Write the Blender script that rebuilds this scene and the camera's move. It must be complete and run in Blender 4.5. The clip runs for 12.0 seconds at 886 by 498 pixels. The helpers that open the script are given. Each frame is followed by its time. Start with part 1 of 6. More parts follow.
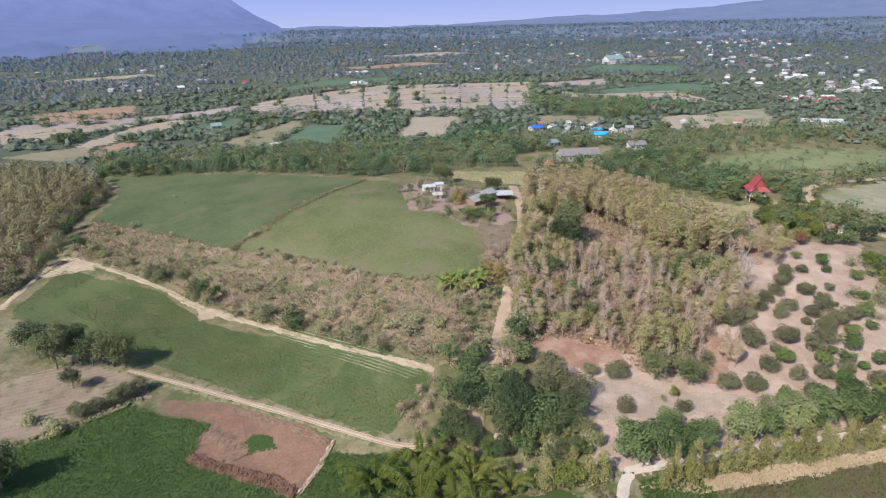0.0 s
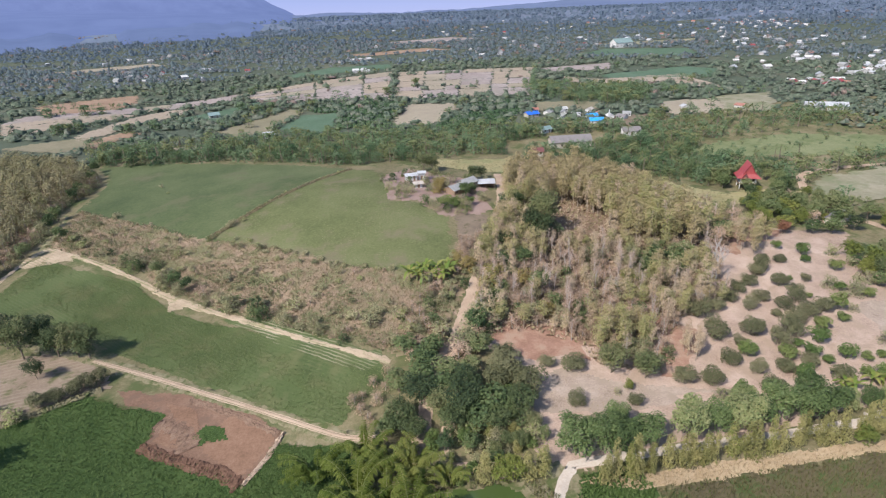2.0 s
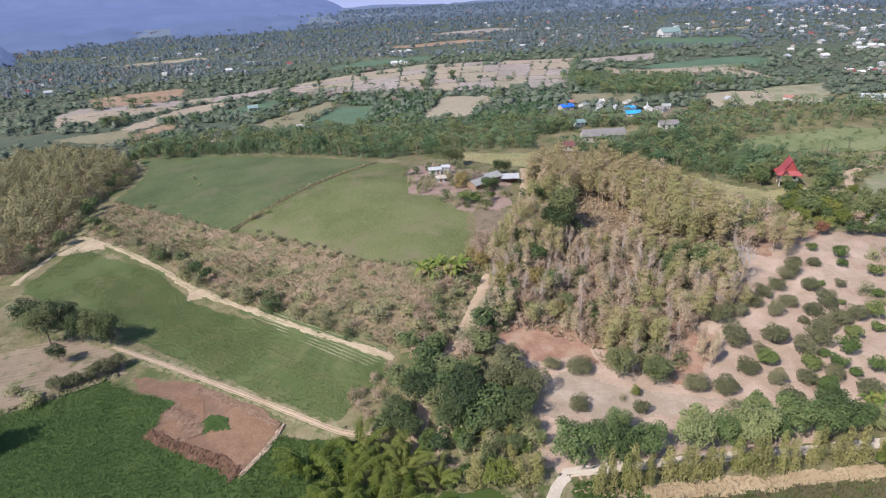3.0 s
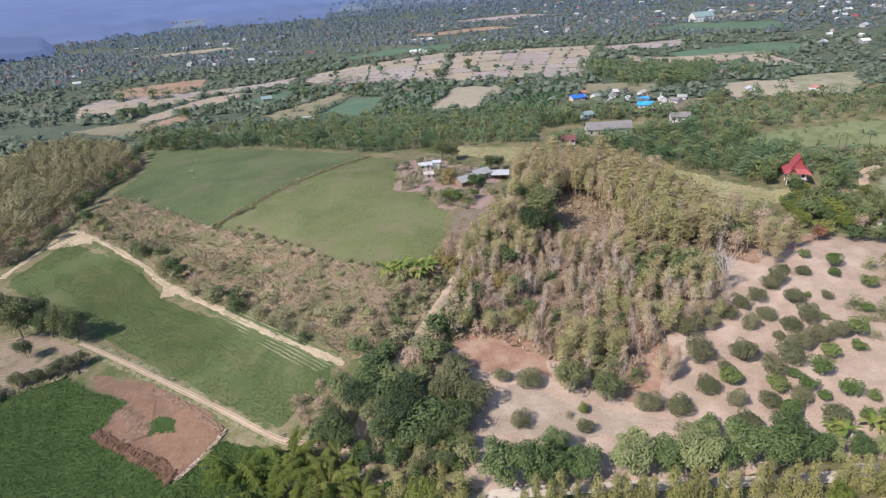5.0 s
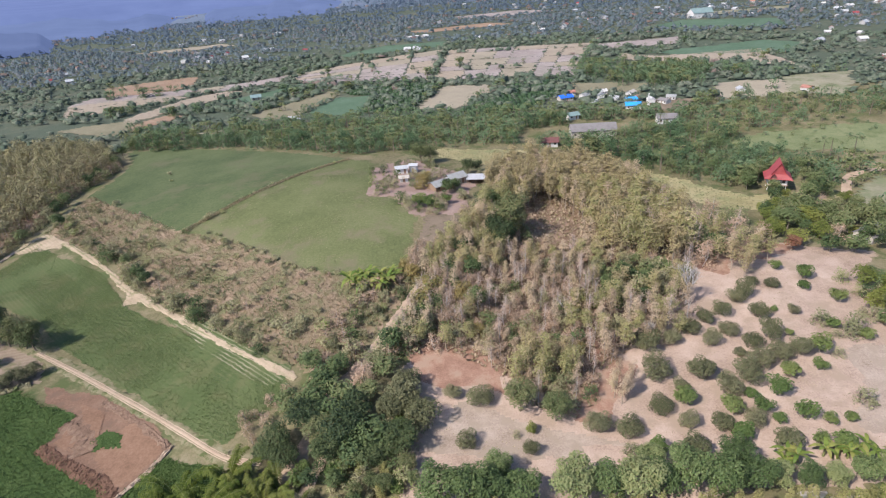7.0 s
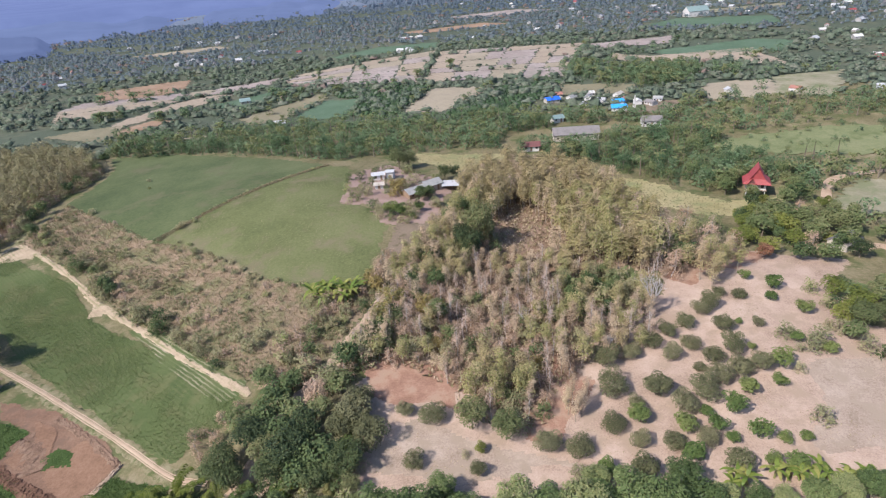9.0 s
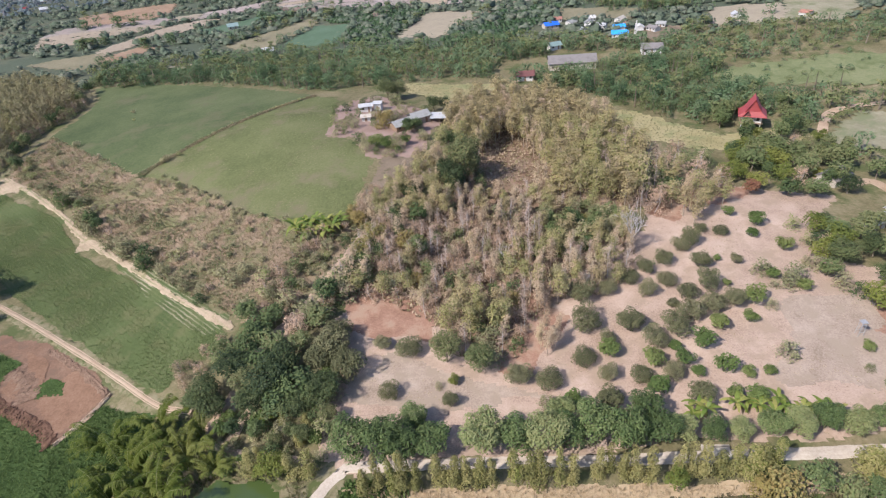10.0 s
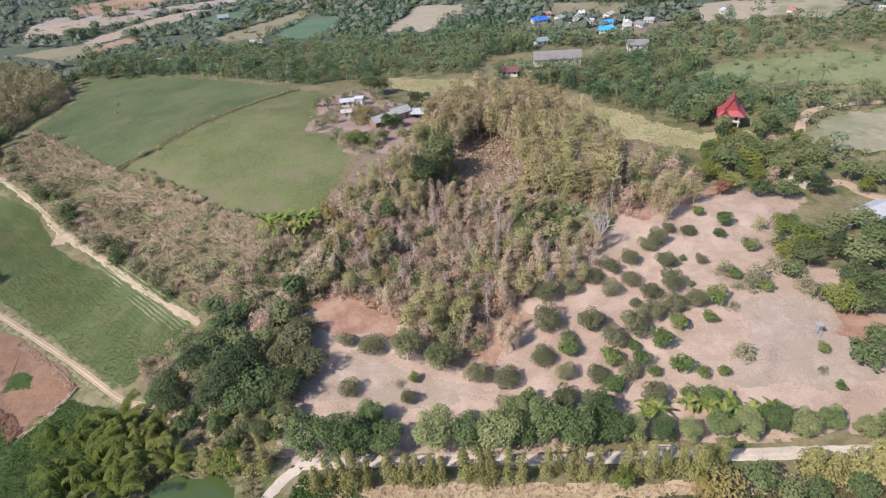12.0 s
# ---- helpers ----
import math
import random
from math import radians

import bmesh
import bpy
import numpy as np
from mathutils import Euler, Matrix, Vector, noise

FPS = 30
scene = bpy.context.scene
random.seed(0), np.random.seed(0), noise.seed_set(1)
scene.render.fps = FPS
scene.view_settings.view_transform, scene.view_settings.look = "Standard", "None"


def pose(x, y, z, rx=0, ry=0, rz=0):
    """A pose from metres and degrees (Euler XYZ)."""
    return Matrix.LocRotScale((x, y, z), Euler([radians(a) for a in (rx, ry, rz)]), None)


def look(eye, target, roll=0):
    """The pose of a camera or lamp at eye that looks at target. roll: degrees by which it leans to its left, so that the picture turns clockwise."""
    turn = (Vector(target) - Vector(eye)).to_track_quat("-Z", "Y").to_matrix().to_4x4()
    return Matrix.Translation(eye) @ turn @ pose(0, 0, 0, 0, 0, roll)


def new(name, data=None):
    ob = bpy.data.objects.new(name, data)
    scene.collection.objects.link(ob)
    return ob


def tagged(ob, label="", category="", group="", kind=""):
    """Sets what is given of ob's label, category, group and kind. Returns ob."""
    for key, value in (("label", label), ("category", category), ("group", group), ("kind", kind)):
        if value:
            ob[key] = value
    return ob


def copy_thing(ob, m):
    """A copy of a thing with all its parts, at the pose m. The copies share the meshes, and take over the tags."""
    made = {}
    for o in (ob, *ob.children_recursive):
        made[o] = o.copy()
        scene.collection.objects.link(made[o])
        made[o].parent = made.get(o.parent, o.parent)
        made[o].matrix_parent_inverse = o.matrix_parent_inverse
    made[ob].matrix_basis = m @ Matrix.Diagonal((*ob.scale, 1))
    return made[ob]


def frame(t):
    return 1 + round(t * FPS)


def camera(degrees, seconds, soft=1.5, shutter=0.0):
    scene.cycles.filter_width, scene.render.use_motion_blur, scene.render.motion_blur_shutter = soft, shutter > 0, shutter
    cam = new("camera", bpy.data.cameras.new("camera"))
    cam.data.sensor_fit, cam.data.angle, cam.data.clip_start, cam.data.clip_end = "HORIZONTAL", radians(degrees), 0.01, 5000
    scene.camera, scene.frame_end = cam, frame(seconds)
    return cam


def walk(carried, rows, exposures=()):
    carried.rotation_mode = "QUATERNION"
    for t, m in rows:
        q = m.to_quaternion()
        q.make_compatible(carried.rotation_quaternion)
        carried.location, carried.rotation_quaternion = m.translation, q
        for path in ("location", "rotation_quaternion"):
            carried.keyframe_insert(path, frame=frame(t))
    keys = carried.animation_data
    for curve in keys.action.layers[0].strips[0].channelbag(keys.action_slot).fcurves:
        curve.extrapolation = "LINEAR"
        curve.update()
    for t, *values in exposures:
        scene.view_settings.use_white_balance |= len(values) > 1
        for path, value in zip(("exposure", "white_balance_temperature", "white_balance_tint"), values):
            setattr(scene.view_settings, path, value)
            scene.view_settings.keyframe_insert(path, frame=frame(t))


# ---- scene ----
cam = camera(77.1, 12.0, 1.2)
PATH = [
    (0, (-1.564, 4.922, 76.366), (0.139, 14.030, 72.607), -1.40),
    (0.5, (1.735, 4.371, 76.466), (3.328, 13.493, 72.692), -1.57),
    (1, (5.238, 3.996, 76.353), (6.792, 13.100, 72.518), -1.76),
    (1.5, (8.768, 3.830, 76.208), (10.267, 12.917, 72.311), -2.05),
    (2, (12.687, 4.022, 76.327), (14.072, 13.097, 72.360), -2.32),
    (2.5, (16.781, 4.358, 76.172), (17.622, 13.483, 72.168), -2.77),
    (3, (21.541, 5.023, 76.224), (22.142, 14.142, 72.162), -3.20),
    (5, (40.754, 9.302, 77.062), (40.701, 18.363, 72.832), -4.12),
    (5.5, (43.722, 10.417, 77.590), (43.634, 19.466, 73.336), -3.91),
    (6, (46.098, 11.398, 78.063), (45.975, 20.436, 73.786), -4.10),
    (6.5, (49.260, 12.431, 78.274), (49.117, 21.461, 73.981), -4.19),
    (7, (52.310, 13.397, 78.545), (52.163, 22.422, 74.241), -4.19),
    (9, (63.394, 16.550, 79.791), (63.157, 25.566, 75.472), -4.77),
    (9.5, (66.244, 17.018, 80.022), (65.996, 26.030, 75.695), -4.76),
    (10, (68.878, 17.415, 80.184), (68.503, 25.831, 74.796), -5.18),
    (10.5, (71.230, 17.891, 80.760), (70.836, 26.174, 75.171), -5.16),
    (11, (73.095, 17.862, 80.988), (72.716, 26.170, 75.434), -4.87),
    (11.5, (74.589, 17.667, 81.252), (74.230, 25.993, 75.725), -4.57),
    (12, (76.424, 17.497, 81.213), (76.050, 25.836, 75.707), -4.67),
]
walk(cam, [(t, look(eye, target, roll)) for t, eye, target, roll in PATH], [(0, 0.74, 6500, 12), (5.5, 0.79, 6500, 13), (12, 0.83, 6550, 15)])

# ---- light ----
SUN_FROM = Vector((-0.58, -0.42, 0.70)).normalized()
world = bpy.data.worlds.new("sky")
scene.world = world
world.use_nodes = True
wn = world.node_tree
sky = wn.nodes.new("ShaderNodeTexSky")
sky.sky_type = "NISHITA"
sky.sun_disc = False
sky.sun_elevation = math.asin(SUN_FROM.z)
sky.sun_rotation = math.atan2(SUN_FROM.x, SUN_FROM.y)
sky.air_density, sky.dust_density, sky.ozone_density = 1.0, 0.6, 3.0
wn.nodes["Background"].inputs["Strength"].default_value = 0.135
wn.links.new(sky.outputs[0], wn.nodes["Background"].inputs["Color"])
sun_data = bpy.data.lights.new("sun", "SUN")
sun_data.energy, sun_data.angle, sun_data.color = 3.95, radians(0.6), (1.0, 0.95, 0.88)
sun = new("sun", sun_data)
sun.matrix_world = look(SUN_FROM * 500, (0, 0, 0))

# ---- relief of the land ----
SLOPE = 0.0393
HILLS = [(-15, 85, 40, -6.7), (-45, 150, 40, -3.7), (45, 185, 55, 5.2), (-20, 230, 60, 5.8), (140, 135, 45, 1.8),
         (60, 85, 35, -1.2), (160, 250, 80, -1.3), (-70, 440, 110, -4.7), (10, 120, 28, 2.2), (170, 190, 35, -1.2), (-140, 540, 90, -5.0), (270, 335, 60, 2.0)]


def ground_z(x, y):
    x, y = np.asarray(x, float), np.asarray(y, float)
    z = SLOPE * np.clip(0.184 * x + 0.983 * y - 80, -400, 1500)
    for cx, cy, r, a in HILLS:
        z = z + a * np.exp(-((x - cx) ** 2 + (y - cy) ** 2) / (r * r))
    return z


def gz(x, y):
    return float(ground_z(x, y))


# ---- materials ----
def nodes_of(name):
    m = bpy.data.materials.new(name)
    m.use_nodes = True
    t = m.node_tree
    return m, t, t.nodes["Principled BSDF"]


def noise_node(t, where, scale, detail=4.0, rough=0.6):
    n = t.nodes.new("ShaderNodeTexNoise")
    n.inputs["Scale"].default_value, n.inputs["Detail"].default_value, n.inputs["Roughness"].default_value = scale, detail, rough
    t.links.new(where, n.inputs["Vector"])
    return n.outputs["Fac"]


def ramp_node(t, fac, stops):
    r = t.nodes.new("ShaderNodeValToRGB")
    e = r.color_ramp.elements
    while len(e) < len(stops):
        e.new(0.5)
    for k, (p, c) in zip(e, stops):
        k.position, k.color = p, (*c, 1)
    t.links.new(fac, r.inputs["Fac"])
    return r.outputs["Color"]


def mix_node(t, fac, a, b, kind="MIX"):
    n = t.nodes.new("ShaderNodeMix")
    n.data_type, n.blend_type = "RGBA", kind
    for key, value in ((0, fac), (6, a), (7, b)):
        if hasattr(value, "is_linked"):
            t.links.new(value, n.inputs[key])
        else:
            n.inputs[key].default_value = value if key == 0 else (*value, 1)
    return n.outputs[2]


def math_node(t, op, a, b=0.5):
    n = t.nodes.new("ShaderNodeMath")
    n.operation = op
    for key, value in ((0, a), (1, b)):
        if hasattr(value, "is_linked"):
            t.links.new(value, n.inputs[key])
        else:
            n.inputs[key].default_value = value
    return n.outputs[0]


def bump_node(t, bsdf, height, strength, distance):
    b = t.nodes.new("ShaderNodeBump")
    b.inputs["Strength"].default_value, b.inputs["Distance"].default_value = strength, distance
    t.links.new(height, b.inputs["Height"])
    t.links.new(b.outputs[0], bsdf.inputs["Normal"])


def earth(name, dark, mid, light, patch=9.0, grain=0.7, bump=0.4, blot=None, blot_size=5.0, blot_at=0.55, rows=None):
    """Soil or short growth: patches of metres, grain of decimetres, blots of a second cover, and sown rows (degrees, metres, colour, share)."""
    m, t, bsdf = nodes_of(name)
    where = t.nodes.new("ShaderNodeNewGeometry").outputs["Position"]
    big, small = noise_node(t, where, 1 / patch, 5), noise_node(t, where, 1 / grain, 4, 0.7)
    tiny = noise_node(t, where, 5.0 / grain, 2)
    both = math_node(t, "ADD", math_node(t, "MULTIPLY", big, 0.55), math_node(t, "MULTIPLY", small, 0.45))
    col = ramp_node(t, both, [(0.34, dark), (0.5, mid), (0.66, light)])
    if blot:
        b = noise_node(t, where, 1 / blot_size, 6, 0.65)
        mask = ramp_node(t, b, [(blot_at - 0.06, (0, 0, 0)), (blot_at + 0.06, (1, 1, 1))])
        col = mix_node(t, mask, col, blot)
    if rows:
        turn, gap, tone, share = rows
        mp = t.nodes.new("ShaderNodeMapping")
        mp.inputs["Rotation"].default_value = (0, 0, radians(-turn))
        t.links.new(where, mp.inputs["Vector"])
        w = t.nodes.new("ShaderNodeTexWave")
        w.inputs["Scale"].default_value = 0.314 / gap
        w.inputs["Distortion"].default_value, w.inputs["Detail"].default_value, w.inputs["Detail Scale"].default_value = 2.0, 3, 1.5
        w.bands_direction = "Y"
        t.links.new(mp.outputs[0], w.inputs["Vector"])
        gate = ramp_node(t, noise_node(t, where, 1 / 11.0, 4, 0.6), [(0.40, (0.05, 0.05, 0.05)), (0.66, (1, 1, 1))])
        line = ramp_node(t, w.outputs["Fac"], [(0.55, (0, 0, 0)), (0.8, (1, 1, 1))])
        k = math_node(t, "MULTIPLY", math_node(t, "MULTIPLY", line, gate), share)
        col = mix_node(t, k, col, tone)
    col = mix_node(t, math_node(t, "MULTIPLY", tiny, 0.35), col, tuple(0.55 * c for c in mid))
    t.links.new(col, bsdf.inputs["Base Color"])
    bsdf.inputs["Roughness"].default_value = 0.95
    bsdf.inputs["Specular IOR Level"].default_value = 0.15
    bump_node(t, bsdf, small, bump, 0.25 * grain)
    return m


def leafy(name, tones, glow=0.25, rough=0.6, by_tree=0.62, tufted=0.0):
    """Leaves: each leaf and each plant has its own tone, and some light comes through."""
    m, t, bsdf = nodes_of(name)
    island = t.nodes.new("ShaderNodeNewGeometry").outputs["Random Per Island"]
    plant = t.nodes.new("ShaderNodeObjectInfo").outputs["Random"]
    fac = math_node(t, "ADD", math_node(t, "MULTIPLY", island, 1 - by_tree), math_node(t, "MULTIPLY", plant, by_tree))
    n = len(tones) - 1
    col = ramp_node(t, fac, [(0.12 + 0.76 * i / n, c) for i, c in enumerate(tones)])
    t.links.new(col, bsdf.inputs["Base Color"])
    bsdf.inputs["Roughness"].default_value = rough
    bsdf.inputs["Specular IOR Level"].default_value = 0.12
    if tufted:
        where = t.nodes.new("ShaderNodeNewGeometry").outputs["Position"]
        clumps = noise_node(t, where, 1 / tufted, 3, 0.7)
        bump_node(t, bsdf, clumps, 0.35, 0.6 * tufted)
        # Clump hollows are darkened too: shade put into the leaf colour.
        t.links.new(mix_node(t, ramp_node(t, clumps, [(0.40, (0, 0, 0)), (0.62, (1, 1, 1))]), tuple(0.8 * c for c in tones[0]), col), bsdf.inputs["Base Color"])
    tr = t.nodes.new("ShaderNodeBsdfTranslucent")
    t.links.new(col, tr.inputs["Color"])
    mx = t.nodes.new("ShaderNodeMixShader")
    mx.inputs[0].default_value = glow
    t.links.new(bsdf.outputs[0], mx.inputs[1])
    t.links.new(tr.outputs[0], mx.inputs[2])
    t.links.new(mx.outputs[0], t.nodes["Material Output"].inputs["Surface"])
    return m


def plain(name, colour, rough=0.8, metal=0.0, grain=1.5, vary=0.35, bump=0.2, ribs=0.0):
    """Bark, plaster, metal sheet, tile: one colour with stains and fine grain; ribs: sheet corrugation in metres."""
    m, t, bsdf = nodes_of(name)
    where = t.nodes.new("ShaderNodeTexCoord").outputs["Object"]
    a, b = noise_node(t, where, 0.4 * grain, 5), noise_node(t, where, 6 * grain, 3)
    both = math_node(t, "ADD", math_node(t, "MULTIPLY", a, 0.6), math_node(t, "MULTIPLY", b, 0.4))
    col = ramp_node(t, both, [(0.3, tuple(c * (1 - vary) for c in colour)), (0.5, colour), (0.72, tuple(min(0.9, c * (1 + 0.5 * vary)) for c in colour))])
    t.links.new(col, bsdf.inputs["Base Color"])
    bsdf.inputs["Roughness"].default_value, bsdf.inputs["Metallic"].default_value = rough, metal
    height = b
    if ribs:
        w = t.nodes.new("ShaderNodeTexWave")
        w.inputs["Scale"].default_value = 0.314 / ribs
        t.links.new(where, w.inputs["Vector"])
        height = w.outputs["Fac"]
    bump_node(t, bsdf, height, bump, 0.05)
    return m


M_GROUND = earth("dry_grassland", (0.085, 0.0808, 0.0382), (0.162, 0.14, 0.0765), (0.255, 0.212, 0.136), 14, 0.9, 0.5, (0.0723, 0.0935, 0.034), 8, 0.56)
M_SCRUB = earth("dry_scrub", (0.154, 0.117, 0.0727), (0.256, 0.189, 0.125), (0.366, 0.27, 0.193), 7, 0.5, 0.8, (0.15, 0.152, 0.0731), 6.5, 0.52)
M_ORCHARD = earth("orchard_soil", (0.196, 0.14, 0.1), (0.378, 0.279, 0.217), (0.487, 0.375, 0.299), 8, 0.35, 0.8, (0.311, 0.235, 0.172), 6, 0.57)
M_STRAW = earth("straw_soil", (0.185, 0.14, 0.103), (0.33, 0.258, 0.203), (0.425, 0.345, 0.28), 5, 0.35, 0.8, (0.295, 0.235, 0.178), 4, 0.54)
M_REDSOIL = earth("red_soil", (0.182, 0.1, 0.0686), (0.292, 0.172, 0.122), (0.385, 0.245, 0.179), 4, 0.35, 0.8, (0.33, 0.23, 0.167), 4, 0.54)
M_TRACK = earth("track_dust", (0.275, 0.197, 0.134), (0.378, 0.281, 0.203), (0.468, 0.361, 0.267), 4, 0.4, 0.35)
M_LANE = earth("lane_dust", (0.33, 0.28, 0.225), (0.46, 0.395, 0.325), (0.54, 0.47, 0.4), 4, 0.4, 0.35)
M_VERGE = earth("track_verge", (0.115, 0.102, 0.0518), (0.19, 0.166, 0.0979), (0.253, 0.224, 0.144), 3, 0.4, 0.5, (0.0691, 0.0896, 0.0288), 2.0, 0.55)
M_CROP = earth("young_crop", (0.0502, 0.0718, 0.0257), (0.0752, 0.0998, 0.0366), (0.105, 0.125, 0.0515), 14, 0.45, 0.6, (0.105, 0.114, 0.0495), 9, 0.56,
               rows=(-40, 1.0, (0.22, 0.2, 0.125), 0.17))
M_MARGIN = earth("field_margin_soil", (0.252, 0.19, 0.126), (0.378, 0.294, 0.205), (0.479, 0.379, 0.274), 5, 0.4, 0.4, (0.189, 0.184, 0.0858), 3, 0.62, rows=(-40, 1.15, (0.151, 0.171, 0.0686), 0.8))
M_SPARSE = earth("sparse_crop", (0.0502, 0.0718, 0.0257), (0.0752, 0.0998, 0.0366), (0.105, 0.125, 0.0515), 14, 0.45, 0.6, (0.105, 0.114, 0.0495), 9, 0.56, rows=(-40, 0.9, (0.36, 0.31, 0.225), 0.85))
M_LUSH = earth("lush_crop", (0.0331, 0.0603, 0.0177), (0.0538, 0.0884, 0.0265), (0.0786, 0.112, 0.0371), 7, 0.6, 0.6)
M_PADDOCK = earth("dark_paddock", (0.0421, 0.0621, 0.0257), (0.0832, 0.105, 0.0455), (0.127, 0.139, 0.0692), 26, 0.8, 0.8, (0.111, 0.11, 0.0614), 18, 0.60)
M_MEADOW = earth("light_meadow", (0.0691, 0.0853, 0.0319), (0.123, 0.136, 0.0574), (0.178, 0.174, 0.0903), 26, 0.8, 0.8, (0.162, 0.141, 0.085), 14, 0.58)
M_YARD = earth("yard_soil", (0.195, 0.129, 0.102), (0.268, 0.188, 0.156), (0.321, 0.24, 0.21), 6, 0.5, 0.3)
M_GREYPLOT = earth("fallow_plot", (0.129, 0.101, 0.0737), (0.18, 0.139, 0.101), (0.219, 0.171, 0.124), 5, 0.5, 0.4, (0.0969, 0.0887, 0.0452), 3, 0.6)
M_FLOOR = earth("leaf_litter", (0.135, 0.088, 0.0546), (0.248, 0.166, 0.115), (0.342, 0.248, 0.186), 5, 0.5, 0.6)
M_STUBBLE = earth("stubble", (0.207, 0.166, 0.147), (0.297, 0.249, 0.224), (0.364, 0.315, 0.293), 30, 2.5, 0.4, (0.224, 0.206, 0.169), 25, 0.57, rows=(28, 6.0, (0.207, 0.166, 0.147), 0.6))
M_FALLOW = earth("olive_fallow", (0.143, 0.133, 0.078), (0.194, 0.174, 0.111), (0.245, 0.214, 0.143), 20, 2.0, 0.4)
M_GREENFAR = earth("green_field", (0.0658, 0.106, 0.0653), (0.0846, 0.134, 0.0817), (0.113, 0.16, 0.114), 20, 2.0, 0.4)
M_YELLOW = earth("yellow_field", (0.224, 0.196, 0.0911), (0.302, 0.261, 0.137), (0.368, 0.313, 0.182), 12, 1.2, 0.4, (0.198, 0.216, 0.0987), 10, 0.57)
M_PALE = earth("pale_field", (0.18, 0.168, 0.111), (0.24, 0.222, 0.15), (0.3, 0.27, 0.195), 15, 2.0, 0.4, (0.156, 0.168, 0.091), 12, 0.55)
M_BANK = earth("dry_bank", (0.274, 0.202, 0.113), (0.383, 0.291, 0.184), (0.455, 0.361, 0.235), 4, 0.4, 0.6)
M_MARSH = earth("reed_marsh", (0.0675, 0.0585, 0.0333), (0.108, 0.09, 0.0522), (0.153, 0.131, 0.076), 5, 0.5, 0.7, (0.063, 0.09, 0.0285), 5, 0.55)
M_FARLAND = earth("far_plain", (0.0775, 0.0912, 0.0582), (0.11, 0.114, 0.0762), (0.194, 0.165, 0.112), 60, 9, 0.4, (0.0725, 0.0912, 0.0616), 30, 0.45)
# Far ground in bluish grey: the haze of distance is put into the colour.
M_HAZEPLAIN = earth("haze_tinted_plain", (0.108, 0.142, 0.189), (0.126, 0.158, 0.206), (0.168, 0.186, 0.229), 90, 12, 0.3)
M_ROUGH = earth("rough_meadow", (0.116, 0.138, 0.0617), (0.16, 0.178, 0.0855), (0.209, 0.214, 0.114), 15, 1.2, 0.5, (0.11, 0.133, 0.057), 9, 0.58)
M_PITSOIL = earth("damp_pit_soil", (0.139, 0.0793, 0.0495), (0.203, 0.121, 0.0784), (0.266, 0.163, 0.111), 5, 0.5, 0.4)
M_PITDARK = earth("dark_cut_soil", (0.069, 0.0399, 0.0272), (0.127, 0.0712, 0.0467), (0.207, 0.119, 0.0808), 2.0, 0.35, 0.9)
M_SPOIL = earth("crumbled_spoil", (0.095, 0.058, 0.04), (0.19, 0.122, 0.084), (0.27, 0.185, 0.13), 2.2, 0.3, 1.0)
M_PIT = earth("excavated_soil", (0.126, 0.0735, 0.0485), (0.184, 0.112, 0.0756), (0.233, 0.151, 0.104), 5, 0.45, 0.6, (0.156, 0.101, 0.0707), 3, 0.56)
M_PLOT = earth("bare_plot_soil", (0.153, 0.115, 0.0779), (0.23, 0.174, 0.127), (0.297, 0.234, 0.172), 6, 0.5, 0.5, (0.111, 0.115, 0.0492), 3.5, 0.58, rows=(18, 1.4, (0.306, 0.255, 0.18), 0.6))

L_TEAK = leafy("teak_leaves", [(0.261, 0.208, 0.116), (0.374, 0.306, 0.171), (0.33, 0.29, 0.136), (0.233, 0.246, 0.095), (0.408, 0.333, 0.197)], 0.3)
L_DRYTEAK = leafy("dry_teak_leaves", [(0.286, 0.213, 0.143), (0.394, 0.301, 0.206), (0.466, 0.364, 0.254), (0.334, 0.273, 0.149)], 0.25)
L_BELT = leafy("belt_leaves", [(0.0572, 0.101, 0.0493), (0.0833, 0.137, 0.0658), (0.114, 0.173, 0.0855), (0.147, 0.194, 0.103)], 0.25)
L_ORCHARD = leafy("orchard_leaves", [(0.0902, 0.0957, 0.0482), (0.123, 0.125, 0.0636), (0.154, 0.152, 0.0808), (0.182, 0.172, 0.0946)], 0.25)
L_ORCHARDGREEN = leafy("young_orchard_leaves", [(0.0725, 0.115, 0.0368), (0.121, 0.163, 0.0515), (0.181, 0.207, 0.0735)], 0.3)
L_MANGO = leafy("mango_leaves", [(0.0573, 0.0869, 0.0343), (0.102, 0.144, 0.0535), (0.174, 0.211, 0.0864), (0.246, 0.253, 0.116)], 0.25, 0.45)
L_DARK = leafy("dark_leaves", [(0.0347, 0.0531, 0.0263), (0.0676, 0.0908, 0.0372), (0.115, 0.134, 0.056), (0.165, 0.16, 0.0749)], 0.2, 0.5)
L_BROAD = leafy("broad_leaves", [(0.0488, 0.0777, 0.0354), (0.0896, 0.124, 0.0496), (0.138, 0.169, 0.0711), (0.203, 0.206, 0.0976)], 0.25)
L_HEDGE = leafy("hedge_leaves", [(0.162, 0.162, 0.0605), (0.248, 0.232, 0.0935), (0.335, 0.297, 0.132), (0.184, 0.205, 0.0605)], 0.35)
L_LIME = leafy("lime_leaves", [(0.11, 0.138, 0.0375), (0.176, 0.199, 0.05), (0.253, 0.257, 0.075)], 0.35)
L_BAMBOO = leafy("bamboo_leaves", [(0.0641, 0.0947, 0.0167), (0.107, 0.137, 0.0262), (0.149, 0.171, 0.0405), (0.185, 0.19, 0.0523)], 0.4)
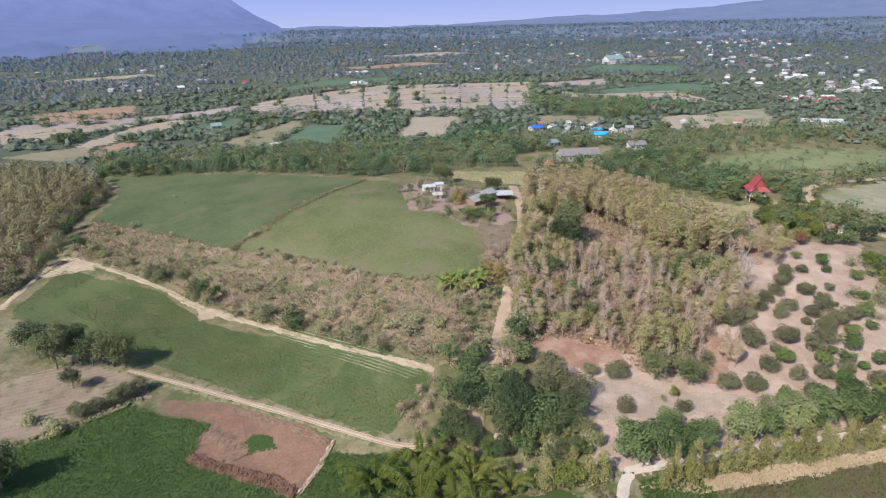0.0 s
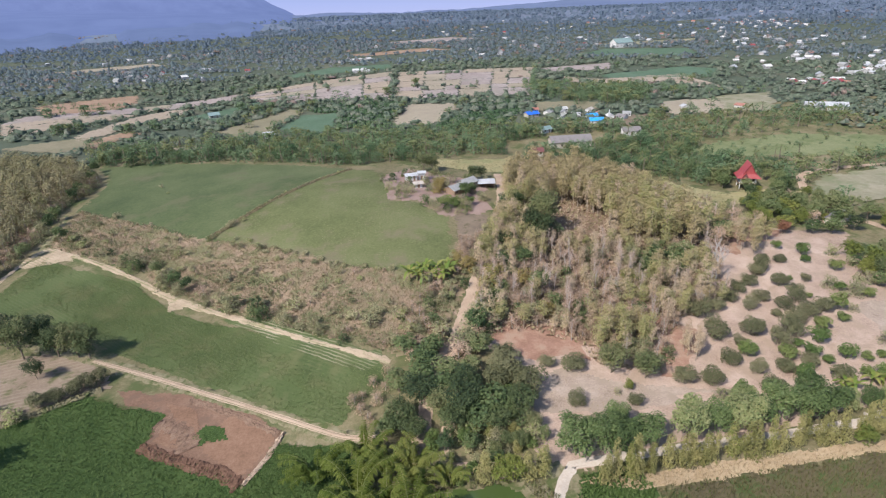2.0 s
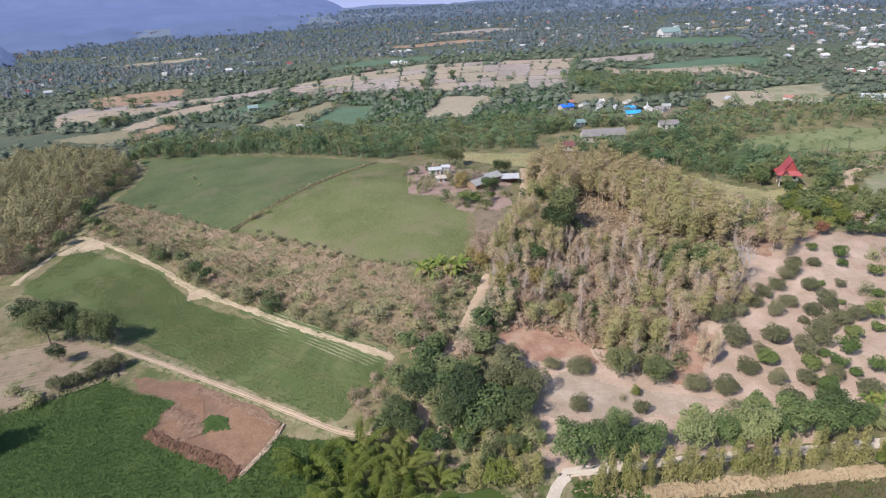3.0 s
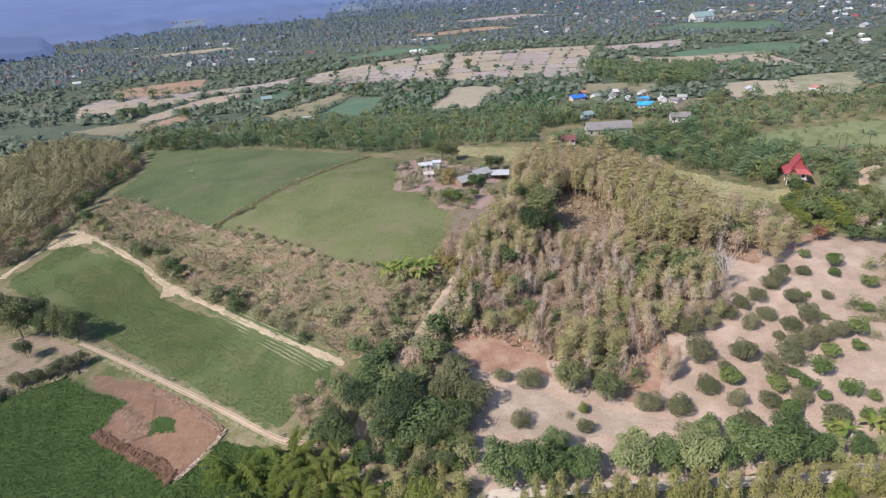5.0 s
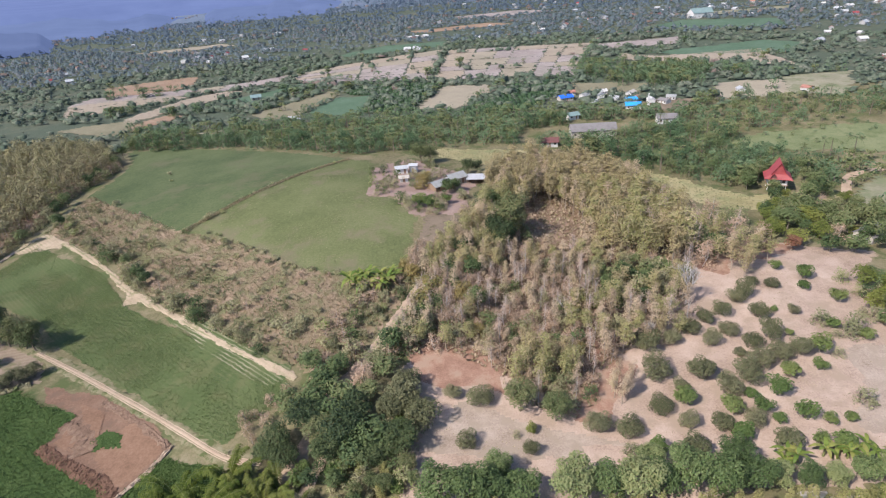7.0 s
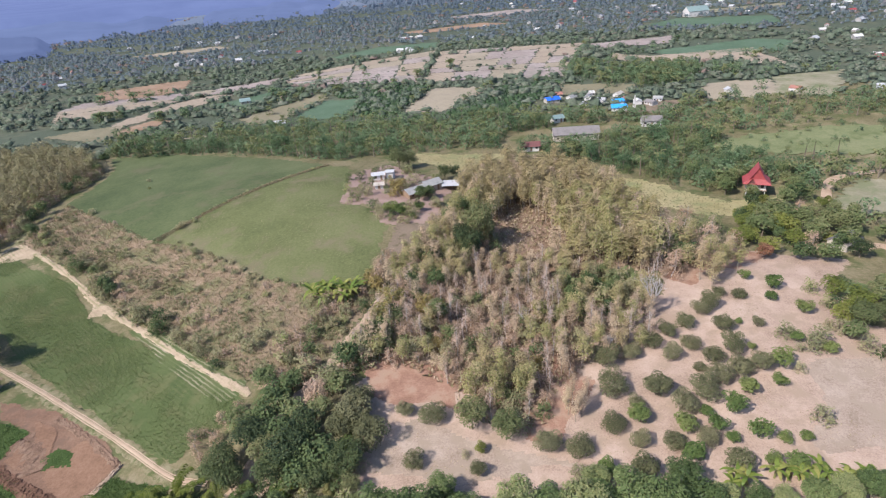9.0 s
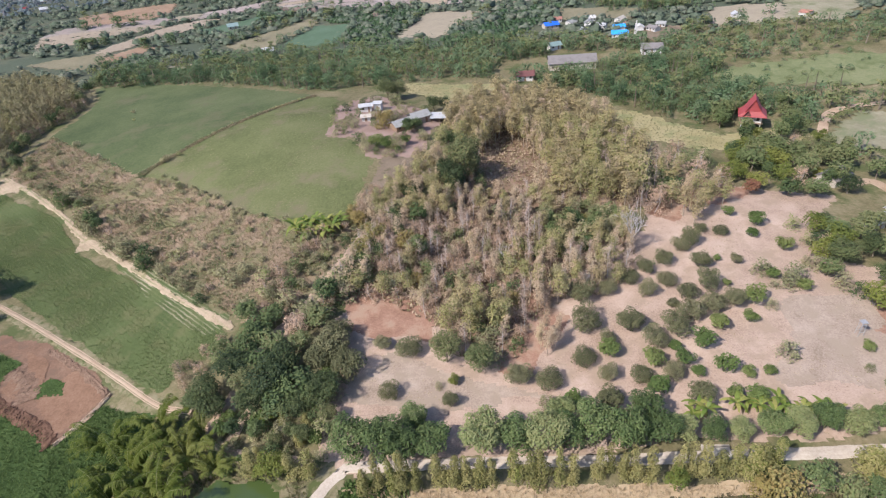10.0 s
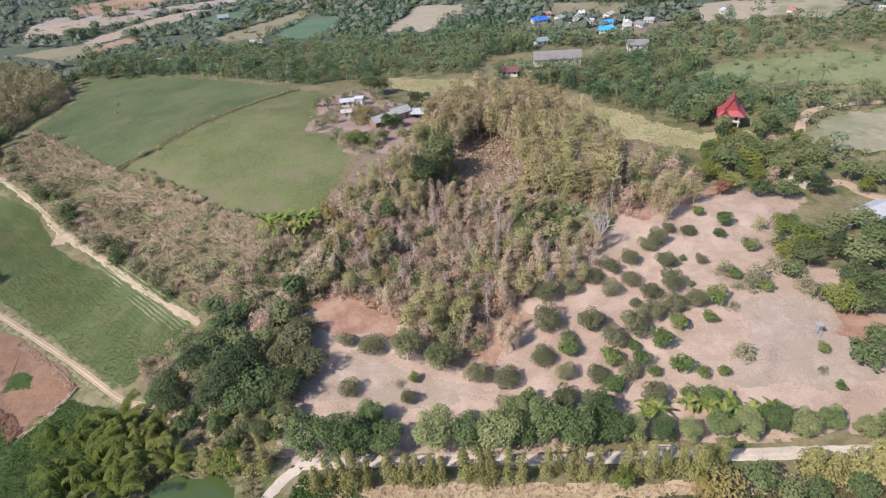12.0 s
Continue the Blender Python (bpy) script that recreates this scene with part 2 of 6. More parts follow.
L_BANANA = leafy("banana_leaves", [(0.09, 0.15, 0.03), (0.17, 0.22, 0.05), (0.30, 0.28, 0.09)], 0.35, 0.4)
L_SCRUB = leafy("scrub_leaves", [(0.149, 0.156, 0.0776), (0.237, 0.23, 0.126), (0.336, 0.293, 0.174), (0.197, 0.238, 0.0776)], 0.2)
L_GREY = leafy("grey_brush", [(0.229, 0.164, 0.112), (0.338, 0.238, 0.166), (0.436, 0.308, 0.223)], 0.15)
L_TWIG = leafy("bare_twigs", [(0.29, 0.213, 0.164), (0.387, 0.29, 0.228), (0.464, 0.355, 0.288)], 0.1)
L_PLANT = leafy("plantation_leaves", [(0.045, 0.0819, 0.0375), (0.0638, 0.109, 0.0525), (0.0825, 0.129, 0.0638)], 0.2)
L_ORANGE = leafy("autumn_leaves", [(0.213, 0.184, 0.0665), (0.271, 0.202, 0.0808), (0.18, 0.184, 0.0712)], 0.25)
L_RED = leafy("reddish_leaves", [(0.17, 0.07, 0.045), (0.24, 0.12, 0.075), (0.15, 0.12, 0.06)], 0.25)
L_TUSSOCK = leafy("dry_grass_blades", [(0.199, 0.149, 0.0907), (0.315, 0.243, 0.165), (0.432, 0.336, 0.238), (0.187, 0.17, 0.0794)], 0.3, 0.8, 0.0)
L_WEED = leafy("green_weeds", [(0.115, 0.135, 0.06), (0.165, 0.18, 0.085), (0.21, 0.21, 0.115)], 0.3, 0.7, 0.0)
L_MEADOW = leafy("meadow_blades", [(0.106, 0.126, 0.0499), (0.163, 0.174, 0.078), (0.22, 0.204, 0.109)], 0.3, 0.7, 0.0)
L_CROP = leafy("crop_blades", [(0.075, 0.103, 0.035), (0.106, 0.138, 0.0475), (0.144, 0.167, 0.0688)], 0.3, 0.6, 0.0)
L_LUSH = leafy("lush_blades", [(0.0496, 0.084, 0.0207), (0.0723, 0.114, 0.032), (0.0994, 0.139, 0.047)], 0.35, 0.6, 0.0)
# Next three: leaf colours paled and blued with distance, as painted-in haze.
L_FAR = leafy("hazed_far_wood_leaves", [(0.106, 0.138, 0.096), (0.137, 0.17, 0.119), (0.17, 0.197, 0.141), (0.205, 0.205, 0.162)], 0.2, 0.9, 0.0, 1.1)
L_FARHAZE = leafy("hazed_farthest_leaves", [(0.116, 0.151, 0.159), (0.148, 0.19, 0.198), (0.185, 0.219, 0.229), (0.225, 0.213, 0.224)], 0.35, 0.9, 0.0, 1.5)
L_DEEPHAZE = leafy("hazed_remote_leaves", [(0.132, 0.175, 0.222), (0.152, 0.196, 0.244), (0.172, 0.214, 0.262)], 0.4, 0.9, 0.0, 3.0)
L_WEST = leafy("west_wood_leaves", [(0.179, 0.153, 0.0861), (0.244, 0.215, 0.118), (0.292, 0.262, 0.15), (0.217, 0.21, 0.0906)], 0.25)
# Far brown leaves, greyed by haze that is part of the colour.
L_HAZEBROWN = leafy("hazed_far_teak_leaves", [(0.196, 0.152, 0.132), (0.249, 0.188, 0.159), (0.287, 0.216, 0.184)], 0.2, 0.9, 0.0, 1.4)
L_BANK = leafy("straw_blades", [(0.289, 0.219, 0.135), (0.385, 0.297, 0.194), (0.463, 0.365, 0.253)], 0.3, 0.8, 0.0)
L_REED = leafy("reed_blades", [(0.10, 0.085, 0.045), (0.17, 0.14, 0.075), (0.08, 0.11, 0.03)], 0.2, 0.8, 0.0)

W_BARK = plain("bark", (0.17, 0.135, 0.10), 0.9, grain=3)
W_TEAK = plain("teak_bark", (0.27, 0.22, 0.17), 0.9, grain=3)
W_BARE = plain("bare_bark", (0.34, 0.31, 0.29), 0.9, grain=3)
W_CULM = plain("bamboo_culm", (0.17, 0.18, 0.07), 0.6)
H_WHITE = plain("white_plaster", (0.50, 0.485, 0.465), 0.8)
H_GREYROOF = plain("fibre_cement_sheet", (0.26, 0.26, 0.25), 0.8, ribs=0.25, bump=0.5)
H_TINROOF = plain("pale_tin_sheet", (0.38, 0.385, 0.39), 0.6, 0.0, ribs=0.2, bump=0.5)
H_DARKROOF = plain("weathered_roof_sheet", (0.17, 0.155, 0.15), 0.85, ribs=0.3, bump=0.5)
H_RED = plain("red_roof_tile", (0.281, 0.048, 0.048), 0.6, ribs=0.3, bump=0.6)
H_TERRA = plain("terracotta_tile", (0.3, 0.14, 0.105), 0.75, ribs=0.3, bump=0.5)
H_MAROON = plain("maroon_roof", (0.13, 0.05, 0.045), 0.7, ribs=0.3, bump=0.5)
H_BLUE = plain("blue_tarpaulin", (0.02, 0.13, 0.62), 0.5)
H_CYAN = plain("light_blue_sheet", (0.03, 0.30, 0.72), 0.5)
H_TURQ = plain("turquoise_roof", (0.17, 0.235, 0.225), 0.6)
H_WOOD = plain("weathered_wood", (0.22, 0.15, 0.10), 0.85)
H_DARK = plain("dark_opening", (0.03, 0.03, 0.032), 0.6)
H_STONE = plain("pale_concrete", (0.38, 0.34, 0.29), 0.85)
H_STEEL = plain("galvanised_steel", (0.30, 0.31, 0.32), 0.6, 0.2)
H_WATER, wt, wb = nodes_of("pond_water")
wb.inputs["Base Color"].default_value = (0.05, 0.075, 0.022, 1)
wb.inputs["Roughness"].default_value = 0.12
bump_node(wt, wb, noise_node(wt, wt.nodes.new("ShaderNodeNewGeometry").outputs["Position"], 2.5, 3), 0.15, 0.05)


# ---- mesh helpers ----
def mesh_of(name, verts, faces, material, smooth=False):
    me = bpy.data.meshes.new(name)
    me.from_pydata(np.asarray(verts).tolist(), [], faces if isinstance(faces, list) else faces.tolist())
    me.materials.append(material)
    if smooth:
        me.polygons.foreach_set("use_smooth", [True] * len(me.polygons))
    me.update()
    return me


def solid(name, verts, faces, material, parent=None, label="", smooth=False):
    ob = new(name, mesh_of(name, verts, faces, material, smooth))
    if parent:
        ob.parent = parent
    if label:
        tagged(ob, label)
    return ob


def part(name, bm, material, parent, label=""):
    me = bpy.data.meshes.new(name)
    bm.to_mesh(me)
    bm.free()
    me.materials.append(material)
    ob = new(name, me)
    ob.parent = parent
    if label:
        tagged(ob, label)
    return ob


def within(poly, x, y):
    hit = np.zeros(np.shape(x), bool)
    for (x0, y0), (x1, y1) in zip(poly, poly[1:] + poly[:1]):
        if y0 != y1:
            hit ^= ((y0 > y) != (y1 > y)) & (x < (x1 - x0) * (y - y0) / (y1 - y0) + x0)
    return hit


def wobble(x, y, s):
    return np.sin(x / s + 1.7 * np.sin(y / (1.3 * s))) + 0.6 * np.sin(y / (0.45 * s) + 2.1 * np.sin(x / (0.6 * s))) + 0.4 * np.sin((x + y) / (0.21 * s))


def plots(name, corners, m, n, materials, label, seed, gap=1.5):
    """A block of small fields between four corners, parted by narrow banks."""
    r = np.random.default_rng(seed)
    c = np.array(corners, float)
    us, vs = np.sort(np.r_[0, 1, (np.arange(1, m) + r.uniform(-0.25, 0.25, m - 1)) / m]), np.sort(np.r_[0, 1, (np.arange(1, n) + r.uniform(-0.25, 0.25, n - 1)) / n])

    def at(u, v):
        return (1 - v) * ((1 - u) * c[0] + u * c[1]) + v * ((1 - u) * c[3] + u * c[2])

    for i in range(m):
        for j in range(n):
            quad = np.array([at(us[i], vs[j]), at(us[i + 1], vs[j]), at(us[i + 1], vs[j + 1]), at(us[i], vs[j + 1])])
            mid = quad.mean(0)
            quad = [tuple(mid + (p - mid) * max(0.5, 1 - gap / np.linalg.norm(p - mid))) for p in quad]
            PLOTS.append(quad)
            sheet(name, quad, 2.5, materials[int(r.integers(len(materials)))], 0.3, label, 0.5)


PLOTS = []


def sheet(name, poly, cell, material, lift, label, ragged=1.0, category="field", kind="structure", holes=()):
    """A piece of land laid on the relief, cut to poly with an uneven edge."""
    xs, ys = [p[0] for p in poly], [p[1] for p in poly]
    gx = np.arange(min(xs) - 3 * ragged, max(xs) + 3 * ragged, cell)
    gy = np.arange(min(ys) - 3 * ragged, max(ys) + 3 * ragged, cell)
    X, Y = np.meshgrid(gx, gy)
    r = np.random.default_rng(len(name) + len(poly) * 7)
    X, Y = X + r.uniform(-0.25, 0.25, X.shape) * cell, Y + r.uniform(-0.25, 0.25, X.shape) * cell
    cx, cy = X[:-1, :-1] + cell / 2, Y[:-1, :-1] + cell / 2
    ox, oy = ragged * 0.6 * wobble(cx, cy, 3.0 * ragged + 1), ragged * 0.6 * wobble(cy + 40, cx, 3.0 * ragged + 1)
    keep = within(poly, cx + ox, cy + oy)
    for hole in holes:
        keep &= ~within(hole, cx + ox, cy + oy)
    Z = ground_z(X, Y) + lift
    n = X.shape[1]
    i, j = np.nonzero(keep)
    a = i * n + j
    quads = np.stack([a, a + 1, a + n + 1, a + n], 1)
    used, flat = np.unique(quads, return_inverse=True)
    verts = np.stack([X.ravel(), Y.ravel(), Z.ravel()], 1)[used]
    ob = solid(name, verts, flat.reshape(-1, 4), material, smooth=True)
    return tagged(ob, label, category, kind=kind)


def smooth_line(pts, step):
    out = []
    p = [pts[0]] + list(pts) + [pts[-1]]
    for a, b, c, d in zip(p, p[1:], p[2:], p[3:]):
        a, b, c, d = (np.array(q, float) for q in (a, b, c, d))
        for u in np.arange(0, 1, step / max(step, np.linalg.norm(c - b))):
            out.append(0.5 * (2 * b + (c - a) * u + (2 * a - 5 * b + 4 * c - d) * u * u + (3 * b - a - 3 * c + d) * u ** 3))
    return np.array(out + [np.array(pts[-1], float)])


def ribbon(name, pts, width, material, lift, label, category="track", ruts=0.0, ragged=0.25):
    """A track along pts: a low cambered strip with wheel ruts and uneven edges."""
    line = smooth_line(pts, 0.9)
    d = np.gradient(line, axis=0)
    d /= np.linalg.norm(d, axis=1)[:, None] + 1e-9
    side = np.stack([d[:, 1], -d[:, 0]], 1)
    across = np.array([-0.5, -0.36, -0.26, -0.14, 0.0, 0.14, 0.26, 0.36, 0.5])
    drop = np.array([-0.10, 0.0, -ruts, 0.0, 0.02, 0.0, -ruts, 0.0, -0.10])
    r = np.random.default_rng(len(pts) * 13 + len(name))
    w = width * (1 + ragged * 0.5 * wobble(line[:, 0], line[:, 1], 4.0) * 0.5)
    verts = []
    for k, (u, dz) in enumerate(zip(across, drop)):
        jit = r.normal(0, 0.12 * ragged * width, len(line)) if abs(u) > 0.3 else 0
        q = line + side * (u * w + jit)[:, None]
        verts.append(np.column_stack([q, ground_z(q[:, 0], q[:, 1]) + lift + dz]))
    n, m = len(line), len(across)
    V = np.stack(verts, 1).reshape(-1, 3)
    a = (np.arange(n - 1)[:, None] * m + np.arange(m - 1)[None]).ravel()
    ob = solid(name, V, np.stack([a, a + 1, a + m + 1, a + m], 1), material, smooth=True)
    return tagged(ob, label, category, kind="structure")


def scatter(poly, gap, seed, jitter=0.45, holes=()):
    r = np.random.default_rng(seed)
    xs, ys = [p[0] for p in poly], [p[1] for p in poly]
    X, Y = np.meshgrid(np.arange(min(xs), max(xs), gap), np.arange(min(ys), max(ys), gap))
    X[1::2] += gap / 2
    X, Y = (X + r.uniform(-jitter, jitter, X.shape) * gap).ravel(), (Y + r.uniform(-jitter, jitter, Y.shape) * gap).ravel()
    k = within(poly, X, Y)
    for hole in holes:
        k &= ~within(hole, X, Y)
    return np.stack([X[k], Y[k]], 1), r


def tufts(name, poly, gap, height, width, blades, material, label, seed, holes=(), lift=0.05, thin=0.0, patchy=0.0, category="grass", slim=0.30):
    """Uncountable grass or crop plants, each a fan of blades."""
    P, r = scatter(poly, gap, seed, 0.5, holes)
    if patchy:
        P = P[wobble(P[:, 0], P[:, 1], patchy) + r.normal(0, 0.6, len(P)) > thin]
    n = len(P)
    base = np.column_stack([P, ground_z(P[:, 0], P[:, 1]) + lift])
    turn = r.uniform(0, 2 * np.pi, (n, blades))
    size = r.uniform(0.6, 1.3, (n, 1)) * np.ones((1, blades)) * r.uniform(0.7, 1.2, (n, blades))
    out = np.stack([np.cos(turn), np.sin(turn), np.zeros_like(turn)], -1)
    side = np.stack([-np.sin(turn), np.cos(turn), np.zeros_like(turn)], -1)
    foot = base[:, None] + out * 0.12 * width
    up = np.array([0, 0, 1.0])
    tip = foot + (out * r.uniform(0.5, 1.3, (n, blades, 1)) * width + up * height) * size[..., None]
    half = side * (slim * width * size)[..., None]
    mid = 0.55 * tip + 0.45 * foot + up * 0.12 * height
    V = np.stack([foot, mid - half, tip, mid + half], 2).reshape(-1, 3)
    F = np.arange(len(V)).reshape(-1, 4)
    return tagged(solid(name, V, F, material), label, category, kind="stuff")


# ---- plants ----
def tube(path, radii, sides=6):
    path = np.asarray(path, float)
    d = np.gradient(path, axis=0)
    V, F = [], []
    for k, (p, r) in enumerate(zip(path, radii)):
        t = Vector(d[k]).normalized()
        u = t.orthogonal().normalized()
        v = t.cross(u)
        for s in range(sides):
            a = 2 * math.pi * s / sides
            V.append(p + r * (math.cos(a) * np.array(u) + math.sin(a) * np.array(v)))
    for k in range(len(path) - 1):
        for s in range(sides):
            q = k * sides
            F.append([q + s, q + (s + 1) % sides, q + sides + (s + 1) % sides, q + sides + s])
    F.append(list(range(sides))[::-1])
    F.append([len(V) - sides + s for s in range(sides)])
    return V, F


def join(pieces):
    V, F = [], []
    for v, f in pieces:
        o = len(V)
        V += [tuple(map(float, p)) for p in v]
        F += [[i + o for i in q] for q in f]
    return V, F


def leaf_fan(r, P, N, length, width, fold=0.15):
    """A four-cornered leaf at each point of P, facing N, bent along its rib."""
    n = len(P)
    N = N / (np.linalg.norm(N, axis=1)[:, None] + 1e-9)
    a = np.cross(N, r.normal(0, 1, (n, 3)))
    a /= np.linalg.norm(a, axis=1)[:, None] + 1e-9
    b = np.cross(N, a)
    L, W = length * r.uniform(0.65, 1.35, (n, 1)), width * r.uniform(0.65, 1.35, (n, 1))
    lift = N * fold * L
    V = np.stack([P - a * L / 2, P - b * W / 2 + lift, P + a * L / 2, P + b * W / 2 + lift], 1).reshape(-1, 3)
    return V, np.arange(4 * n).reshape(-1, 4)


def crown_leaves(r, blobs, n, length, width, depth=0.45, up=0.6):
    blobs = np.array(blobs, float)
    size = (blobs[:, 3] * blobs[:, 4] * blobs[:, 5]) ** (2 / 3)
    pick = blobs[r.choice(len(blobs), n, p=size / size.sum())]
    d = r.normal(0, 1, (n, 3))
    d /= np.linalg.norm(d, axis=1)[:, None]
    d[:, 2] = np.where((d[:, 2] < -0.3) & (r.uniform(0, 1, n) < 0.6), -d[:, 2], d[:, 2])
    rad = 1 - depth * r.uniform(0, 1, (n, 1)) ** 1.8 + r.normal(0, 0.05, (n, 1))
    P = pick[:, :3] + d * rad * pick[:, 3:]
    N = d + r.normal(0, 0.3, (n, 3)) + np.array([-0.15, -0.1, up])
    return leaf_fan(r, P, N, length, width)


def stem_and_limbs(r, height, radius, blobs, lean=0.25, limbs=5, sides=6):
    top = np.array([r.normal(0, lean), r.normal(0, lean), height])
    mid = top * 0.5 + np.array([r.normal(0, lean * 0.6), r.normal(0, lean * 0.6), 0])
    pieces = [tube([(0, 0, -0.3), (0, 0, 0.15), mid, top], [radius * 1.35, radius, radius * 0.75, radius * 0.3], sides)]
    for k in range(limbs):
        b = np.array(blobs[k % len(blobs)][:3])
        f = r.uniform(0.45, 0.85)
        root = mid + (top - mid) * (f - 0.4)
        pieces.append(tube([root, (root + b) / 2 + np.array([0, 0, 0.1]), b], [radius * 0.45, radius * 0.3, radius * 0.12], 4))
    return join(pieces)


def tree(name, seed, height, radius, blobs, n, length, width, leaves, bark, label, category="tree", limbs=5, stem=None, depth=0.45, up=0.6, lean=0.25):
    r = np.random.default_rng(seed)
    ob = new(name)
    ob.empty_display_size = 0.5
    v, f = stem_and_limbs(r, stem or 0.75 * height, radius, blobs, lean, limbs)
    solid("trunk", v, f, bark, ob, smooth=True)
    v, f = crown_leaves(r, blobs, n, length, width, depth, up)
    solid("crown", v, f, leaves, ob)
    return tagged(ob, label, category)


def blobs_round(r, radius, z0, z1, k, small=0.55):
    out = [(0, 0, (z0 + z1) / 2, radius * 0.75, radius * 0.75, (z1 - z0) / 2 * 0.9)]
    for i in range(k):
        a = 2 * math.pi * (i + r.uniform(-0.3, 0.3)) / k
        d, s = radius * r.uniform(0.4, 0.65), radius * small * r.uniform(0.7, 1.15)
        out.append((d * math.cos(a), d * math.sin(a), z0 + (z1 - z0) * r.uniform(0.3, 0.8), s, s, min(s, (z1 - z0) * 0.42) * r.uniform(0.8, 1.1)))
    return out


def blobs_column(r, radius, z0, z1, k):
    out = []
    for i in range(k):
        f = (i + 0.5) / k
        w = radius * (0.65 + 0.5 * math.sin(math.pi * (0.15 + 0.75 * f)) ** 1.0) * r.uniform(0.65, 1.0)
        a = r.uniform(0, 2 * math.pi)
        off = radius * r.uniform(0.1, 0.5)
        out.append((off * math.cos(a), off * math.sin(a), z0 + (z1 - z0) * f, w, w * r.uniform(0.8, 1.1), (z1 - z0) / k * r.uniform(0.7, 1.05)))
    return out


def blobs_bushy(r, radius, z1, k, low):
    """A round crown over a skirt of low growth."""
    out = blobs_round(r, radius, 0.18 * z1, z1, k, 0.5)
    for i in range(low):
        a, s = 6.28 * (i + r.uniform(-0.3, 0.3)) / low, radius * r.uniform(0.42, 0.62)
        out.append((0.7 * radius * math.cos(a), 0.7 * radius * math.sin(a), 0.16 * z1, s, s, 0.2 * z1))
    return out


class Nursery:
    """Keeps built plants; the first place takes the plant itself, later ones its copies."""

    def __init__(self, *plants):
        self.plants, self.used, self.rest = list(plants), [False] * len(plants), []

    def put(self, x, y, scale=1.0, turn=0.0, which=0, tall=None, sink=0.0, group="", far=False):
        which %= len(self.plants)
        m = Matrix.Translation((x, y, gz(x, y) - sink)) @ Matrix.Rotation(turn, 4, "Z") @ Matrix.Diagonal((scale, scale, tall or scale, 1))
        if far:
            self.rest.append((which, m))
            return None
        if self.used[which]:
            ob = copy_thing(self.plants[which], Matrix())
        else:
            ob, self.used[which] = self.plants[which], True
        ob.matrix_basis = m
        if group:
            ob["group"] = group
        return ob

    def fill(self, places, seed, low=0.8, high=1.2, group="", choose=None):
        r = np.random.default_rng(seed)
        for x, y in places:
            s = r.uniform(low, high)
            self.put(x, y, s, r.uniform(0, 6.28), int(r.integers(len(self.plants))) if choose is None else choose, s * r.uniform(0.88, 1.12), group=group)

    def join_rest(self, name, label, category="woods"):
        """Joins the plants that were put far off into one mesh."""
        V, F, M, mats, start = [], [], [], [], 0
        for which, plant in enumerate(self.plants):
            ms = np.array([m for w, m in self.rest if w == which])
            for piece in plant.children:
                me = piece.data
                if me.materials[0] not in mats:
                    mats.append(me.materials[0])
                if not len(ms):
                    continue
                co = np.empty(3 * len(me.vertices))
                me.vertices.foreach_get("co", co)
                co = np.column_stack([co.reshape(-1, 3), np.ones(len(me.vertices))])
                quads = [list(p.vertices) for p in me.polygons if len(p.vertices) == 4]
                quads = np.array(quads)
                for m in ms:
                    V.append((co @ m.T)[:, :3])
                    F.append(quads + start)
                    M.append(np.full(len(quads), mats.index(me.materials[0])))
                    start += len(co)
        ob = solid(name, np.concatenate(V), np.concatenate(F), mats[0])
        for m in mats[1:]:
            ob.data.materials.append(m)
        ob.data.polygons.foreach_set("material_index", np.concatenate(M))
        self.rest = []
        return tagged(ob, label, category, kind="stuff")


# ---- land ----
def stretch(lo, a, b, hi, step):
    """Places along one axis: even between a and b, ever wider towards lo and hi."""
    out, s, v = [], step, b
    while v < hi:
        s *= 1.14
        v = min(hi, v + s)
        out.append(v)
    back, s, v = [], step, a
    while v > lo:
        s *= 1.14
        v = max(lo, v - s)
        back.append(v)
    return np.array(back[::-1] + list(np.arange(a, b + 0.1, step)) + out)


gx, gy = stretch(-3500, -170, 310, 3500, 4.0), stretch(-900, 50, 460, 3800, 4.0)
GX, GY = np.meshgrid(gx, gy)
a = (np.arange(len(gy) - 1)[:, None] * len(gx) + np.arange(len(gx) - 1)[None]).ravel()
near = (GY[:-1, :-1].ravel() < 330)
# Faces beyond 1150 m get the ground colour with haze mixed in.
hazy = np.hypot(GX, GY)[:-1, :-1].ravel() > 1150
quads = np.stack([a, a + 1, a + len(gx) + 1, a + len(gx)], 1)
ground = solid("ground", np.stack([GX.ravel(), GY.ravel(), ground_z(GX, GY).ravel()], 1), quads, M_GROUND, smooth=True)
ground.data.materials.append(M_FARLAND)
ground.data.materials.append(M_HAZEPLAIN)
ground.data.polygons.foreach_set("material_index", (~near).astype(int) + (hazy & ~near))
tagged(ground, "dry grassy farmland rising gently to a wooded plain", "ground", kind="structure")

FIELD_A = [(-98, 168), (-93, 192), (-76, 182), (-58, 171), (-42, 152), (-20, 138), (1, 120), (15, 111), (13, 107), (4, 99), (-7, 105), (-28, 120), (-42, 129), (-52, 136), (-65, 148), (-82, 156), (-95, 163)]
FIELD_D = [(-52, 120), (-44, 115), (-34, 111), (-36, 102), (-19, 93), (-14, 88), (-6, 70), (-30, 55), (-90, 80), (-73, 108)]
FIELD_E = [(-9, 98), (5, 93), (8, 86), (2, 74), (-8, 72), (-15, 89)]
PIT = [(-47, 121), (-32, 117), (-15, 107), (-8, 100), (-15, 89), (-19, 93), (-29, 98), (-37, 102), (-34, 111), (-44, 116)]
BARE_W = [(-100, 128), (-83, 133), (-71, 139), (-57, 134), (-50, 123), (-67, 108), (-95, 100)]
